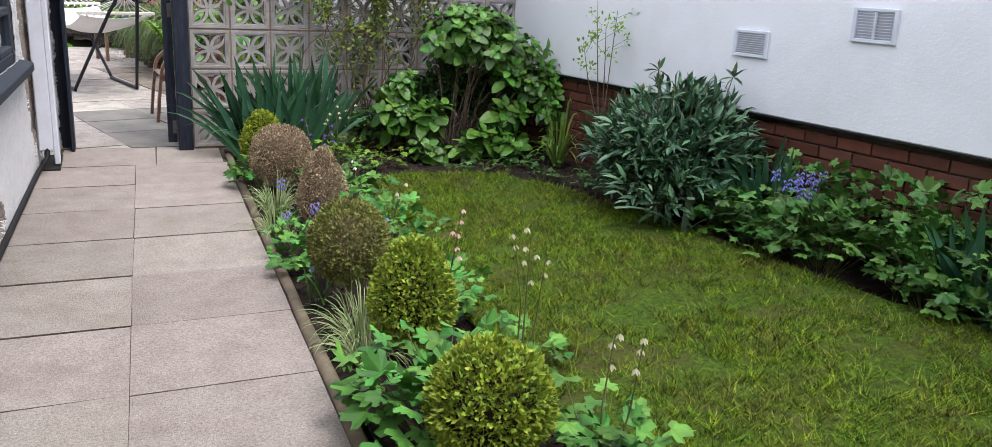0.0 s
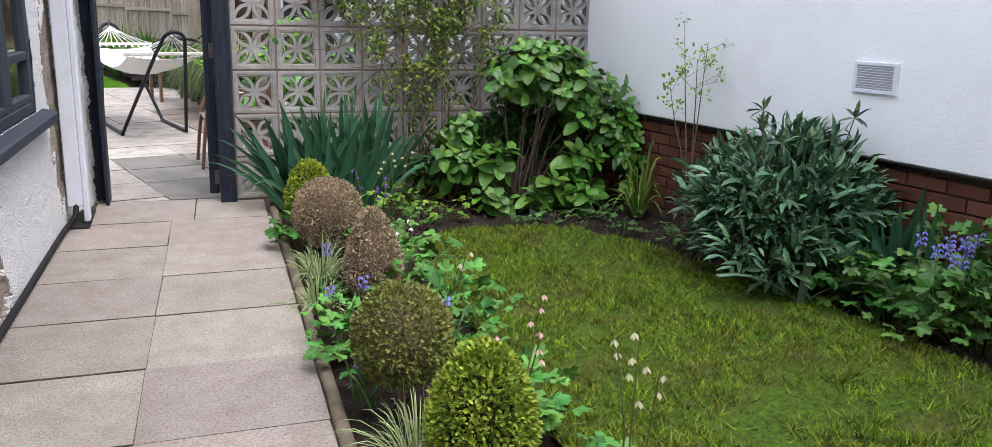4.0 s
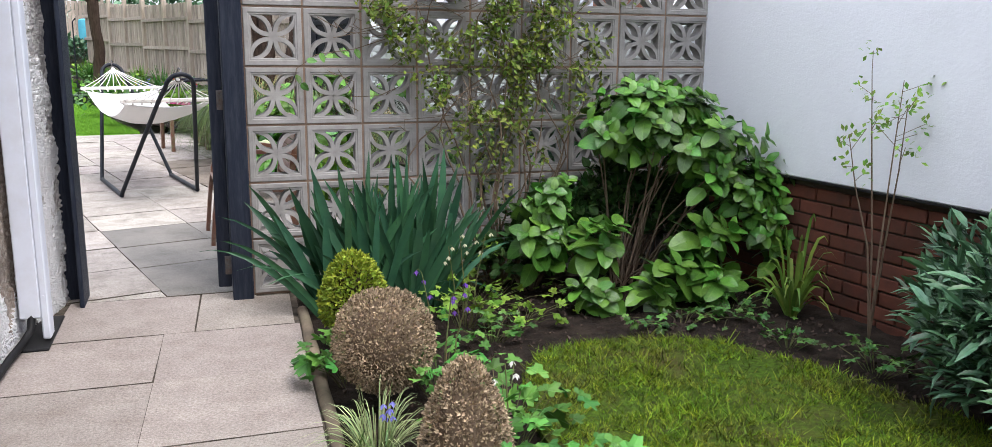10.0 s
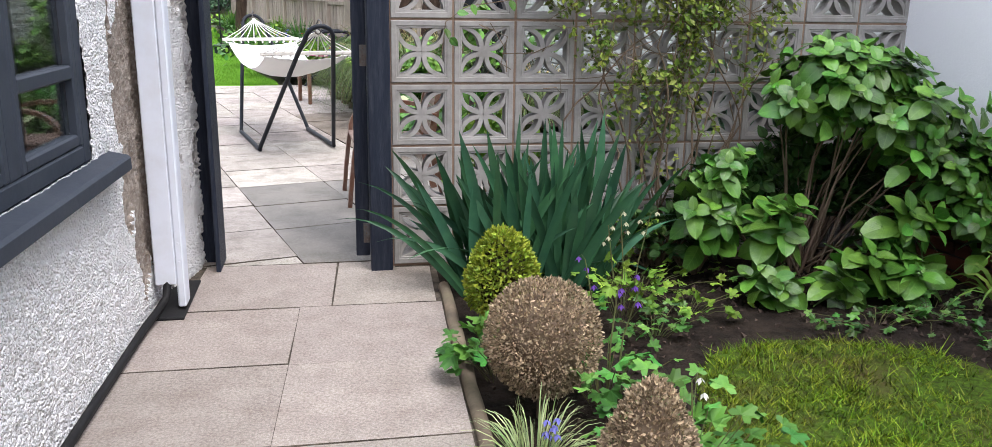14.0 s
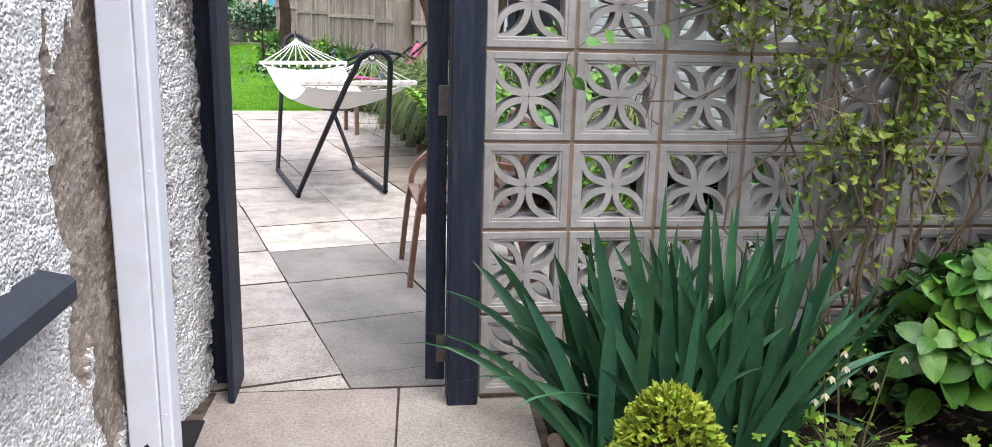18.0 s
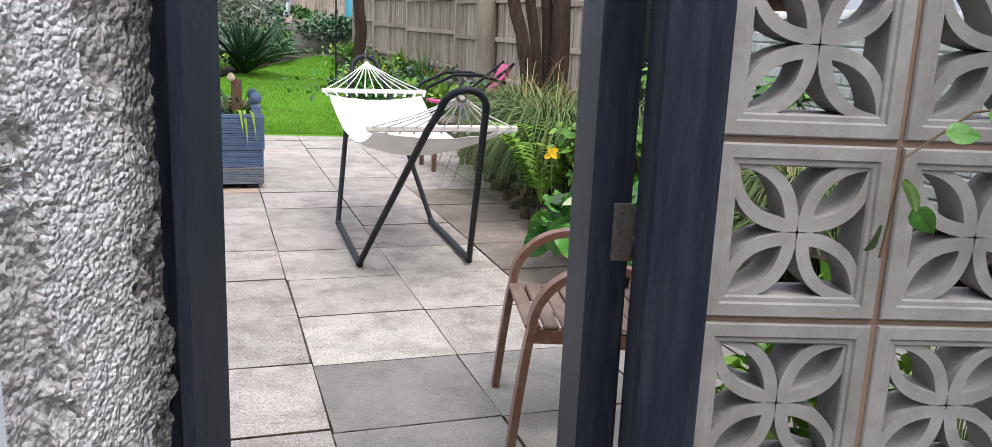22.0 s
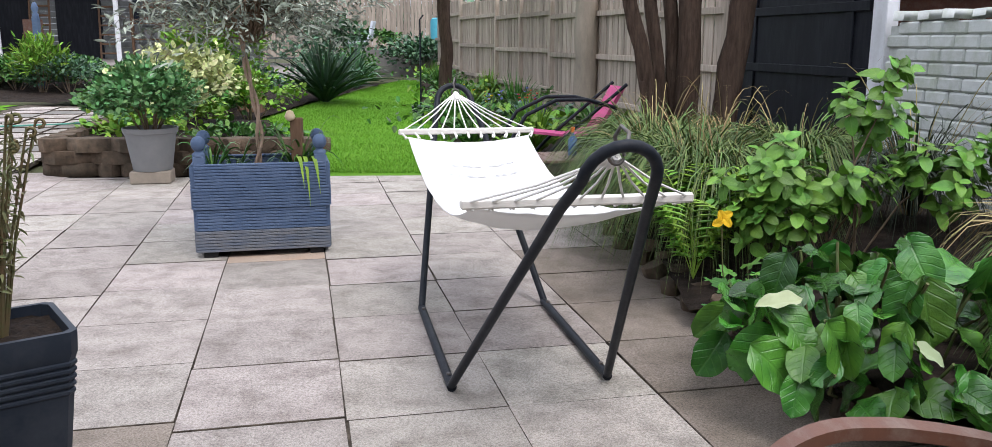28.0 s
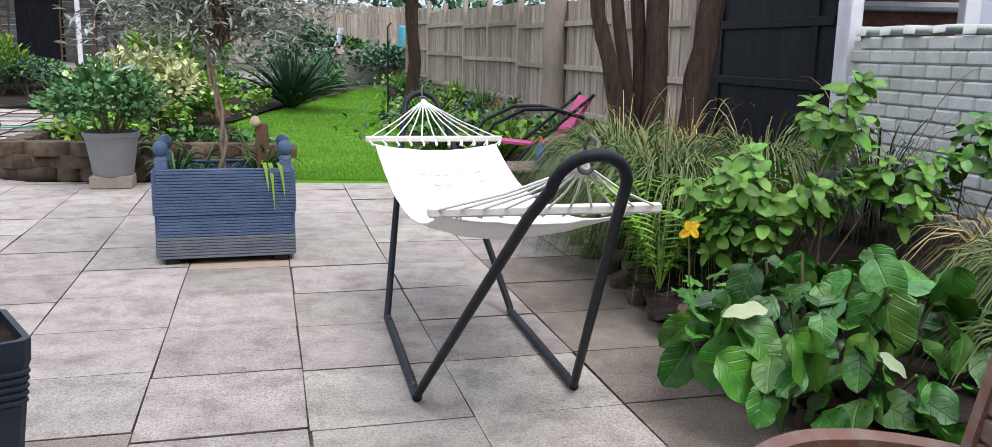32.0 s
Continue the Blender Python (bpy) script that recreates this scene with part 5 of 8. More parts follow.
def lobed_plant(label, at, r, n, size, material=fresh_leaf, name="columbine", category="garden plant", flowers=(), fmat=cream_petal, fh=0.55, group=""):
    t = thing(name, label, category, stand(*at), group)
    w = np.clip(rng.normal(size=(n, 3)), -1.7, 1.7)
    p = np.stack([w[:, 0] * r[0] * 0.5, w[:, 1] * r[1] * 0.5, r[2] * (0.35 + 0.65 * rng.random(n))], 1)
    out = unit(p * np.array([1, 1, 0.2]) + 1e-6)
    g = scatter("lobed", p, jig(out + UP * 0.05, 0.4), jig(UP + out * 0.35, 0.25), size * (0.55 + 0.7 * rng.random(n)))
    part("foliage", g, material, t)
    g = Geo()
    for q in p[::2]:
        g.tube([(q[0] * 0.25, q[1] * 0.25, -0.02), (q[0] * 0.6, q[1] * 0.6, q[2] * 0.6), tuple(q)], 0.0016, 4)
    tagged(part("branchwork", g, stem_mat, t), kind="stuff")
    for fx, fy in flowers:
        flower_stalk(t, (fx * 0.3, fy * 0.3, 0), (fx, fy, fh * rnd.uniform(0.85, 1.1)), 3, fmat, 0.024)
    return t


G1 = "columbines in the border"
lobed_plant("fresh green columbine leaves beside the path edging", (0.30, -1.28, -0.02), (0.22, 0.2, 0.2), 60, 0.065, group=G1)
lobed_plant("fresh green columbine with purple flowers", (0.62, -1.55, -0.02), (0.26, 0.26, 0.22), 60, 0.06, flowers=((0.06, 0.1), (-0.04, 0.18), (0.12, 0.02)), fmat=purple_petal, fh=0.42, group=G1)
lobed_plant("fresh green columbine with white flowers", (0.66, -2.15, -0.02), (0.26, 0.4, 0.26), 90, 0.06, flowers=((0.02, 0.05),), fmat=white_petal, fh=0.3, group=G1)
lobed_plant("fresh green columbine with cream flowers", (0.68, -2.85, -0.02), (0.26, 0.4, 0.24), 100, 0.062, flowers=((0.05, -0.1),), fmat=cream_petal, fh=0.36, group=G1)
lobed_plant("fresh green columbine between the clipped bushes", (0.24, -2.95, -0.02), (0.2, 0.4, 0.17), 85, 0.058, group=G1)
lobed_plant("fresh green columbine with pink and cream bells", (0.62, -3.75, -0.02), (0.22, 0.3, 0.2), 70, 0.062, flowers=((-0.12, -0.15), (-0.02, -0.3), (0.12, 0.02)), fmat=pink_petal, fh=0.42, group=G1)
lobed_plant("fresh green columbine with cream bells at the lawn edge", (0.74, -4.35, -0.02), (0.14, 0.2, 0.16), 34, 0.055, flowers=((0.02, 0.0), (0.05, -0.06), (-0.02, 0.05)), fmat=cream_petal, fh=0.5, group=G1)
lobed_plant("large fresh green columbine beside the path", (0.30, -4.68, -0.02), (0.3, 0.3, 0.27), 120, 0.085, group=G1)
lobed_plant("fresh green columbine at the lawn edge", (0.64, -5.1, -0.02), (0.18, 0.3, 0.2), 70, 0.075, flowers=((0.05, 0.05), (0.08, -0.05)), fmat=cream_petal, fh=0.42, group=G1)
lobed_plant("low green columbine beside the path", (0.24, -5.35, -0.02), (0.16, 0.2, 0.14), 50, 0.055, group=G1)
lobed_plant("yellowish columbine with cream bells before the screen", (0.95, -0.75, -0.02), (0.2, 0.2, 0.22), 46, 0.05, bright_leaf, flowers=((0.0, 0.1), (0.1, 0.0), (-0.08, 0.02)), fmat=cream_petal, fh=0.42, group=G1)
lobed_plant("low green seedling columbines on the soil", (1.15, -0.42, -0.02), (0.5, 0.3, 0.1), 60, 0.045, bright_leaf, group=G1)


def bluebells(label, at, stalks, spread, h=0.3):
    t = thing("bluebells", label, "bluebell", pose(*at), group="bluebells")
    n = stalks * 5
    foot = np.stack([rng.normal(size=n) * spread * 0.4, rng.normal(size=n) * spread * 0.4, np.zeros(n)], 1)
    tip = foot + np.stack([rng.normal(size=n) * 0.12, rng.normal(size=n) * 0.12, 0.10 + 0.1 * rng.random(n)], 1)
    part("foliage", blades(foot, tip, 0.011, 0.4), leaf_green, t)
    for i in range(stalks):
        x, y = rnd.gauss(0, spread * 0.5), rnd.gauss(0, spread * 0.5)
        top = Vector((x + rnd.gauss(0, 0.03), y + rnd.gauss(0, 0.03), h * rnd.uniform(0.75, 1.1)))
        part("stalk", Geo().tube([(x, y, 0), top], [0.003, 0.002], 5), stem_mat, t)
        g = Geo()
        for k in range(7):
            a, z = k * 2.4, top.z - 0.009 * k + 0.01
            c = np.array([top.x + 0.016 * math.cos(a), top.y + 0.016 * math.sin(a), z])
            for q in range(4):
                b = a + q * math.pi / 2
                scatter("small", [c], [[0.5 * math.cos(b), 0.5 * math.sin(b), -0.6]], [[math.cos(b), math.sin(b), 0.6]], 0.022, g)
        part("flower_spike", g, blue_petal, t)


bluebells("blue bluebells beside the path", (0.24, -2.05, -0.02), 1, 0.08, 0.22)
bluebells("blue bluebells between the clipped bushes", (0.26, -2.72, -0.02), 2, 0.12, 0.24)
bluebells("blue bluebells beside the clipped box ball", (0.55, -3.15, -0.02), 4, 0.07, 0.32)
bluebells("blue bluebells near the path edging", (0.20, -3.45, -0.02), 2, 0.08, 0.2)
bluebells("blue bluebell clump by the white wall", (2.77, -3.59, 0.08), 9, 0.12, 0.36)


def tuft(name, label, at, n, length, width, spread, material, droop=0.5, category="grass", arch=0.45, least=0.0):
    t = thing(name, label, category, stand(*at))
    a = rng.random(n) * 2 * math.pi
    k = least + (1 - least) * rng.random(n) ** 0.6
    ln = length * (0.6 + 0.5 * rng.random(n))
    foot = np.stack([np.cos(a) * 0.04 * spread, np.sin(a) * 0.04 * spread, np.full(n, -0.01)], 1)
    tip = foot + np.stack([np.cos(a) * ln * k * spread, np.sin(a) * ln * k * spread, ln * (1 - droop * k)], 1)
    for k in range(4):
        part("blade_tuft", blades(foot[k::4], tip[k::4], width, arch), material, t)
    return t


for x, y, s in ((0.27, -1.98, 0.3), (0.26, -3.95, 0.32), (0.23, -4.12, 0.26), (0.2, -2.42, 0.22)):
    tuft("striped_grass", "cream and green striped grass tuft beside the path", (x, y, -0.02), 150, s, 0.005, 0.95, varie_mat, 0.85, arch=0.6)


# the hydrangea in front of the screen
def hydrangea(name, label, at, blobs, leaf, per=9, material=hyd_mat, toward=(0, -1, 0), wood=twig_mat, category="hydrangea"):
    """A bush of leafy rosettes: blobs of (centre, radii, rosettes, scale), seen from the base at."""
    t = thing(name, label, category, stand(*at))
    g, tips = Geo(), []
    for c, r, n, sc in blobs:
        for i in range(n):
            w = Vector((rnd.gauss(0, 1), rnd.gauss(0, 1), rnd.gauss(0, 1))).normalized()
            k = rnd.random() ** 0.33
            e = Vector((c[0] + w.x * r[0] * k, c[1] + w.y * r[1] * k, max(0.05, c[2] + w.z * r[2] * k)))
            axis = w * 0.6 + Vector((0, 0, 0.75)) + Vector(toward) * 0.25 + Vector((rnd.gauss(0, 0.22), rnd.gauss(0, 0.22), 0))
            tips.append((e[:], axis[:], sc * rnd.uniform(0.85, 1.12)))
            if i % 10 == 0:
                b = Vector((c[0] * 0.25 + rnd.gauss(0, 0.04), rnd.gauss(0, 0.03), -0.03))
                mid = b.lerp(e, 0.5) + Vector((rnd.gauss(0, 0.04), rnd.gauss(0, 0.03) + 0.04, 0.04))
                g.tube([b, mid, e], [0.0065, 0.005, 0.003], 6)
    part("branchwork", g, wood, t, smooth=60)
    rosettes(t, tips, material, "broad", per, leaf)
    return t


hydrangea("hydrangea_bush", "large green hydrangea bush against the pierced screen wall", (1.95, -0.3, -0.02),
          [((0.14, -0.14, 0.98), (0.42, 0.26, 0.2), 88, 0.74), ((0.45, -0.24, 0.84), (0.32, 0.26, 0.22), 50, 0.74), ((0.68, -0.3, 0.62), (0.26, 0.2, 0.18), 30, 0.74), ((0.78, -0.36, 0.4), (0.18, 0.14, 0.14), 12, 0.74),
           ((-0.42, -0.1, 0.58), (0.13, 0.1, 0.13), 10, 0.76), ((-0.46, -0.14, 0.36), (0.12, 0.1, 0.1), 7, 0.85), ((-0.24, -0.36, 0.36), (0.17, 0.12, 0.09), 6, 1.12), ((-0.2, -0.46, 0.12), (0.26, 0.1, 0.07), 7, 0.9), ((0.06, -0.46, 0.17), (0.16, 0.1, 0.1), 5, 1.1),
           ((0.34, -0.38, 0.36), (0.2, 0.14, 0.12), 8, 1.0), ((0.38, -0.44, 0.13), (0.18, 0.12, 0.07), 6, 1.1)], 0.16, 8)

# climber on the screen
t = thing("climbing_plant", "thin twiggy climber with small yellow-green leaves on the screen wall", "climber", pose(1.35, -0.04, 0))
g, gl2 = Geo(), []
for i in range(19):
    x, z = rnd.gauss(0.0, 0.13), -0.03
    pts = [Vector((x * 0.3, rnd.uniform(-0.05, 0.0), z))]
    dx, up = rnd.gauss(0, 0.05), rnd.uniform(0.11, 0.17)
    for k in range(rnd.randint(8, 15)):
        p = pts[-1]
        dx = dx * 0.7 + rnd.gauss(0, 0.03) - 0.06 * p.x * (abs(p.x) > 0.35)
        pts.append(p + Vector((dx, rnd.gauss(0, 0.018) - 0.25 * (p.y + 0.05), up * rnd.uniform(0.6, 1.1))))
    g.tube(pts, [0.006 * (1 - 0.8 * k / len(pts)) + 0.0012 for k in range(len(pts))], 5)
    gl2 += pts[3:]
for i in range(90):
    p = Vector((rnd.gauss(0.0, 0.42), rnd.uniform(-0.1, -0.02), rnd.uniform(0.95, 2.3)))
    q = [p]
    for k in range(6):
        q.append(q[-1] + Vector((rnd.gauss(0.0, 0.09), rnd.gauss(0, 0.015) - 0.008, rnd.gauss(0.02, 0.06))))
    g.tube(q, 0.0022, 4)
    gl2 += q
part("branchwork", g, twig_mat, t, smooth=60)
c = np.array([p[:] for p in gl2])
c = np.repeat(c, 22, 0)
c = c + rng.normal(size=c.shape) * np.array([0.075, 0.035, 0.075])
c = c[(c[:, 2] > 0.42) & (np.abs(c[:, 0] - 0.02) < 0.1 + 0.62 * np.clip(c[:, 2] - 0.4, 0, 1.6))]
c = c[rng.random(len(c)) < np.clip((c[:, 2] - 0.3) * 0.75, 0.15, 0.9)]
c = c[np.array([noise.noise((p[0] * 5, 3.0, p[2] * 5)) for p in c.tolist()]) > -0.1]
w = jig(np.tile([0.0, -0.6, -0.2], (len(c), 1)), 0.7)
part("foliage", scatter("small", c, w, jig(np.tile([0, -0.7, 0.8], (len(c), 1)), 0.4), 0.038 * (0.6 + 0.7 * rng.random(len(c)))), leafmat("climber_leaf", (0.2, 0.26, 0.036), (0.06, 0.105, 0.02), island=0.6, hue=0.03), t)
# a few shoots of it near the gate post
c = np.stack([0.12 + 0.1 * rng.normal(size=40) - 1.35 + 0.25, -0.04 + 0.02 * rng.normal(size=40), 1.28 + 0.06 * rng.normal(size=40)], 1)
part("shoot", Geo().tube([(-0.55, -0.03, 1.38), (-0.8, -0.05, 1.3), (-1.0, -0.05, 1.27), (-1.1, -0.06, 1.2), (-1.12, -0.07, 1.05)], 0.0022, 5), twig_mat, t)
pos = np.array([(-0.8, -0.06, 1.3), (-0.98, -0.06, 1.28), (-1.05, -0.07, 1.24), (-1.1, -0.07, 1.17), (-1.08, -0.07, 1.13), (-1.13, -0.08, 1.1), (-0.75, -0.06, 1.36), (-0.62, -0.05, 1.4)])
part("shoot_leaves", scatter("ovate", pos, jig(np.tile([0.3, -0.6, -0.3], (8, 1)), 0.6), jig(np.tile([0, -0.6, 0.8], (8, 1)), 0.3), 0.055), leaf_green, t)

# leaf green darkened to carry the shade at the foot of the screen
fern_dark = leafmat("shade_darkened_leaf", (0.05, 0.12, 0.025), (0.028, 0.07, 0.018), island=0.5)
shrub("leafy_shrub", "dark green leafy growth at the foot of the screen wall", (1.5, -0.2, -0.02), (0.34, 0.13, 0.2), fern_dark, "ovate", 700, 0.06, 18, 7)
# growth added to cover the wall where it is dark from the crown's shade
shrub("leafy_shrub", "added dark leaves standing in for the shade under the hydrangea", (2.1, -0.16, -0.02), (0.62, 0.1, 0.36), fern_dark, "ovate", 1500, 0.07, 34, 16)

# border under the white wall
def lance_shrub(label, at, r, n, size, material):
    t = shrub("tree_peony", label, at, r, material, "lance", n, size, clumps=26, stems=13, category="shrub", upright=0.2)
    for i in range(7):
        x, y = rnd.uniform(-0.35, 0.35), rnd.uniform(-0.3, 0.3)
        h = r[2] * 2 * rnd.uniform(0.95, 1.18)
        part("seed_head", Geo().tube([(x * 0.4, y * 0.4, 0), (x, y, h), (x, y, h + 0.025), (x, y, h + 0.05)], [0.004, 0.003, 0.012, 0.001], 6), stem_mat, t)
        sp = np.tile([[x, y, h - 0.02]], (9, 1))
        part("top_leaves", scatter("lance", sp, jig(np.tile([0, 0, 0.35], (9, 1)), 0.7), jig(np.tile([0, 0, 1.0], (9, 1)), 0.3), 0.1), material, t)
    return t


lance_shrub("dark blue-green shrub with narrow drooping leaves", (2.62, -2.50, -0.02), (0.42, 0.48, 0.4), 3900, 0.105, dark_leaf)
shrub("tree_peony", "low drooping blue-green peony foliage at the lawn edge", (2.48, -2.62, -0.02), (0.34, 0.44, 0.22), dark_leaf, "lance", 1700, 0.11, 26, 8, upright=0.1)
tuft("daylily", "yellow-green arching strap leaves by the brick plinth", (2.62, -1.05, -0.02), 46, 0.56, 0.024, 0.6, leafmat("daylily_leaf", (0.17, 0.25, 0.04), (0.1, 0.17, 0.03), island=0.35), 0.95, "daylily", 0.9)
t = thing("rose_bush", "thin bare rose stems with small yellowish leaves", "rose bush", pose(2.72, -1.50, -0.02))
g, ends = Geo(), []
for i in range(4):
    e = Vector((rnd.uniform(-0.22, 0.12), rnd.uniform(-0.35, 0.35), rnd.uniform(0.85, 1.25)))
    g.tube([(0, 0, 0), (e.x * 0.25, e.y * 0.3, 0.45), (e.x * 0.7, e.y * 0.75, e.z * 0.75), e], [0.006, 0.005, 0.0035, 0.002], 6)
    for k in range(5):
        a = Vector((e.x * 0.7, e.y * 0.75, e.z * 0.75)).lerp(e, rnd.random())
        b = a + Vector((rnd.gauss(0, 0.06), rnd.gauss(0, 0.07), rnd.uniform(0.0, 0.12)))
        g.tube([a, b], 0.0015, 4)
        ends.append(b[:])
part("branchwork", g, twig_mat, t, smooth=60)
c = np.repeat(np.array(ends), 9, 0) + rng.normal(size=(len(ends) * 9, 3)) * 0.022
part("foliage", scatter("small", c, jig(np.tile([0.0, -0.3, 0.2], (len(c), 1)), 0.9), jig(np.tile([-0.4, -0.4, 0.8], (len(c), 1)), 0.4), 0.034), bright_leaf, t)
iris_clump("grey-green iris leaves by the white wall", (2.86, -3.15, -0.02), 30, 0.66, 0.5, iris_mat)
iris_clump("grey-green iris leaves at the end of the border", (2.95, -4.55, -0.02), 24, 0.55, 0.5, iris_mat)
G2 = "cranesbills in the border"
for x, y, rx, ry, h, n in ((2.72, -3.05, 0.3, 0.4, 0.3, 150), (2.82, -3.7, 0.3, 0.45, 0.34, 190), (2.95, -4.25, 0.35, 0.5, 0.36, 200), (3.05, -4.85, 0.35, 0.5, 0.38, 190), (2.8, -4.4, 0.2, 0.4, 0.2, 90), (2.62, -3.4, 0.18, 0.4, 0.18, 90), (3.0, -3.4, 0.2, 0.5, 0.5, 110), (3.1, -4.1, 0.25, 0.5, 0.52, 130), (3.2, -4.8, 0.25, 0.5, 0.55, 120), (2.75, -2.9, 0.22, 0.3, 0.36, 80)):
    lobed_plant("green lobed cranesbill leaves filling the border", (x, y, -0.02), (rx, ry, h), n, 0.075, leaf_green, "cranesbill", group=G2)
t = thing("arching_leaf_plant", "long arching grey-green leaf over the lawn edge", "strap plant", pose(2.42, -3.02, -0.02))
for dx, dy, h in ((-0.42, 0.1, 0.2), (0.2, -0.32, 0.22), (-0.05, -0.1, 0.3)):
    g = Geo()
    pts = [Vector((dx * k, dy * k, h * (1.9 * k - 1.15 * k * k) + 0.02)) for k in (0, 0.2, 0.4, 0.6, 0.8, 1.0)]
    g.strip(pts, 0.042, 0.002)
    part("leaf", g, leafmat("grey_green_leaf", (0.13, 0.2, 0.13), (0.1, 0.16, 0.1), rand=0.2, island=0), t)
lobed_plant("low green weeds on the soil by the plinth", (2.35, -0.9, -0.02), (0.3, 0.4, 0.08), 50, 0.04, leaf_green, "weeds", "weeds")
lobed_plant("low ferny weeds behind the hydrangea", (1.05, -0.2, -0.02), (0.25, 0.12, 0.3), 60, 0.045, bright_leaf, "weeds", "weeds")

for x, y, rx, ry, h, n, m in ((1.0, -1.0, 0.2, 0.16, 0.12, 40, leaf_green), (0.62, -0.95, 0.18, 0.2, 0.16, 46, fresh_leaf), (0.5, -1.25, 0.14, 0.14, 0.12, 30, fresh_leaf), (1.25, -0.75, 0.25, 0.2, 0.08, 34, bright_leaf),
                              (2.0, -1.02, 0.35, 0.12, 0.05, 40, leaf_green), (2.3, -1.45, 0.12, 0.2, 0.07, 26, leaf_green), (2.45, -1.85, 0.12, 0.25, 0.12, 34, leaf_green), (0.3, -2.3, 0.1, 0.2, 0.1, 26, fresh_leaf)):
    lobed_plant("low green weeds spreading over the dark soil", (x, y, -0.02), (rx, ry, h), n, 0.045, m, "weeds", "weeds", group="weeds on the beds")
# ---- grass of the near lawn, and crumbs on the soil ----
n = 210000
y = -1.22 - rng.random(n) ** 0.8 * 6.2
a = np.interp(y, [p[0] for p in LAWN_L], [p[1] for p in LAWN_L])
b = np.interp(y, [p[0] for p in LAWN_R], [p[1] for p in LAWN_R])
x = a - 0.012 + (b - a + 0.024) * rng.random(n)
bare = np.array([noise.noise((u * 2.1, v * 2.1, 8.0)) + 0.5 * noise.noise((u * 6, v * 6, 2.0)) for u, v in zip(x.tolist(), y.tolist())])
keep = rng.random(n) > np.clip((bare - 0.10) * 3.2, 0, 0.93)
x, y = x[keep], y[keep]
n = len(x)
clump = np.array([noise.noise((u * 22, v * 22, 4.0)) for u, v in zip(x.tolist(), y.tolist())])
h = ((0.013 + 0.018 * rng.random(n)) * (1 + 1.7 * clump))[:, None]
foot = np.stack([x, y, np.full(n, 0.0)], 1)
lean = rng.normal(size=(n, 2)) * 0.8
tip = foot + np.concatenate([lean * h, h], 1)
side = unit(np.stack([rng.normal(size=n), rng.normal(size=n), np.zeros(n)], 1)) * 0.0028
tri = np.stack([foot - side, foot + side, tip], 1).reshape(-1, 3)
me = bpy.data.meshes.new("grass")
me.vertices.add(3 * n)
me.vertices.foreach_set("co", tri.astype(np.float32).ravel())
me.loops.add(3 * n)
me.loops.foreach_set("vertex_index", np.arange(3 * n, dtype=np.int32))
me.polygons.add(n)
me.polygons.foreach_set("loop_start", np.arange(0, 3 * n, 3, dtype=np.int32))
me.update(calc_edges=True)
grass_mat = mat("lawn_grass", (0.07, 0.15, 0.008), (0.2, 0.28, 0.014), 9, 0.6, 0, island=0.85, hue=0.03, through=0.1, spec=0.2, stain=(0.11, 0.09, 0.022), sscale=3.4, samount=0.85, grit=0.3, gscale=24)
grass = part("lawn_grass", me, grass_mat)
tagged(grass, "short mossy green grass blades on the lawn", "grass", kind="stuff")
g = Geo()
for i in range(3200):
    x, y = rnd.uniform(0.25, 2.7), rnd.uniform(-5.2, -0.1)
    if 0.9 < x < 2.1 and y < -1.3:
        continue
    s = rnd.uniform(0.004, 0.014)
    z = soil_z(x, y)
    m = pose(x, y, z + s * 0.3, rnd.uniform(0, 360), rnd.uniform(0, 360), rnd.uniform(0, 360))
    g.add([(-s, -s, -s * 0.5), (s, -s * 0.8, -s * 0.5), (0, s, -s * 0.5), (0, 0, s)], [(0, 2, 1), (0, 1, 3), (1, 2, 3), (2, 0, 3)], m)
crumbs = part("soil_crumbs", g, mat("earth_crumb", (0.09, 0.065, 0.05), (0.05, 0.037, 0.03), 30, 1.0, 0.4, 90, island=0.4))
tagged(crumbs, "loose crumbs of earth and grit on the beds", "soil", kind="stuff")

# ---- the garden beyond the patio ----
def rise(x, y):
    """Height of the ground, which climbs gently towards the far end of the garden."""
    return max(0.0, 0.0145 * y - 0.036 * x - 0.383)


def along(u, v):
    """Across-patio and along-patio distances of a place."""
    return UX * (u + 0.464) + UY * (v - 0.123), UY * (u + 0.464) - UX * (v - 0.123)



far_lawn_mat = mat("far_lawn", (0.12, 0.29, 0.016), (0.09, 0.23, 0.014), 5, 1.0, 0.9, 150, dist=0.01, stain=(0.13, 0.22, 0.03), sscale=1.0, samount=0.4)
FL = [(8.7, -3.85, -1.0), (9.2, -4.02, -1.09), (9.6, -4.15, -1.15), (10.5, -4.45, -1.37), (11.5, -4.81, -1.61), (12.5, -5.15, -1.79), (14.0, -5.24, -2.06), (16.0, -5.27, -2.44), (18.0, -5.2, -2.83), (20.0, -5.14, -3.19), (22.0, -5.05, -3.46), (24.0, -4.9, -3.71), (26.0, -4.66, -3.98), (26.9, -4.47, -4.2)]
g = Geo()
gy = steps(8.7, 26.9, 0.15)
for y in gy:
    a = float(np.interp(y, [p[0] for p in FL], [p[1] for p in FL])) + 0.04 * noise.noise((y, 0, 0))
    b = float(np.interp(y, [p[0] for p in FL], [p[2] for p in FL])) + 0.04 * noise.noise((y, 5, 0))
    for i in range(21):
        x = a + (b - a) * i / 20
        edge = max(y, 9.19 + 0.118 * (x - 0.04)) if y < 9.3 else y
        g.v.append((x, edge, rise(x, edge) + 0.015 * noise.noise((x, edge, 2))))
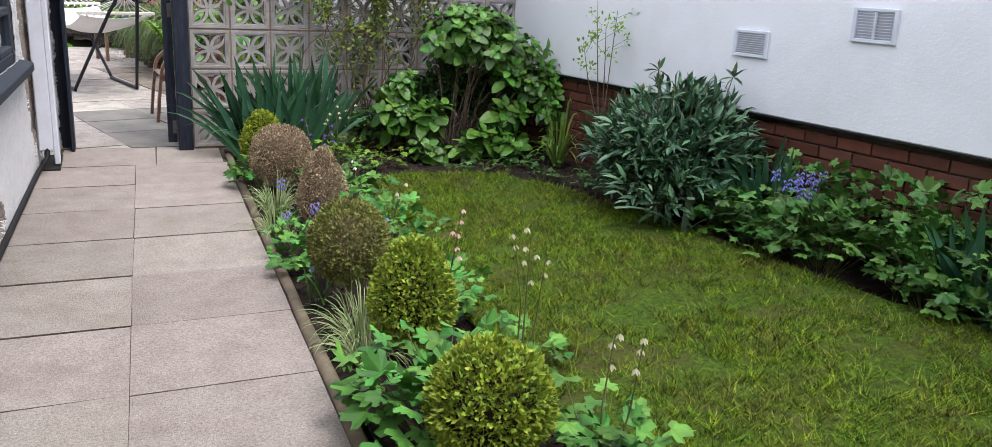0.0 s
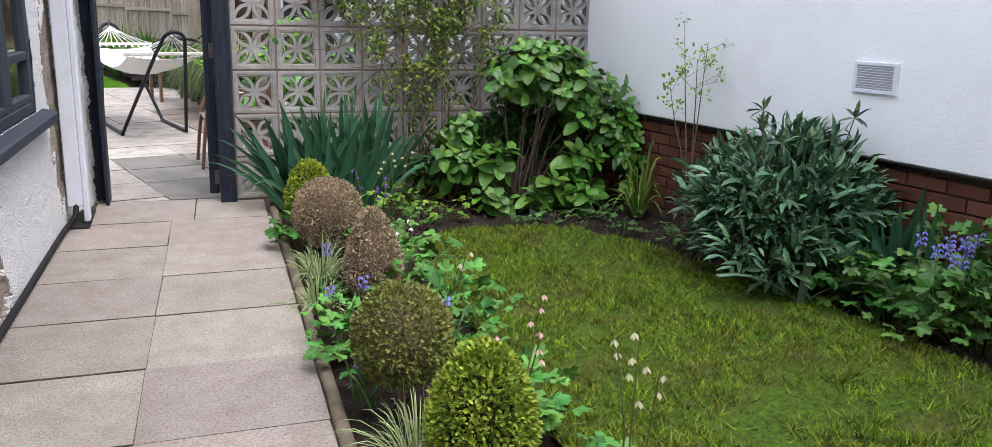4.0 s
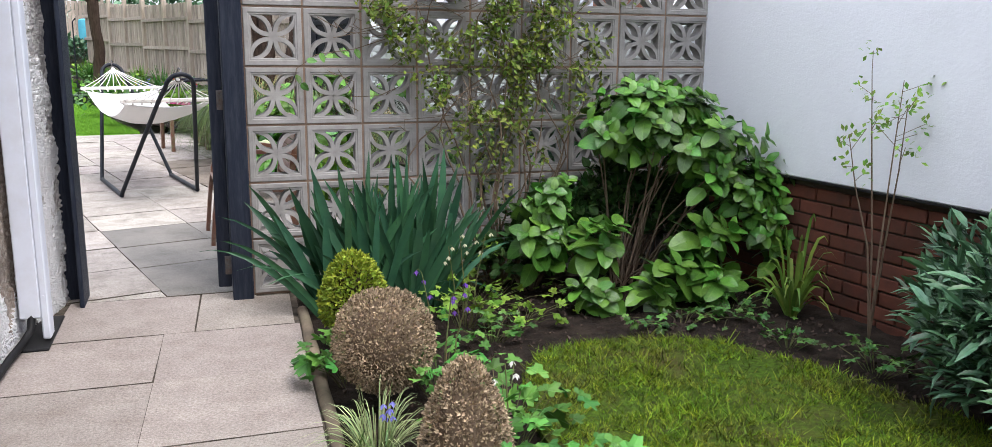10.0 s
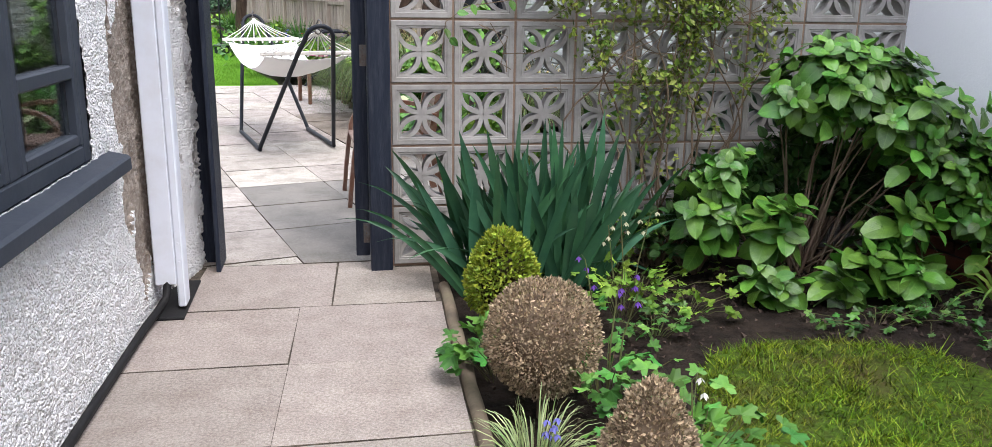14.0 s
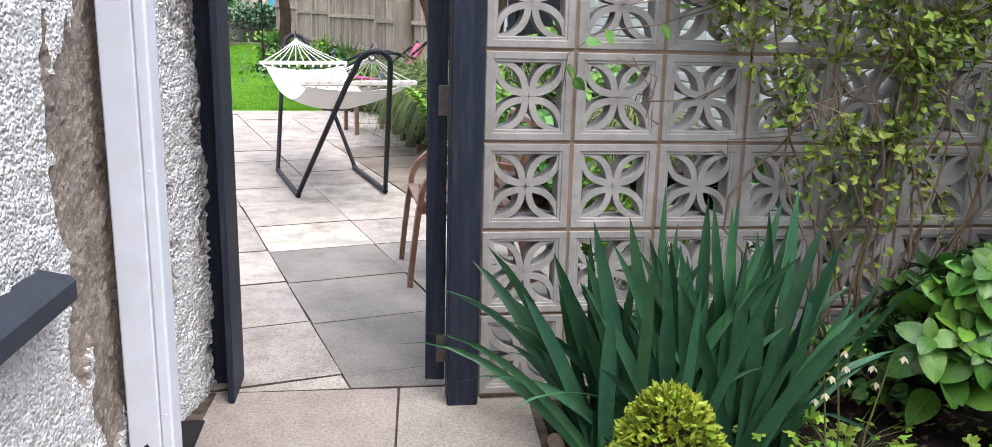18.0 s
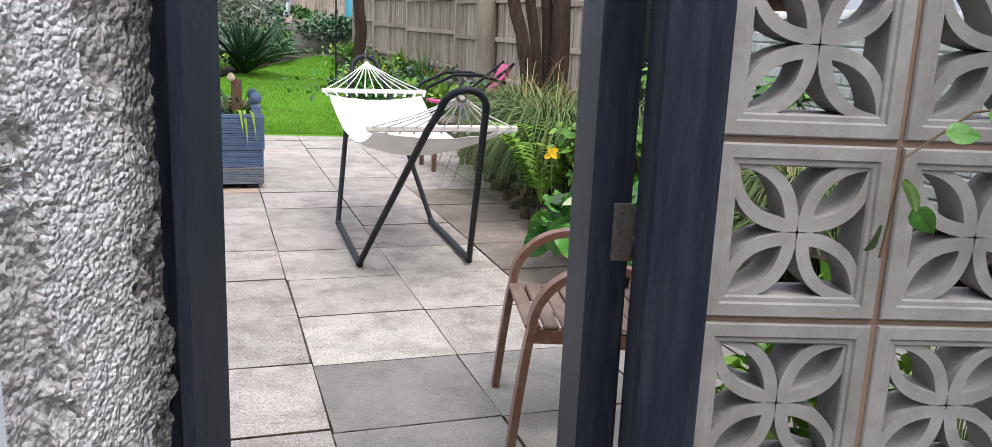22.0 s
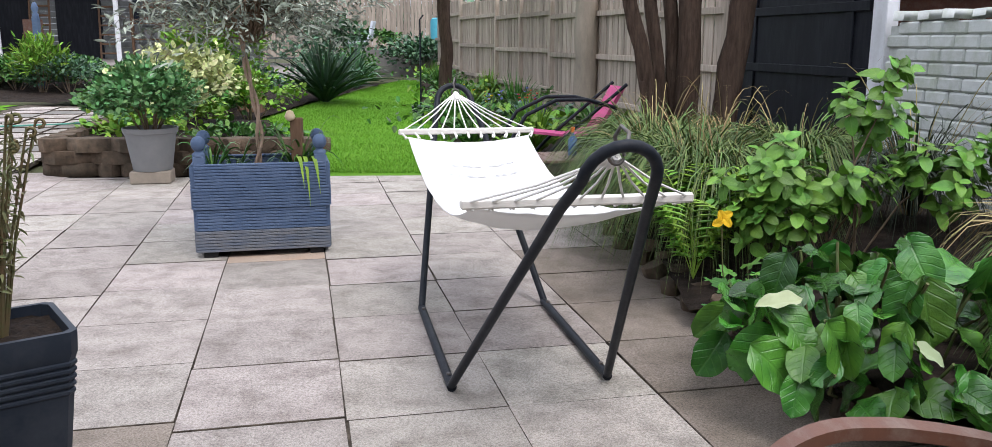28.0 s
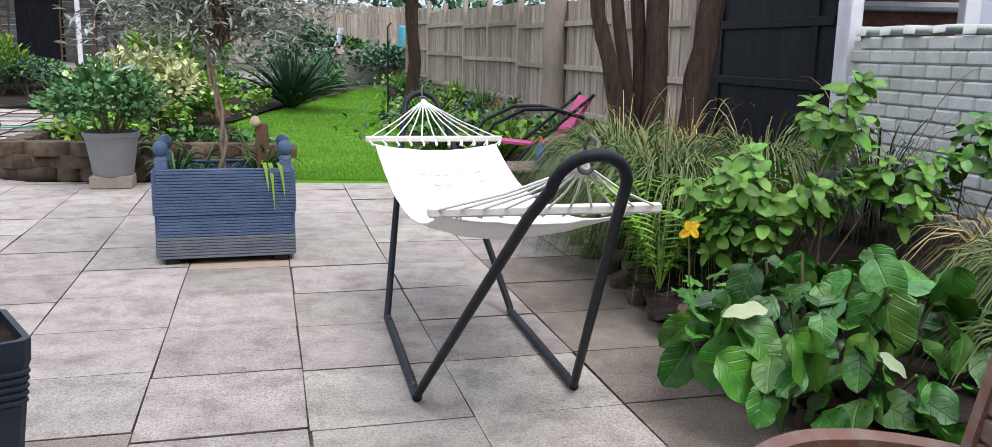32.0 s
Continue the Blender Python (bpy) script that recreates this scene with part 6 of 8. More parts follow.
for i in range(len(gy) - 1):
    g.f += [(i * 21 + j, i * 21 + j + 1, (i + 1) * 21 + j + 1, (i + 1) * 21 + j) for j in range(20)]
far_lawn = part("back_lawn", g, far_lawn_mat, smooth=180)
tagged(far_lawn, "smooth bright green mown lawn beyond the patio", "lawn", kind="structure")
n = 60000
y = 9.1 + rng.random(n) ** 1.6 * 17.5
a, b = np.interp(y, [p[0] for p in FL], [p[1] for p in FL]), np.interp(y, [p[0] for p in FL], [p[2] for p in FL])
x = a + (b - a) * rng.random(n)
foot = np.stack([x, y, np.maximum(0, 0.0145 * y - 0.036 * x - 0.383)], 1)
h = (0.02 + 0.02 * rng.random(n))[:, None]
tip = foot + np.concatenate([rng.normal(size=(n, 2)) * 0.5 * h, h], 1)
side = unit(np.stack([rng.normal(size=n), rng.normal(size=n), np.zeros(n)], 1)) * 0.004
tri = np.stack([foot - side, foot + side, tip], 1).reshape(-1, 3)
me = bpy.data.meshes.new("grass")
me.from_pydata(tri.tolist(), [], np.arange(3 * n).reshape(-1, 3).tolist())
grass = part("lawn_grass", me, leafmat("back_lawn_grass", (0.11, 0.27, 0.018), (0.15, 0.31, 0.025), 0.6, island=0.3, hue=0.012))
tagged(grass, "mown bright green grass blades of the back lawn", "grass", kind="stuff")

# beds either side of the lawn
EDGE_Y = [2.7, 3.04, 3.48, 4.33, 5.41, 8.52, 9.52, 17.1, 26.95, 29]
EDGE_X = [1.1, 0.66, 0.3, 0.22, 0.12, -0.33, -1.03, -2.55, -4.09, -4.45]
bed = part("back_bed_soil", grid_mesh(steps(-4.5, 3.6, 0.15), steps(2.7, 29.0, 0.15),
           lambda x, y: 0.10 + rise(x, y) + 0.22 * min(1.0, max(0.0, (x - 0.15) / 1.2)) * (y < 9.5) + 0.05 * noise.noise((x * 3, y * 3, 1)),
           lambda x, y: x > float(np.interp(y, EDGE_Y, EDGE_X))), soil_mat, smooth=180)
tagged(bed, "raised dark soil of the bed by the fence", "soil", kind="structure")
bed = part("left_bed_soil", grid_mesh(steps(-11.6, -4.6, 0.2), steps(11.6, 24.0, 0.2), lambda x, y: 0.05 + rise(x, y) + 0.04 * noise.noise((x * 3, y * 3, 1)),
           lambda x, y: (along(x, y)[1] > -3.2 if along(x, y)[0] < 17.3 else True) and x < float(np.interp(y, [p[0] for p in FL], [p[1] for p in FL])) + 0.05), soil_mat, smooth=180)
tagged(bed, "dark soil of the bed left of the lawn", "soil", kind="structure")
yard_mat = mat("gravelly_yard", (0.30, 0.27, 0.25), (0.24, 0.215, 0.2), 4, 0.95, 0.6, 60, stain=(0.16, 0.14, 0.12), sscale=1, samount=0.4)
yard = part("yard", grid_mesh(steps(-38.0, -6.6, 0.8), steps(24.2, 34.0, 0.7), lambda x, y: rise(x, y) - 0.01 + 0.02 * noise.noise((x, y, 5))), yard_mat, smooth=180)
tagged(yard, "pale gravelly yard before the far outbuilding", "yard", kind="structure")
strip = part("garden_walk", grid_mesh(steps(-20.0, -5.0, 0.25), steps(5.0, 18.5, 0.25), lambda x, y: rise(x, y) - 0.014, lambda x, y: 9.6 < along(x, y)[0] < 17.4 and along(x, y)[1] < -3.05 and (along(x, y)[0] < 13.3 or along(x, y)[1] > -5.1)), joint_mat)
tagged(strip, "pale slab walk leading up the garden", "garden path", kind="structure")
for i in range(16):
    for j in range(13):
        u0, v0 = 9.77 + 0.604 * j, -12.72 + 0.604 * i
        if v0 < -5.1 and u0 > 12.9 or v0 > -3.5 or u0 > 17:
            continue
        geo = slab_geo([on_patio(u0, v0), on_patio(u0, v0 + 0.604), on_patio(u0 + 0.604, v0 + 0.604), on_patio(u0 + 0.604, v0)], patio_mat if (i * 5 + j * 3) % 4 else grey_slab_mat, z=rise(*on_patio(u0 + 0.3, v0 + 0.3)))
        part("paving_slab", geo, None, strip)
side_lawn = part("side_lawn", grid_mesh(steps(-21.0, -7.0, 0.2), steps(7.0, 17.5, 0.2), lambda x, y: rise(x, y) - 0.005 + 0.015 * noise.noise((x, y, 2)), lambda x, y: 13.2 < along(x, y)[0] < 17.2 and along(x, y)[1] < -5.05), far_lawn_mat, smooth=180)
tagged(side_lawn, "strip of bright mown lawn beside the slab walk", "lawn", kind="structure")
hose = part("garden_hose", Geo().tube([(-11.06, 10.88, 0.19), (-9.06, 11.74, 0.13), (-7.68, 12.98, 0.1), (-7.18, 13.73, 0.1), (-6.8, 14.1, 0.1)], 0.014, 6), mat("green_hose", (0.12, 0.33, 0.27), (0.1, 0.28, 0.22)))
tagged(hose, "pale green garden hose lying on the slabs", "hose")

# low stone wall of the raised bed
stone_mat = mat("brown_sandstone", (0.15, 0.108, 0.075), (0.055, 0.042, 0.03), 11, 0.95, 0.9, 60, stain=(0.09, 0.08, 0.06), sscale=5, samount=0.6, rand=0.25, dist=0.01)


def stone_mesh(seed):
    g = Geo()
    rs = random.Random(seed)
    vs = []
    for z in (-0.5, 0.5):
        for k in range(8):
            a = 2 * math.pi * (k + 0.5) / 8
            q = 0.5 * (abs(math.cos(a)) ** 6 + abs(math.sin(a)) ** 6) ** (-1 / 6)
            vs.append((q * math.cos(a) * rs.uniform(0.95, 1), q * math.sin(a) * rs.uniform(0.95, 1), z * rs.uniform(0.8, 0.99)))
    ring2 = [(x * 0.93, y * 0.93, 0.5 * (1 if z > 0 else -1)) for x, y, z in vs]
    fs = [(k, (k + 1) % 8, 8 + (k + 1) % 8, 8 + k) for k in range(8)]
    fs += [(8 + k, 8 + (k + 1) % 8, 24 + (k + 1) % 8, 24 + k) for k in range(8)] + [((k + 1) % 8, k, 16 + k, 16 + (k + 1) % 8) for k in range(8)]
    fs += [tuple(range(24, 32)), tuple(range(16, 24))[::-1]]
    me = g.add(vs + ring2, fs).mesh("stone", 40)
    me.materials.append(stone_mat)
    return me


STONES = [stone_mesh(i) for i in range(5)]
low_wall = thing("stone_wall", "low brown sandstone wall of the raised bed", "stone wall")
a, b = Vector((-5.44, 8.72, 0)), Vector((-3.05, 8.95, 0))
ang = math.degrees(math.atan2(b.y - a.y, b.x - a.x))
for r in range(3):
    s = -0.05 * r
    while s < (b - a).length:
        w = rnd.uniform(0.2, 0.52)
        p = a.lerp(b, (s + w / 2) / (b - a).length)
        part("stone", STONES[rnd.randrange(5)], None, low_wall, at=pose(p.x, p.y, 0.064 + 0.123 * r, 0, 0, ang) @ Matrix.Diagonal((w * 1.07, 0.24 + rnd.uniform(-0.03, 0.03), 0.138, 1)))
        s += w + 0.004
for k in range(10):
    p = a + Vector((-0.06 * k - 0.02, 0.28 * k + 0.1, 0))
    for r in range(3):
        part("stone", STONES[rnd.randrange(5)], None, low_wall, at=pose(p.x, p.y, 0.064 + 0.123 * r, 0, 0, 100) @ Matrix.Diagonal((0.3, 0.24, 0.138, 1)))
part("core", Geo().box((0, 0, 0.18), ((b - a).length - 0.04, 0.12, 0.34), 0.004, pose((a.x + b.x) / 2, (a.y + b.y) / 2 + 0.01, 0, 0, 0, ang)), soil_mat, low_wall)
part("earth_fill", Geo().prism([(-5.4, 8.86), (-3.1, 9.08), (-4.1, 11.6), (-6.1, 11.9)], -0.05, 0.31), soil_mat, low_wall)
rock = thing("rockery_edge", "rough brown rockery stones edging the bed", "rockery")
for i, (x, y) in enumerate([(1.203, 2.993), (0.972, 3.033), (0.758, 3.112), (0.57, 3.251), (0.44, 3.468), (0.366, 3.703), (0.313, 4), (0.278, 4.266), (0.223, 4.558), (0.168, 4.863), (0.133, 5.189), (0.098, 5.519), (0.022, 5.912), (-0.044, 6.309), (-0.11, 6.765), (-0.188, 7.23), (-0.266, 7.701)]):
    for r in range(2):
        s = rnd.uniform(0.7, 1.15)
        part("stone", STONES[i % 5], None, rock, at=pose(x + 0.06 * r, y + 0.03 * r, 0.035 + 0.07 * r, rnd.uniform(-22, 22), rnd.uniform(-22, 22), rnd.uniform(0, 180)) @ Matrix.Diagonal((0.14 * s, 0.11 * s, 0.085 * s, 1)))

# fence, dark boarded panel and painted brick wall along the right side
FX, FY = 1.4, 9.4
FD = Vector((-0.2644, 0.9644, 0)).normalized()
FA = math.degrees(math.atan2(FD.y, FD.x))
fence_mat = mat("weathered_fence_wood", (0.44, 0.37, 0.30), (0.34, 0.285, 0.23), 6, 0.9, 0.5, 40, stain=(0.22, 0.18, 0.145), sscale=3, samount=0.6, rand=0.2, stretch=(5, 5, 0.5))
slat_mesh = Geo().box((0, 0, 0.9), (0.095, 0.014, 1.76), 0.002).mesh("slat")
slat_mesh.materials.append(fence_mat)
rail_mesh = Geo().box((0.9, 0, 0), (1.8, 0.045, 0.07), 0.004).mesh("rail")
rail_mesh.materials.append(fence_mat)
post_mesh = Geo().box((0, 0, 0.95), (0.09, 0.09, 1.96), 0.006).mesh("post")
post_mesh.materials.append(fence_mat)


def fence_panel(at, lift=0.0, n=17):
    f = thing("garden_fence", "weathered pale brown boarded timber fence panel", "fence", at, group="fence panels round the garden")
    part("post", post_mesh, None, f, at=pose(0, 0.02, lift))
    for z in (0.32, 0.92, 1.5):
        part("rail", rail_mesh, None, f, at=pose(0.04, 0.03, z + lift))
    for i in range(n):
        part("slat", slat_mesh, None, f, at=pose(0.09 + 0.104 * i, -0.006 + 0.01 * (i % 2) - 0.006, 0.03 + lift + rnd.uniform(-0.008, 0.008)))


for k in range(9):
    p = Vector((FX, FY, 0)) + FD * 2.14 * k
    fence_panel(pose(p.x, p.y, rise(p.x, p.y), 0, 0, FA) @ Matrix.Diagonal((1.15, 1.15, 1.03 + 0.026 * k, 1)), 0.12 + 0.03 * (k % 2))
for k in range(5):
    fence_panel(pose(-10.4 + 2.3 * k, 31.85 + 0.15 * k, 0.42 - 0.07 * k, 0, 0, 4) @ Matrix.Scale(1.25, 4), 0.2)

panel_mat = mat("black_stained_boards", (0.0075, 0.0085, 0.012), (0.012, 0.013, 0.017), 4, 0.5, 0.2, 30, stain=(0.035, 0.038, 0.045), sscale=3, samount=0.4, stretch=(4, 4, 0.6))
white_frame = mat("white_frame_paint", (0.70, 0.71, 0.73), (0.62, 0.63, 0.65), 4, 0.5, 0.1, 50, stain=(0.45, 0.44, 0.42), sscale=4, samount=0.4)
shed = thing("garage_side", "black boarded garage side with white corner frames", "garage", pose(2.0, 6.99, 0, 0, 0, 104.079) @ Matrix.Diagonal((1.136, 1, 1, 1)))
part("board_wall", Geo().box((0.93, 0.06, 1.5), (1.84, 0.05, 3.0), 0.004), panel_mat, shed)
for z in (0.45, 1.12, 1.62, 2.3):
    part("batten", Geo().box((0.93, 0.098, z), (1.8, 0.03, 0.075), 0.004), panel_mat, shed)
for x in (0.25, 1.6):
    part("batten", Geo().box((x, 0.096, 1.4), (0.08, 0.024, 2.8), 0.004), panel_mat, shed)
part("corner_frame", Geo().box((-0.07, 0.05, 1.5), (0.13, 0.12, 3.0), 0.006), white_frame, shed, "white corner frame")
part("corner_frame", Geo().box((-0.16, 0.09, 1.5), (0.05, 0.09, 3.0), 0.006), white_frame, shed, "white corner frame")
part("corner_frame", Geo().box((1.89, 0.05, 1.5), (0.08, 0.1, 3.0), 0.006), white_frame, shed, "white corner frame")
part("roof", Geo().box((0.9, -1.0, 3.03), (2.4, 2.4, 0.08), 0.01), panel_mat, shed)

painted = mat("white_painted_brick", (0.56, 0.575, 0.55), (0.46, 0.475, 0.44), 8, 0.85, 0.9, 60, stain=(0.33, 0.37, 0.25), sscale=4, samount=0.55, rand=0.07)
old_wall = thing("painted_brick_wall", "white painted brick garden wall with green algae", "brick wall", pose(2.07, 6.7, 0, 0, 0, -75.964))
brick_w = Geo().box((0, 0, 0), (0.219, 0.04, 0.085), 0.012).mesh("brick")
brick_w.materials.append(painted)
part("core", Geo().box((3.05, -0.07, 0.74), (6.1, 0.16, 1.45), 0.004), mat("painted_joint", (0.49, 0.505, 0.475), (0.4, 0.415, 0.385), 20), old_wall)
rest = Geo()
for r in range(16):
    for k in range(27):
        m = pose(0.108 + 0.225 * k + (0.11 if r % 2 else 0), -0.155 + rnd.uniform(-0.004, 0.004), 0.09 + 0.0905 * r)
        if k < 15:
            part("brick", brick_w, None, old_wall, at=m)
        else:
            rest.box((0, 0, 0), (0.219, 0.04, 0.085), 0.012, m)
tagged(part("brickwork", rest, painted, old_wall), kind="stuff")
cope = STONES[0].copy()
cope.materials[0] = painted
for k in range(24):
    part("coping", cope, None, old_wall, at=pose(0.13 + 0.253 * k, -0.08 + rnd.uniform(-0.01, 0.01), 1.53 + rnd.uniform(-0.008, 0.008), 0, rnd.uniform(-3, 3), 0) @ Matrix.Diagonal((0.27, 0.24, rnd.uniform(0.045, 0.075), 1)))
back = thing("brick_outbuilding", "red brick outbuilding behind the painted wall", "outbuilding", pose(4.584, 8.929, 0) @ Matrix.Scale(0.94, 4))
part("wall", Geo().box((0, 0, 1.3), (5.2, 0.2, 2.7), 0.01), mat("far_brick", (0.2, 0.09, 0.06), (0.13, 0.06, 0.045), 9, 0.9, 0.4, 60, stain=(0.3, 0.25, 0.2), sscale=12, samount=0.3), back)
part("gutter", Geo().tube([(-2.6, -0.16, 1.95), (2.6, -0.16, 1.95)], 0.05, 8), white_frame, back)
shrub("ivy", "dark green ivy on the brick outbuilding", (3.351, 8.949, 0.878, 0.98), (0.5, 0.15, 0.42), leaf_green, "ovate", 420, 0.09, 14, 5, "ivy")
leanto = thing("white_lean_to", "pale grey-white lean-to with a white post", "lean-to", pose(2.872, 7.044, 0) @ Matrix.Scale(0.97, 4))
part("panel", Geo().box((1.25, 0.05, 1.5), (2.3, 0.06, 3.0), 0.006), mat("pale_blue_panel", (0.52, 0.56, 0.62), (0.46, 0.5, 0.56), 3, 0.5), leanto)
part("post", Geo().box((0.05, 0.0, 1.5), (0.12, 0.12, 3.0), 0.006), white_frame, leanto)

# trees
trunk_mat = mat("brown_bark", (0.085, 0.056, 0.04), (0.035, 0.023, 0.017), 14, 0.95, 1.0, 28, stain=(0.11, 0.08, 0.06), sscale=6, samount=0.5, stretch=(3, 3, 0.5), dist=0.02)
grey_bark = mat("pale_grey_bark", (0.33, 0.28, 0.22), (0.26, 0.22, 0.175), 7, 0.95, 0.7, 30, stain=(0.18, 0.16, 0.13), sscale=4, samount=0.4, stretch=(2, 2, 0.6), dist=0.015)


def limb(g, pts, r0, r1, n=10):
    k = len(pts)
    out, rs = [], []
    for i in range(k - 1):
        for j in range(4):
            s = j / 4
            p = Vector(pts[i]).lerp(Vector(pts[i + 1]), s)
            out.append(p + Vector((noise.noise(p * 2.2), noise.noise(p * 2.2 + Vector((7, 0, 0))), 0)) * r0 * 0.35)
            q = (i + s) / (k - 1)
            rs.append((r0 + (r1 - r0) * q) * (1 + 0.08 * noise.noise(p * 6)))
    out.append(Vector(pts[-1]))
    rs.append(r1)
    first = len(g.v)
    g.tube(out, rs, n + 6)
    for i in range(first, len(g.v)):
        x, y, z = g.v[i]
        k = 0.22 * r0
        g.v[i] = (x + k * noise.noise((x * 16, y * 16, z * 2.5)), y + k * noise.noise((x * 16, y * 16, z * 2.5 + 9)), z)


tree = thing("multi_stem_tree", "brown multi-stemmed tree with bare leaning trunks", "tree", pose(0.66, 7.642, 0.103) @ Matrix.Scale(1.03, 4))
for pts, r0, r1 in (([(0.05, 0, 0), (0.02, 0.05, 1.2), (0.0, 0.1, 2.6), (-0.1, 0.1, 4.0)], 0.095, 0.075), ([(0.25, -0.02, 0), (0.33, 0, 0.8), (0.47, 0.0, 1.7), (0.6, 0, 3.6)], 0.115, 0.085),
                    ([(-0.12, 0, 0), (-0.3, -0.05, 0.8), (-0.48, -0.1, 1.5), (-0.62, -0.1, 3.2)], 0.075, 0.05), ([(-0.08, 0.1, 0), (-0.2, 0.1, 0.9), (-0.3, 0.12, 1.6), (-0.32, 0.1, 3.2)], 0.06, 0.045),
                    ([(-0.02, 0.12, 0), (-0.08, 0.15, 1.0), (-0.16, 0.2, 2.0), (-0.2, 0.2, 3.4)], 0.065, 0.05), ([(-0.15, -0.05, 0), (-0.32, -0.1, 0.6), (-0.36, -0.12, 0.9)], 0.04, 0.025)):
    g = Geo()
    limb(g, pts, r0, r1)
    part("trunk", g, trunk_mat, tree, smooth=60)


def crown(t, c, r, n, size, material, kind="small", clumps=40):
    g = Geo()
    cs, _ = ball(clumps, c, r, 0.5)
    for q in cs:
        p, w = ball(n // clumps, q, np.asarray(r) * 0.26, 0.2)
        scatter(kind, p, jig(w + np.array([0, 0, -0.2]), 0.8), jig(np.tile(UP, (len(p), 1)) + w * 0.4, 0.5), size * (0.6 + 0.7 * rng.random(len(p))), g)
    return part("crown", g, material, t)


crown(tree, (0.1, 0.3, 4.6), (1.7, 1.6, 1.2), 3600, 0.1, leaf_green)
pear = thing("small_tree", "slender dark tree with a spreading crown on the lawn edge", "tree", pose(-2.291, 16.465, 0) @ Matrix.Scale(1.21, 4))
g = Geo()
limb(g, [(0, 0, 0), (0.05, 0, 0.9), (0.0, 0, 1.6), (0.02, 0, 2.0)], 0.10, 0.085)
part("trunk", g, trunk_mat, pear, smooth=60)
for e in ((-0.9, 0.2, 2.6), (0.7, -0.2, 2.7), (-0.3, -0.5, 3.0), (0.3, 0.6, 2.9)):
    g = Geo()
    limb(g, [(0, 0, 1.75), (e[0] * 0.5, e[1] * 0.5, 2.15), e], 0.05, 0.02, 7)
    part("limb", g, trunk_mat, pear, smooth=60)
crown(pear, (-0.6, -0.3, 2.85), (1.9, 1.4, 0.75), 5000, 0.085, dark_leaf)
ash = thing("ash_tree", "pale grey straight tree trunk by the fence", "tree", pose(0.164, 13.357, 0) @ Matrix.Scale(1.11, 4))
g = Geo()
limb(g, [(0, 0, 0), (-0.02, 0, 1.3), (0.02, 0, 2.6), (0.1, 0, 4.2)], 0.17, 0.13, 12)
part("trunk", g, grey_bark, ash, smooth=60)
g = Geo()
limb(g, [(0, 0, 1.9), (0.3, -0.1, 2.5), (0.5, -0.1, 3.4)], 0.06, 0.03, 7)
part("limb", g, grey_bark, ash, smooth=60)
crown(ash, (0.2, 0, 4.9), (1.3, 1.3, 1.0), 2400, 0.1, leaf_green)

olive = thing("olive_tree", "small olive tree with a twisted trunk and silvery crown", "olive tree", pose(-2.409, 5.817, 0.502) @ Matrix.Scale(1.09, 4))
for ph in (0, math.pi):
    pts = []
    for k in range(22):
        s = k / 21
        a = ph + 13 * s
        pts.append((0.013 * math.cos(a) * (1.2 - 0.4 * s) + 0.03 * math.sin(5 * s) - 0.02 * s, 0.013 * math.sin(a) * (1.2 - 0.4 * s), 0.82 * s))
    part("trunk", Geo().tube(pts, [0.012 - 0.003 * k / 21 for k in range(22)], 8), mat("olive_bark", (0.34, 0.25, 0.18), (0.26, 0.19, 0.14), 20, 0.9, 0.5, 60), olive, smooth=60)
g = Geo()
tipsv = []
for i in range(250):
    a, el = rnd.random() * 6.28, rnd.uniform(0.0, 1.4)
    d = Vector((math.cos(a) * math.cos(el), math.sin(a) * math.cos(el), math.sin(el)))
    bend = Vector((rnd.gauss(0, 0.12), rnd.gauss(0, 0.12), rnd.gauss(-0.06, 0.1)))
    reach = rnd.uniform(0.3, 0.85)
    start = Vector((rnd.gauss(0, 0.03), rnd.gauss(0, 0.03), rnd.uniform(0.76, 0.98)))
    mid = start + d * reach * 0.5 + Vector((0, 0, 0.06)) - bend * 0.5
    e = start + d * reach + bend
    g.tube([start, mid, e], [0.0045, 0.003, 0.001], 5)
    for k in range(40):
        q = rnd.random() ** 0.7
        tipsv.append(((mid.lerp(e, q * 1.05))[:], (d * 0.7 + Vector((rnd.gauss(0, 0.6), rnd.gauss(0, 0.6), rnd.gauss(-0.05, 0.6))))[:]))
part("branchwork", g, twig_mat, olive, smooth=60)
c, w = np.array([p for p, _ in tipsv]), np.array([w for _, w in tipsv])
c += rng.normal(size=c.shape) * 0.035
part("crown", scatter("lance", c, w, jig(np.tile(UP, (len(c), 1)), 0.6), 0.058 * (0.6 + 0.7 * rng.random(len(c)))), silver_mat, olive)
t = thing("daylily", "green strap leaves arching over the blue planter", "strap plant", pose(-2.367, 5.775, 0.501, 0, 0, 16.3) @ Matrix.Scale(1.09, 4))
for cx, cy, n, L in ((-0.28, 0.02, 26, 0.3), (0.2, -0.02, 30, 0.36), (0.26, 0.1, 14, 0.3), (-0.15, 0.08, 14, 0.25)):
    a = rng.random(n) * 6.28
    ln = L * (0.6 + 0.5 * rng.random(n))
    foot = np.stack([cx + 0.02 * np.cos(a), cy + 0.02 * np.sin(a), np.zeros(n)], 1)
    tip = foot + np.stack([np.cos(a) * ln * 0.75, np.sin(a) * ln * 0.6, ln * (0.9 * rng.random(n) - 0.05)], 1)
    part("foliage", blades(foot, tip, 0.017, 0.9, 7), leaf_green, t)
for fx, tx, tz in ((0.24, 0.27, -0.17), (0.28, 0.33, -0.1), (0.2, 0.24, -0.06)):
    part("hanging_leaf", blades([[fx, -0.12, 0.04]], [[tx, -0.29, tz]], 0.034, 1.2, 8), bright_leaf, t)

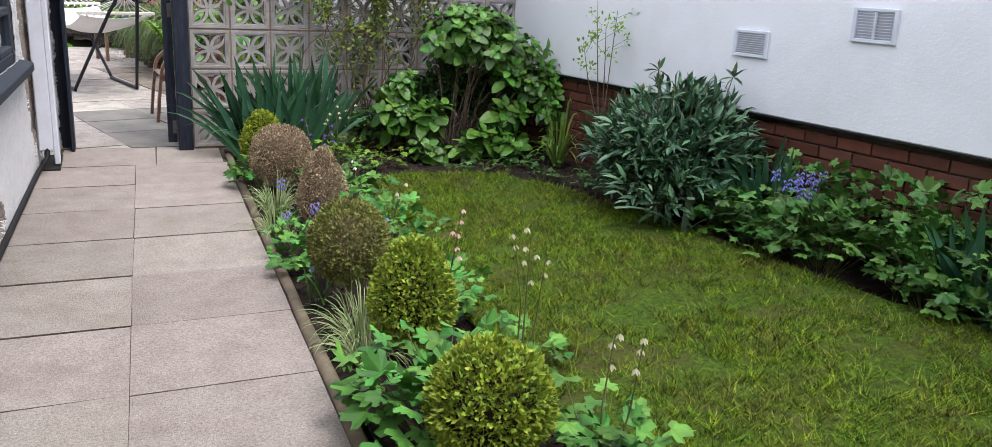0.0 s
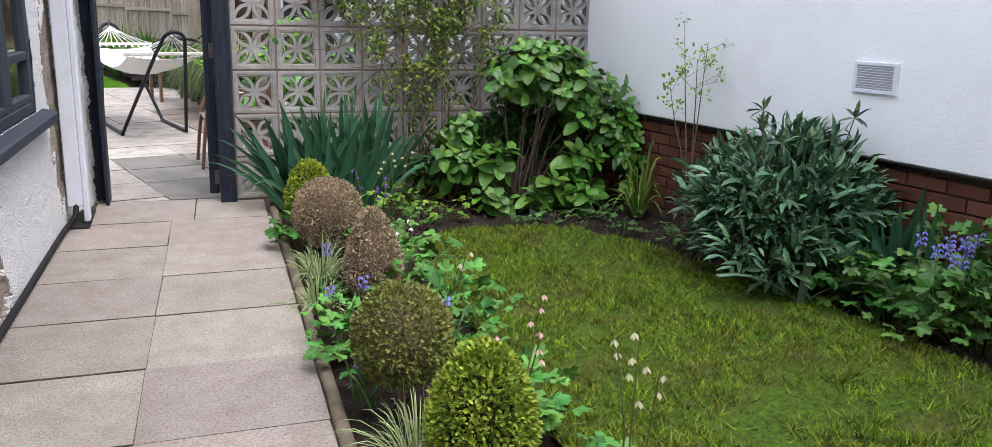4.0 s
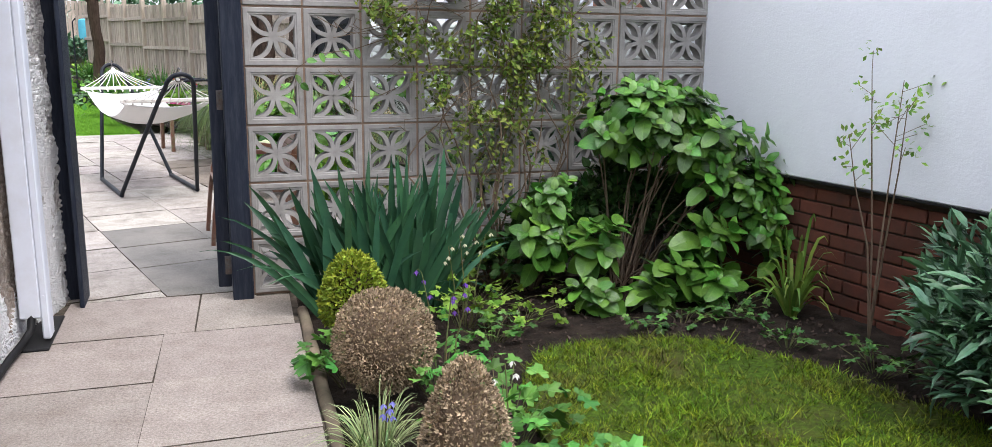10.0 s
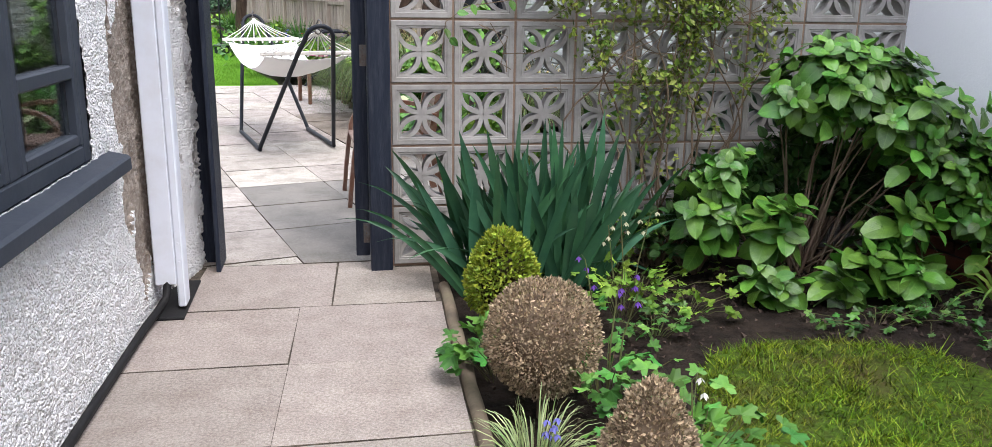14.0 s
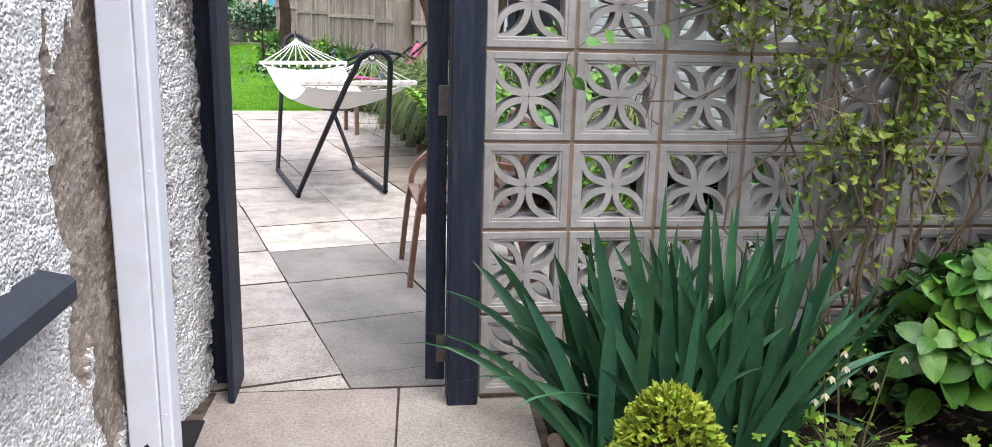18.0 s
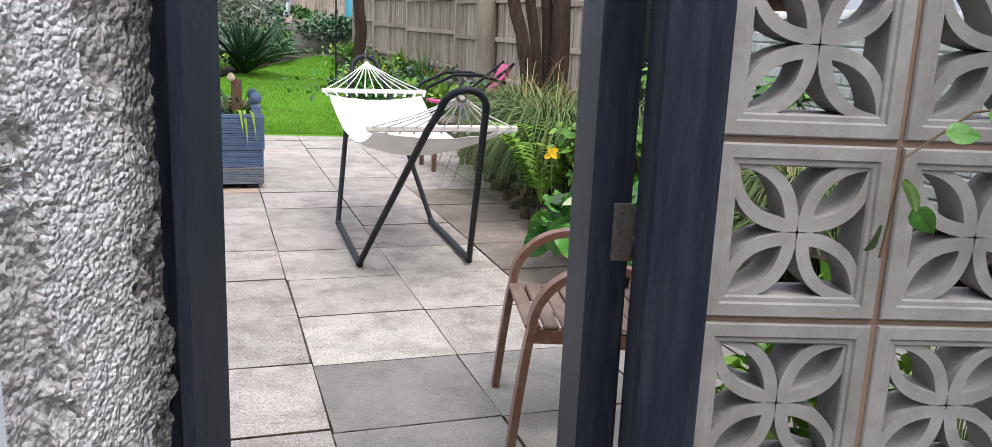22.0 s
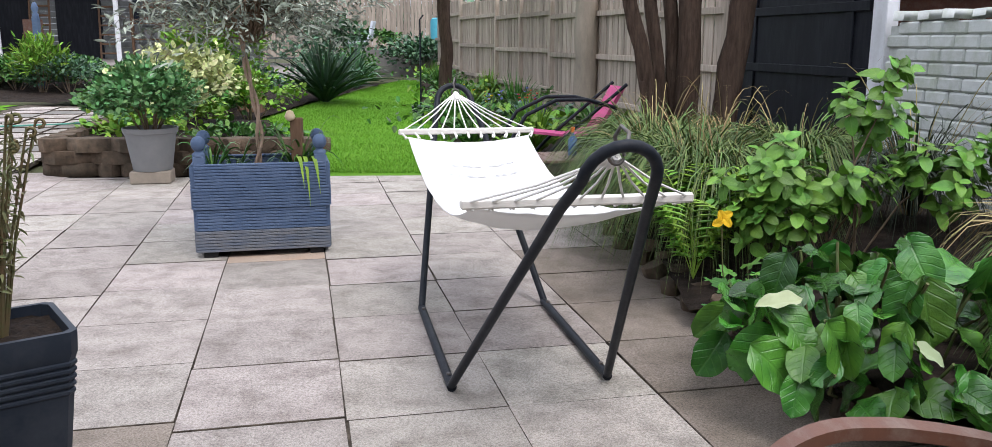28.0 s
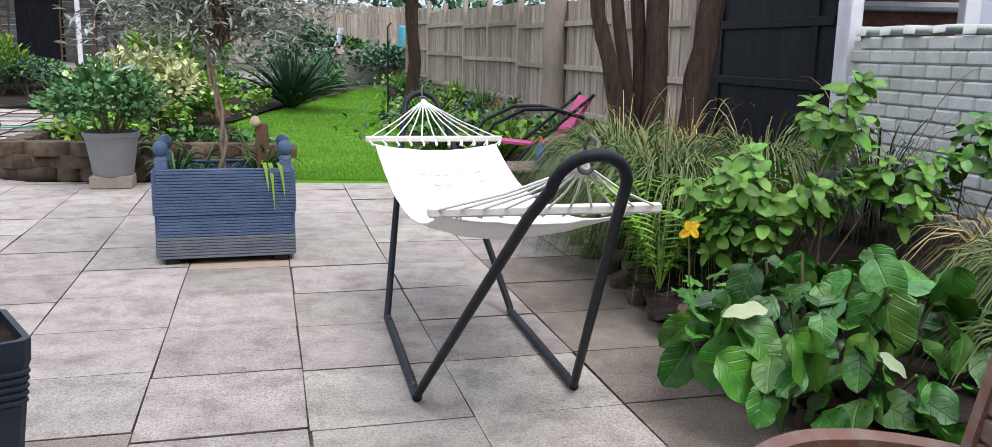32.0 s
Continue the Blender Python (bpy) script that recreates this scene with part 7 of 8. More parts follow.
# plants in the pots
t = thing("fern", "brown-stemmed fern fronds unrolling in the square pot", "fern", pose(-1.99, 2.33, 0.576) @ Matrix.Scale(1.05, 4))
g, lf = Geo(), []
for i in range(15):
    a = rnd.random() * 6.28
    h = rnd.uniform(0.35, 0.56)
    o = Vector((math.cos(a), math.sin(a), 0)) * rnd.uniform(0.03, 0.17)
    pts = [Vector((o.x * 0.15, o.y * 0.15, 0)), Vector((o.x * 0.5, o.y * 0.5, h * 0.5)), Vector((o.x, o.y, h))]
    curl = [Vector((o.x, o.y, h)) + Vector((math.cos(a) * (0.014 - 0.014 * math.cos(q)), math.sin(a) * (0.014 - 0.014 * math.cos(q)), 0.014 * math.sin(q))) * (1 - 0.08 * q) for q in (0.6, 1.3, 2.1, 3.0, 4.0, 5.0)]
    g.tube(pts + curl, [0.0045, 0.0035, 0.003] + [0.0045] * 6, 6)
    for k in range(34):
        s = 0.3 + 0.7 * k / 34
        p = pts[1].lerp(pts[2], (s - 0.5) * 2) if s > 0.5 else pts[0].lerp(pts[1], s * 2)
        lf.append(p[:])
part("branchwork", g, mat("fern_stem", (0.15, 0.09, 0.05), (0.1, 0.11, 0.045), 20, 0.8, 0.4, 100), t, smooth=60)
c = np.array(lf)
part("foliage", scatter("lance", c, jig(np.tile([0, 0, -0.2], (len(c), 1)), 0.8), jig(np.tile(UP, (len(c), 1)), 0.5), 0.034), leafmat("fern_leaflet", (0.13, 0.17, 0.07), (0.15, 0.12, 0.06)), t)
t = thing("hosta", "cream-edged green hosta leaves over the pot rim", "hosta", pose(-1.61, 1.13, 0.339) @ Matrix.Scale(1.03, 4))
cream_edge = leafmat("hosta_cream", (0.60, 0.64, 0.46), (0.5, 0.56, 0.36), rand=0.2, island=0)
big_leaves(t, cream_edge, "ovate", [(0.18, -0.06, 0.24), (0.02, 0.05, 0.04), (-0.05, 0.05, 0.04), (0.0, -0.05, 0.05)], [(0.9, 0.3, 0.33), (0.0, 0.7, 0.3), (-0.6, 0.6, 0.4), (-0.2, -0.8, 0.4)], [(0, -0.3, 1)] * 4, [0.30, 0.15, 0.16, 0.16], wide=0.42)
for e in ((0.18, -0.06, 0.24), (0.02, 0.05, 0.04), (-0.05, 0.05, 0.04), (0.0, -0.05, 0.05)):
    part("stalk", Geo().tube([(e[0] * 0.3, e[1] * 0.3, -0.01), (e[0] * 0.6, e[1] * 0.6, e[2] * 0.6), e], 0.005, 6), stem_mat, t)
big_leaves(t, bright_leaf, "ovate", [(0.195, -0.055, 0.252), (0.026, 0.056, 0.046)], [(0.9, 0.3, 0.33), (0.0, 0.7, 0.3)], [(0, -0.3, 1)] * 2, [0.255, 0.12], wide=0.3)
shrub("potted_shrub", "small green leafy plant in the metal bucket", (-1.964, 1.941, 0.224, 1.04), (0.11, 0.11, 0.09), bright_leaf, "ovate", 120, 0.042, 10, 5)
shrub("potted_shrub", "pale green leafy plant in the tall square pot", (-3.621, 4.227, 0.599, 1.11), (0.2, 0.2, 0.16), leaf_green, "ovate", 200, 0.07, 12, 6)
shrub("potted_shrub", "dense green leafy shrub in the round grey pot", (-4.275, 8.413, 0.445, 1.17), (0.4, 0.38, 0.3), leafmat("potted_shrub_leaf", (0.11, 0.235, 0.08), (0.07, 0.165, 0.055), 0.4), "ovate", 3000, 0.05, 34, 9)
shrub("leafy_shrub", "cream and yellow leaved shrub behind the round grey pot", (-5.03, 11.073, 0.305, 1.22), (0.62, 0.5, 0.38), leafmat("pale_cream_leaf", (0.66, 0.62, 0.36), (0.30, 0.40, 0.13), island=0.5), "ovate", 2600, 0.075, 34, 9)

# bed on the right: bergenia, fern, hydrangea, sedges
t = thing("bergenia", "large glossy round bergenia leaves spilling over the rocks", "bergenia", pose(0.671, 3.497, 0.079))
pos, way, nor, siz, g = [], [], [], [], Geo()
for i in range(170):
    a = rnd.uniform(0, 6.28)
    k = rnd.random() ** 0.45
    x, y = 0.66 * k * math.cos(a) + 0.05, 0.62 * k * math.sin(a) - 0.06
    top = 0.5 * (1 - 0.82 * k ** 2.4)
    z = top * (rnd.uniform(0.8, 1.05) if i % 3 else rnd.uniform(0.3, 0.8)) + 0.03
    o = Vector((x, y - 0.1, 0)).normalized()
    tilt = radians(rnd.gauss(2 + 30 * k, 30))
    w = (o + Vector((rnd.gauss(0, 0.9), rnd.gauss(0, 0.9), 0))).normalized()
    face = w * math.sin(tilt) + Vector((-0.06, -0.22, math.cos(tilt))) + Vector((rnd.gauss(0, 0.5), rnd.gauss(0, 0.5), 0))
    w = w * math.cos(tilt) - Vector((0, 0, math.sin(tilt)))
    s = rnd.choice((0.12, 0.15, 0.18, 0.21)) * rnd.uniform(0.9, 1.12)
    p = Vector((x, y, z)) - w * s * 0.5
    pos.append(p[:])
    way.append(w[:])
    nor.append(face[:])
    siz.append(s)
    if i % 2:
        g.tube([(x * 0.3, y * 0.3, -0.04), (x * 0.7, y * 0.7, z * 0.5), p], 0.006, 5)
big_leaves(t, berg_mat, "round", pos, way, nor, siz, wide=1.05)
tagged(part("branchwork", g, stem_mat, t), kind="stuff")
pale = leafmat("pale_underside_leaf", (0.35, 0.42, 0.25), (0.3, 0.36, 0.2), rand=0.1, island=0)
big_leaves(t, pale, "round", [(0.36, -0.55, 0.16), (-0.32, -0.3, 0.38), (0.0, -0.45, 0.28)], [(0.5, -0.2, -0.5), (-0.8, -0.1, 0.15), (0.7, -0.3, -0.1)], [(-0.5, -0.5, 0.7), (0, -0.4, 1), (0, -0.5, 1)], [0.16, 0.15, 0.12], "pale_leaf", 0.7)
poppy = thing("welsh_poppy", "yellow poppy flower among the leaves", "poppy", pose(0.192, 3.804, 0.1))
part("stalk", Geo().tube([(0.1, 0.1, 0), (0.02, 0.02, 0.3), (0, 0, 0.53)], 0.003, 5), stem_mat, poppy)
for k, (dx, dz, a) in enumerate(((0.0, 0.02, 20), (0.015, -0.02, 200), (-0.02, -0.01, 120), (0.02, 0.03, -40))):
    v, f = TEMPLATES["round"]
    part("petal", scatter("round", [(0.0, -0.01 * k, 0.53 + dz * 0.3)], [(math.cos(radians(a)) * 0.7, -0.35, math.sin(radians(a)) + 0.1)], [(0, -1, 0.4)], 0.047), yellow_petal, poppy)


def fern_clump(label, at, n, L, material):
    t = thing("fern", label, "fern", stand(*at))
    for i in range(n):
        a = rnd.uniform(2.2, 5.6) if n < 14 else rnd.random() * 6.28
        d = Vector((math.cos(a), math.sin(a), 0))
        l = L * rnd.uniform(0.7, 1.05)
        g = Geo()
        spine = [d * (l * 0.6 * s) + Vector((0, 0, l * (1.7 * s - 0.85 * s * s))) for s in np.linspace(0, 1, 15)]
        g.tube(spine, 0.0025, 4)
        side = Vector((-d.y, d.x, 0))
        ps, ws, ns, ss = [], [], [], []
        for k in range(2, 15):
            w = 0.3 * l * math.sin(math.pi * min(1, (k / 15) ** 0.7 * 0.98)) + 0.015
            tang = (spine[k] - spine[k - 1]).normalized()
            for s in (-1, 1):
                ps.append(spine[k][:])
                ws.append((side * s + tang * 0.35)[:])
                ns.append((0, 0, 1))
                ss.append(w)
        scatter("lance", ps, ws, ns, ss, g)
        part("frond", g, material, t)


fern_clump("bright green fern by the sedge", (0.234, 4.588, 0.152), 18, 0.62, bright_leaf)


def sedge(label, at, n, L, material, lean=0.9):
    t = tuft("sedge", label, at, int(n * 2.4), L * 1.25, 0.0105, lean, material, 1.25, "sedge", 1.3, 0.45)
    m = max(6, n // 14)
    a = rng.random(m) * 2 * math.pi
    foot = np.stack([np.cos(a) * 0.05, np.sin(a) * 0.05, np.zeros(m)], 1)
    tip = foot + np.stack([np.cos(a) * L * 0.55, np.sin(a) * L * 0.55, L * (0.35 + 0.6 * rng.random(m))], 1)
    tagged(part("seed_stalk", blades(foot, tip, 0.007, 0.7, 7), straw_mat, t, "dry straw-coloured seed stalks"), kind="stuff")
    return t


sedge("arching green sedge clump over the rocks", (0.396, 5.474, 0.254, 1.02), 420, 0.85, carex_mat)
sedge("green sedge clump drooping over the rocks", (0.49, 5.192, 0.253), 380, 0.72, carex_mat)
sedge("long green sedge blades hanging to the paving", (0.226, 6.043, 0.226, 1.03), 380, 0.85, carex_mat)
sedge("arching green sedge clump by the tree", (0.265, 6.586, 0.258, 1.03), 380, 0.85, carex_mat)
sedge("pale dry sedge clump below the tree", (0.758, 6.387, 0.407, 1.02), 260, 0.75, straw_mat, 0.6)
sedge("arching sedge clump before the black boards", (1.034, 5.695, 0.401), 300, 0.7, carex_mat)
sedge("dry straw sedge at the edge of the bed", (1.601, 3.506, 0.289, 0.96), 300, 0.58, carex_mat)
sedge("dry straw-coloured grass at the edge of the bed", (1.669, 3.951, 0.29, 0.97), 70, 0.6, straw_mat)
sedge("dark blackish grass by the painted wall", (1.559, 5.193, 0.393, 0.98), 240, 0.95, blackgrass_mat, 0.55)
sedge("green grass tuft beside the bergenia", (1.346, 3.181, 0.193, 0.97), 200, 0.42, carex_mat)
hydrangea("hydrangea_bush", "fresh green hydrangea shrub behind the bergenia", (0.915, 4.679, 0.249),
          [((-0.2, -0.2, 0.46), (0.45, 0.22, 0.2), 38, 0.9), ((0.2, 0.0, 0.78), (0.22, 0.18, 0.16), 18, 0.95), ((0.3, 0.02, 1.0), (0.1, 0.1, 0.07), 4, 0.95), ((0.5, -0.1, 0.5), (0.28, 0.2, 0.22), 24, 0.85), ((-0.35, -0.3, 0.3), (0.3, 0.15, 0.17), 20, 0.8)], 0.118, 7, leafmat("fresh_hydrangea_leaf", (0.13, 0.28, 0.035), (0.085, 0.2, 0.028), 0.42, rand=0.4, island=0, hue=0.015, spec=0.3, rib=(0.26, 0.42, 0.1)))
hydrangea("hydrangea_bush", "tall fresh hydrangea shoots by the painted wall", (1.846, 4.689, 0.243, 0.97), [((0.0, -0.1, 0.72), (0.3, 0.15, 0.14), 12, 1.0)], 0.12, 8)
lobed_plant("green lobed leaves at the foot of the rocks", (0.349, 3.84, 0.15), (0.2, 0.35, 0.2), 60, 0.07, fresh_leaf, "cranesbill", group=G2)

# plants seen through the screen, behind it
sedge("tall green grass behind the screen wall", (1.011, 0.804, 0, 0.95), 300, 0.8, carex_mat, 0.5)
shrub("leafy_shrub", "green leafy shrub behind the screen wall", (1.679, 0.788, 0, 0.93), (0.5, 0.35, 0.48), leaf_green, "ovate", 900, 0.08, 22, 8)
shrub("leafy_shrub", "fresh green shrub behind the screen wall", (0.647, 0.909, 0, 0.96), (0.3, 0.25, 0.35), bright_leaf, "ovate", 420, 0.07, 14, 6)

# shrub added so that the lower holes of the screen look dark
shrub("leafy_shrub", "added dense dark green shrub that darkens the holes of the screen wall", (2.2, 0.42, 0), (0.85, 0.22, 0.5), dark_leaf, "ovate", 2600, 0.08, 40, 9)

# pink lounger, small table and curved rails behind the hammock
pink = mat("faded_pink_fabric", (0.62, 0.12, 0.27), (0.52, 0.09, 0.22), 5, 0.8, 0.2, 200)
lounge = thing("garden_lounger", "pink fabric reclining garden chair", "garden chair", pose(-0.12, 9.3, 0.0, 0, 0, 12) @ Matrix.Scale(1.25, 4))
part("seat", Geo().strip([(-0.45, 0, 0.36), (-0.1, 0, 0.32), (0.1, 0, 0.36)], 0.32, 0.02), pink, lounge)
part("backrest_cloth", Geo().add([(0.1, -0.16, 0.37), (0.1, 0.16, 0.37), (0.3, 0.16, 0.72), (0.3, -0.16, 0.72), (0.13, -0.16, 0.36), (0.13, 0.16, 0.36), (0.33, 0.16, 0.71), (0.33, -0.16, 0.71)],
     [(0, 1, 2, 3), (7, 6, 5, 4), (0, 3, 7, 4), (1, 5, 6, 2), (3, 2, 6, 7), (0, 4, 5, 1)]), pink, lounge)
for s in (-1, 1):
    part("frame_rail", Geo().tube([(-0.5, s * 0.19, 0.0), (-0.2, s * 0.19, 0.3), (0.33, s * 0.19, 0.74)], 0.014, 8), steel_black, lounge, smooth=60)
    part("frame_rail", Geo().tube([(0.45, s * 0.19, 0.0), (0.0, s * 0.19, 0.38)], 0.014, 8), steel_black, lounge, smooth=60)
    part("arm", Geo().tube([Vector((-0.62, s * 0.2, 0.3)), Vector((-0.5, s * 0.2, 0.5)), Vector((-0.25, s * 0.2, 0.62)), Vector((0.0, s * 0.2, 0.62)), Vector((0.25, s * 0.2, 0.55))], 0.016, 8), steel_black, lounge, smooth=60)
table = thing("side_table", "small brown wooden slatted garden table", "table", pose(-0.42, 6.992, 0, 0, 0, 18) @ Matrix.Scale(1.05, 4))
for i in range(6):
    part("top_slat", Geo().box((-0.2 + 0.08 * i, 0, 0.44), (0.07, 0.5, 0.02), 0.004), grey_wood, table)
for sx in (-1, 1):
    part("rail", Geo().box((sx * 0.2, 0, 0.405), (0.03, 0.44, 0.05), 0.004), brown_wood, table)
    for sy in (-1, 1):
        part("leg", Geo().box((sx * 0.2, sy * 0.2, 0.215), (0.04, 0.04, 0.43), 0.004), brown_wood, table)
bottle = thing("bottle", "small blue and orange bottle standing on the table", "bottle", pose(-0.294, 7.047, 0.473) @ Matrix.Scale(1.05, 4))
part("body", Geo().lathe([(0.03, 0), (0.032, 0.01), (0.032, 0.12), (0.014, 0.15), (0.013, 0.17)], 12), mat("blue_plastic", (0.05, 0.12, 0.4), (0.04, 0.1, 0.35)), bottle, smooth=40)
part("cap", Geo().lathe([(0.016, 0.17), (0.016, 0.205), (0.01, 0.21)], 12), mat("orange_plastic", (0.7, 0.2, 0.05), (0.6, 0.15, 0.04)), bottle, "orange cap", smooth=40)
pole = thing("lantern_pole", "thin black garden pole in a black pot", "pole", pose(-2.665, 16.058, 0) @ Matrix.Scale(1.21, 4))
part("pole", Geo().tube([(0, 0, 0.1), (0, 0, 1.42), (0.05, 0, 1.48)], 0.012, 8), steel_black, pole, smooth=60)
part("pot", Geo().lathe([(0.12, 0), (0.14, 0.14), (0.15, 0.15), (0.13, 0.16)], 16), pot_mat, pole, smooth=40)

# shrubs and perennials along the beds
G3 = "shrubs along the garden beds"
for nm, lab, x, y, r, m, kind, n, size in (
        ("phormium", "", -4.963, 18.335, None, None, None, 0, 0),
        ("leafy_shrub", "bright yellow-green rounded shrub by the lawn", -6.288, 16.094, (0.75, 0.6, 0.75), bright_leaf, "ovate", 1500, 0.1),
        ("leafy_shrub", "dark green rounded shrub by the lawn", -5.805, 13.966, (0.5, 0.5, 0.3), leaf_green, "ovate", 800, 0.08),
        ("leafy_shrub", "cream-flecked variegated shrub in the bed", -6.801, 14.223, (0.6, 0.5, 0.3), leafmat("cream_leaf", (0.5, 0.52, 0.28), (0.3, 0.38, 0.16), island=0.4), "ovate", 900, 0.085),
        ("leafy_shrub", "green shrub behind the raised stone bed", -6.932, 13.349, (0.5, 0.5, 0.24), leaf_green, "ovate", 800, 0.09),
        ("leafy_shrub", "yellow-green leafy shrub in the bed", -7.534, 16.228, (0.45, 0.45, 0.28), bright_leaf, "ovate", 800, 0.09),
        ("leafy_shrub", "low green hummock on the raised bed", -5.06, 10.012, (0.55, 0.5, 0.2), bright_leaf, "ovate", 700, 0.075),
        ("leafy_shrub", "low spreading green plant on the raised bed", -3.881, 9.857, (0.5, 0.45, 0.17), leaf_green, "ovate", 500, 0.075),
        ("leafy_shrub", "dark green shrub at the end of the lawn", -4.327, 28.579, (1.0, 0.8, 0.5), dark_leaf, "ovate", 1200, 0.12),
        ("leafy_shrub", "dense dark shrub beyond the lawn", -6.472, 25.094, (1.0, 1.0, 0.75), dark_leaf, "ovate", 1300, 0.13),
        ("leafy_shrub", "green shrub beside the far walk", -10.877, 19.375, (0.9, 0.8, 0.26), leaf_green, "ovate", 1000, 0.11),
        ("leafy_shrub", "low green shrub by the slab walk", -12.008, 18.133, (0.8, 0.6, 0.24), leaf_green, "ovate", 900, 0.1),
        ("leafy_shrub", "feathery bright green shrub by the slab walk", -10.517, 17.498, (0.4, 0.35, 0.5), bright_leaf, "lance", 900, 0.13),
        ("leafy_shrub", "rounded green shrub by the yard", -8.5, 20.484, (0.9, 0.9, 0.28), leaf_green, "ovate", 900, 0.1)):
    if nm == "phormium":
        tuft("phormium", "grey-green spiky phormium clump by the lawn", (x, y, 0.05 + rise(x, y), 1.22), 170, 1.35, 0.065, 1.0, leafmat("phormium_leaf", (0.045, 0.085, 0.042), (0.025, 0.055, 0.03), island=0.35), 0.75, "phormium", 0.25)
        tuft("phormium", "dark green strap-leaved clump by the lawn", (-5.122, 22.085, 0.16, 1.25), 150, 0.95, 0.05, 1.0, dark_leaf, 0.8, "phormium", 0.5)
        continue
    shrub(nm, lab, (x, y, 0.03 + rise(x, y), 1.22), r, m, kind, n, size, 24, 7, group=G3)
for i, (x, y, h, m, lab) in enumerate(((-5.937, 12.967, 0.3, leaf_green, "green leafy plants behind the raised bed"), (-5.687, 12.074, 0.3, bright_leaf, "yellow-green plants spilling from the raised bed"), (-6.668, 15.347, 0.35, leaf_green, "dense green plants in the bed"),
                                   (-6.158, 16.843, 0.35, dark_leaf, "dark green plants in the bed"), (-5.12, 13.962, 0.4, bright_leaf, "bright leafy shrub at the lawn edge"), (-7.528, 17.103, 0.3, leaf_green, "low green plants by the walk"),
                                   (-8.769, 17.861, 0.25, leaf_green, "low green plants beyond the walk"), (-10.017, 17.62, 0.32, dark_leaf, "dark green plants beyond the walk"), (-11.262, 17.878, 0.3, leaf_green, "green plants beyond the side lawn"), (-12.758, 17.888, 0.35, leaf_green, "bushy green plants beyond the side lawn"),
                                   (-5.631, 20.714, 0.4, dark_leaf, "dark strappy plants by the lawn"), (-5.364, 23.087, 0.4, leaf_green, "green plants by the far lawn"))):
    shrub("leafy_shrub", lab, (x, y, 0.03 + rise(x, y), 1.22), (0.6, 0.55, h), m, "ovate", 1000, 0.075, 22, 5, group=G3)
for i, (x, y, s, m, lab) in enumerate(((-1.31, 10.451, 0.5, leaf_green, "green border perennials by the lawn"), (-0.588, 10.131, 0.5, bright_leaf, "bright green border perennials"), (-1.66, 12.452, 0.5, leaf_green, "green leafy border perennials"),
                                       (-0.686, 12.135, 0.55, dark_leaf, "bluish green border perennials"), (-1.848, 14.633, 0.5, bright_leaf, "low bright green border plants"), (-0.902, 14.537, 0.6, leaf_green, "tall green border plants"),
                                       (-2.246, 18.449, 0.6, leaf_green, "green border plants by the fence"), (-1.622, 19.604, 0.6, bright_leaf, "bright border plants by the fence"), (-3.003, 22.071, 0.6, leaf_green, "leafy border plants near the end"),
                                       (-3.482, 24.824, 0.6, bright_leaf, "yellow-green plants at the lawn end"), (0.171, 10.76, 0.5, leaf_green, "green plants under the fence"))):
    t = tuft("border_perennial", lab, (x, y, 0.1 + rise(x, y), 1.12), 230, 0.55 + 0.1 * (i % 3), 0.022, 0.9, m, 0.6, "border plant", 0.3)
    c = np.stack([rng.normal(size=120) * 0.35, rng.normal(size=120) * 0.35, 0.1 + 0.3 * rng.random(120)], 1)
    part("foliage", scatter("ovate", c, jig(np.tile([0, -0.3, 0.3], (120, 1)), 0.8), jig(np.tile(UP, (120, 1)), 0.4), 0.1), m, t)
for x, y, m, lab in ((-1.137, 13.312, blue_petal, "blue flowers in the border"), (-0.677, 13.666, red_petal, "red flowers in the border"), (-0.24, 12.49, purple_petal, "purple flowers in the border"), (-1.606, 14.006, yellow_petal, "yellow flowers at the lawn edge")):
    t = thing("border_flowers", lab, "flowers", pose(x, y, 0.1) @ Matrix.Scale(1.12, 4))
    for k in range(6):
        flower_stalk(t, (rnd.gauss(0, 0.1), rnd.gauss(0, 0.1), 0), (rnd.gauss(0, 0.25), rnd.gauss(0, 0.2), rnd.uniform(0.3, 0.5)), 3, m, 0.032, False)
bench_mat = mat("grey_board", (0.25, 0.24, 0.22), (0.18, 0.17, 0.16), 5)
trough = part("raised_trough", Geo().box((-5.2, 29.6, 0.6), (4.5, 0.75, 0.9), 0.02), bench_mat)
tagged(trough, "grey boarded raised trough before the back fence", "raised bed")
shrub("leafy_shrub", "green trailing plants on the raised trough", (-5.94, 29.59, 1.074, 1.25), (0.8, 0.35, 0.25), leaf_green, "ovate", 700, 0.11, 18, 5, group=G3)
seat = thing("white_lounger", "white plastic garden lounger by the trough", "lounger", pose(-6.201, 27.967, 0.247) @ Matrix.Scale(1.25, 4))
part("seat", Geo().strip([(-0.5, 0, 0.85), (0.15, 0, 0.82), (0.32, 0, 0.95), (0.42, 0, 1.35)], 0.4, 0.06), white_plastic, seat)
part("base", Geo().box((-0.1, 0, 0.4), (0.5, 0.4, 0.8), 0.02), bench_mat, seat)
bin_ = part("water_butt", Geo().lathe([(0.2, 0), (0.22, 0.3), (0.22, 0.9), (0.2, 1.0), (0.1, 1.04)], 16, (-3.88, 29.7, 1.05)), mat("turquoise_plastic", (0.1, 0.4, 0.5), (0.08, 0.33, 0.42)), smooth=40)
tagged(bin_, "turquoise plastic tub on the raised trough", "tub")

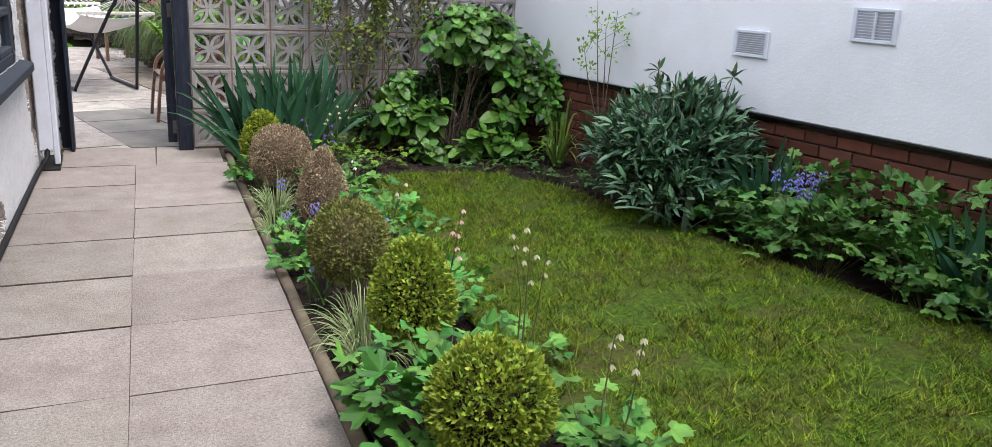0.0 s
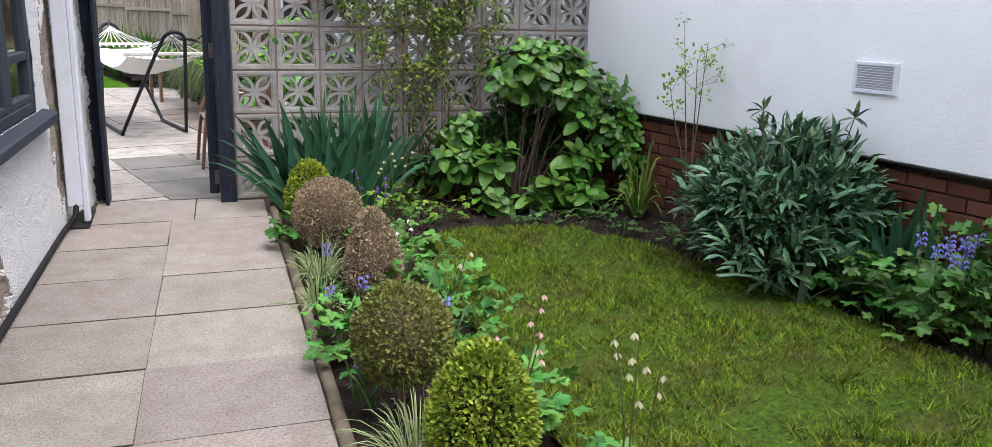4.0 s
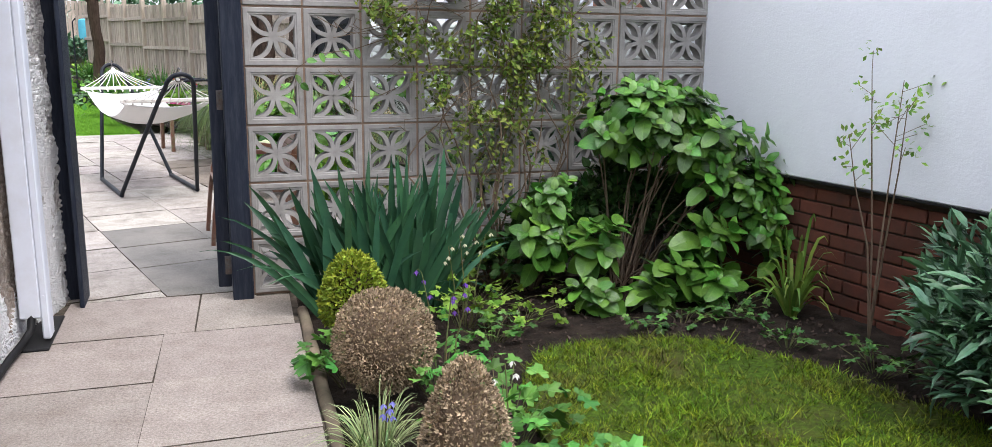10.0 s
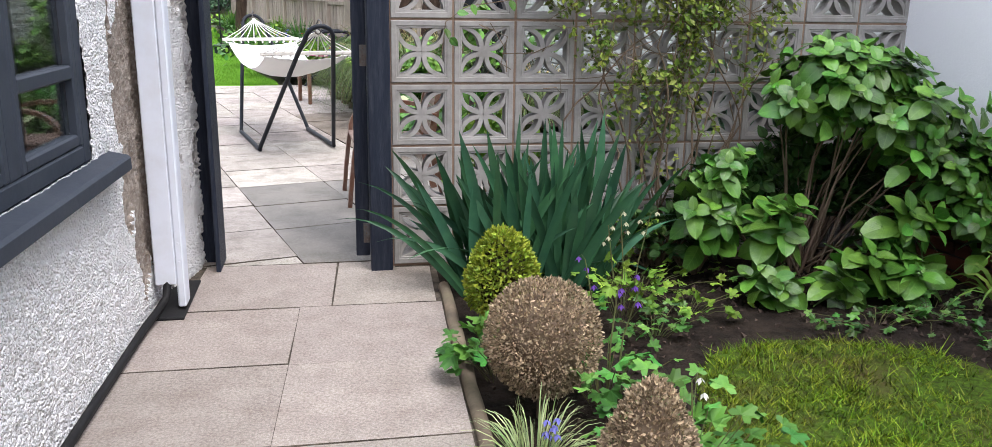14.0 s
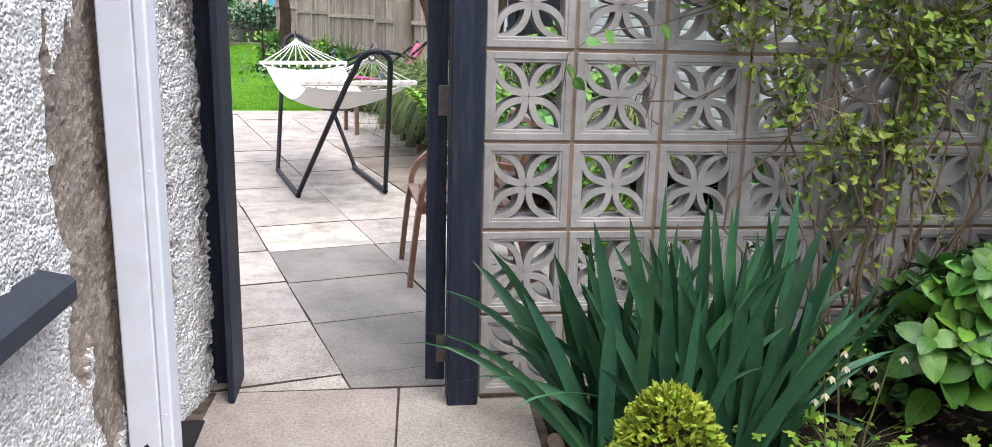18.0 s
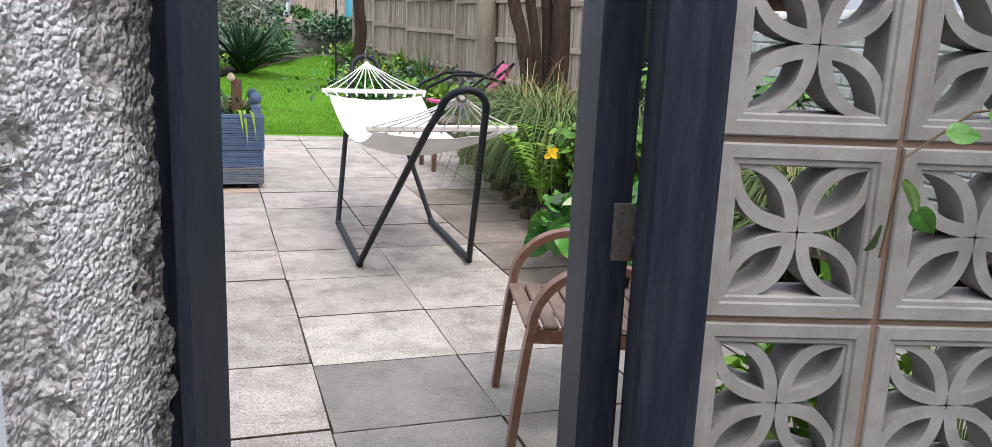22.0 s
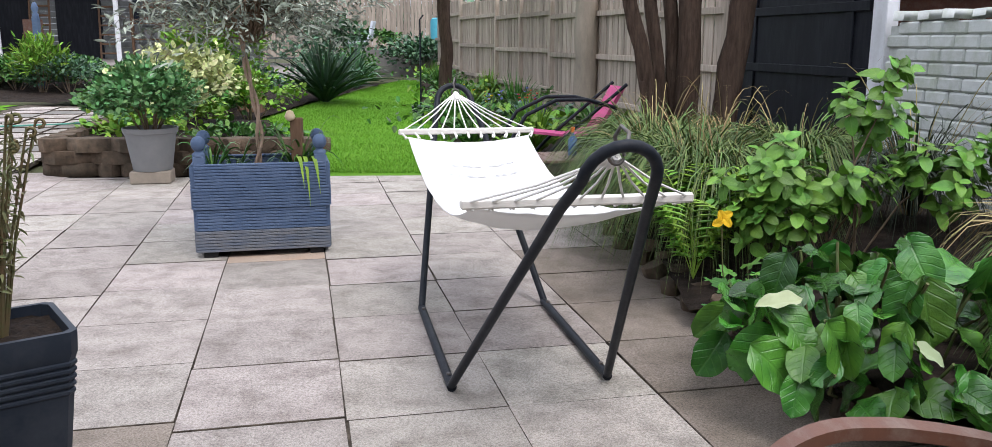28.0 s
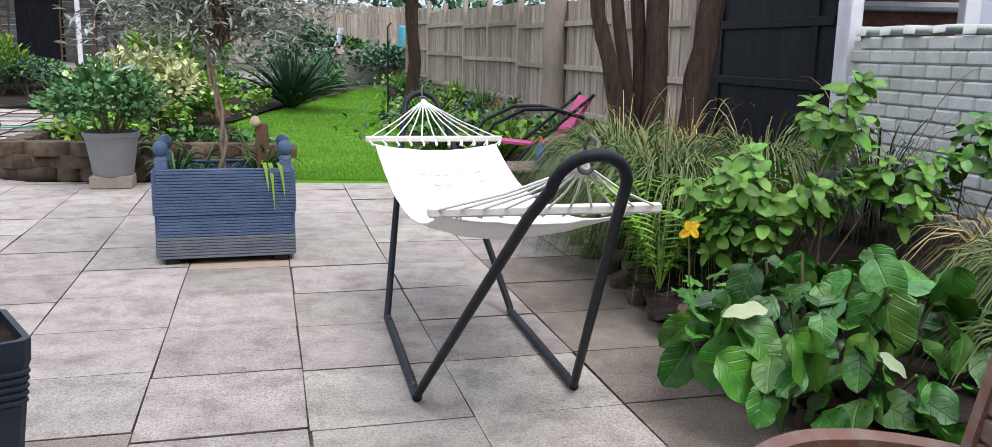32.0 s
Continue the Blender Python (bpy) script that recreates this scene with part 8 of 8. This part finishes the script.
# far white outbuilding with things before it
# base grey carries the shade on the white boards; the stain is weathering
dull_boards = mat("weathered_shaded_boards", (0.27, 0.28, 0.27), (0.2, 0.21, 0.205), 3, 0.85, 0.4, 40, stain=(0.12, 0.12, 0.11), sscale=1.5, samount=0.6)
far = thing("white_outbuilding", "pale weatherboarded outbuilding across the yard", "outbuilding", pose(-14.019, 32.894, 0.6, 0, 0, 20) @ Matrix.Scale(1.25, 4))
for i in range(18):
    part("board", Geo().box((-2.0, 0.01 * (i % 2), 0.1 + 0.17 * i), (12.0, 0.06, 0.165), 0.006), dull_boards, far)
# flat black panels stand in for the shade inside the open front
part("door", Geo().box((-5.6, -0.06, 1.1), (3.4, 0.08, 2.2), 0.01), panel_mat, far, "wide black panel standing in for the shaded inside of the shed")
part("door", Geo().box((-2.6, -0.06, 1.1), (1.2, 0.08, 2.2), 0.01), panel_mat, far, "narrow black panel standing in for a shaded opening")
part("roof", Geo().box((-2, -0.3, 3.2), (12.4, 4.4, 0.12), 0.02), panel_mat, far)
for x in (-7.2, -4.3, -1.4):
    part("post", Geo().box((x, -2.2, 1.5), (0.12, 0.12, 3.2), 0.01), white_frame, far, "white timber roof post")
for x, lab in ((-6.4, "dark timber shelving with tools under the roof"), (-0.6, "dark shelving rack with pots under the roof"), (0.9, "dark stacked timber under the roof")):
    rack = thing("shelving", lab, "shelving", pose(-14.02, 32.89, 0.6, 0, 0, 20) @ Matrix.Scale(1.25, 4) @ pose(x, -0.55, 0))
    for sx in (-1, 1):
        for sy in (-1, 1):
            part("upright", Geo().box((sx * 0.55, sy * 0.2, 0.8), (0.06, 0.06, 1.6), 0.006), stake_wood, rack)
    for z in (0.15, 0.6, 1.05, 1.5):
        part("shelf", Geo().box((0, 0, z), (1.2, 0.46, 0.04), 0.004), stake_wood, rack)
        for k in range(4):
            h = rnd.uniform(0.15, 0.34)
            part("pot", Geo().lathe([(0.07, 0), (0.1, h), (0.08, h), (0.06, h * 0.6)], 10, (-0.42 + 0.27 * k, rnd.uniform(-0.06, 0.06), z + 0.02)), rnd.choice((pot_mat, stone_pot_mat, brown_wood)), rack)
for x, lab in ((-3.6, "dark wooden ladder leaning on the outbuilding"), (-1.8, "dark timber rack against the outbuilding")):
    m = pose(-14.019, 32.894, 0.6, 0, 0, 20) @ Matrix.Scale(1.25, 4) @ pose(x, -0.5, 0, -12, 0, 0)
    lad = thing("ladder", lab, "ladder", m)
    for s in (-1, 1):
        part("rail", Geo().box((s * 0.25, 0, 1.0), (0.05, 0.06, 2.0), 0.006), stake_wood, lad)
    for k in range(7):
        part("rung", Geo().box((0, 0, 0.2 + 0.27 * k), (0.46, 0.04, 0.05), 0.005), stake_wood, lad)
for x, y in ((-19.4, 29.68), (-17.9, 30.17)):
    c = thing("wooden_chair", "brown wooden chair standing in the yard", "chair", pose(x, y, rise(x, y), 0, 0, 30) @ Matrix.Scale(1.25, 4), group="chairs in the yard")
    part("seat", Geo().box((0, 0, 0.45), (0.5, 0.5, 0.05), 0.01), brown_wood, c)
    part("backrest", Geo().box((0, 0.24, 0.8), (0.5, 0.04, 0.5), 0.02), brown_wood, c)
    for sx in (-1, 1):
        for sy in (-1, 1):
            part("leg", Geo().box((sx * 0.22, sy * 0.22, 0.22), (0.045, 0.045, 0.44), 0.005), brown_wood, c)
        part("arm", Geo().box((sx * 0.25, 0, 0.66), (0.05, 0.5, 0.03), 0.006), brown_wood, c)
post = thing("blue_post", "blue painted turned post by the slab walk", "post", pose(-11.009, 18.376, 0.281) @ Matrix.Scale(1.25, 4))
part("post", Geo().box((0, 0, 0.6), (0.1, 0.1, 1.2), 0.01), blue_mat, post)
part("finial", Geo().lathe([(0.05, 1.2), (0.055, 1.25), (0.03, 1.28), (0.06, 1.36), (0.03, 1.44), (0, 1.46)], 14), blue_mat, post, smooth=60)
stump = thing("tree_stump", "weathered sawn tree stump in the bed", "stump", pose(-5.68, 15.703, 0.05) @ Matrix.Scale(1.25, 4))
part("stump", Geo().tube([(0, 0, 0), (0.02, 0, 0.25), (0, 0, 0.5)], [0.2, 0.17, 0.16], 12), stake_wood, stump, smooth=50)
hedge = shrub("tall_hedge", "dark green trees beyond the back fence", (-3.388, 37.571, -0.1, 1.25), (7.0, 1.5, 1.5), dark_leaf, "ovate", 2600, 0.3, 60, 8)
hedge = shrub("tall_hedge", "dark green trees beyond the side fence", (4.923, 21.382, 0, 1.07), (1.5, 7.0, 1.4), dark_leaf, "ovate", 2000, 0.3, 50, 8)
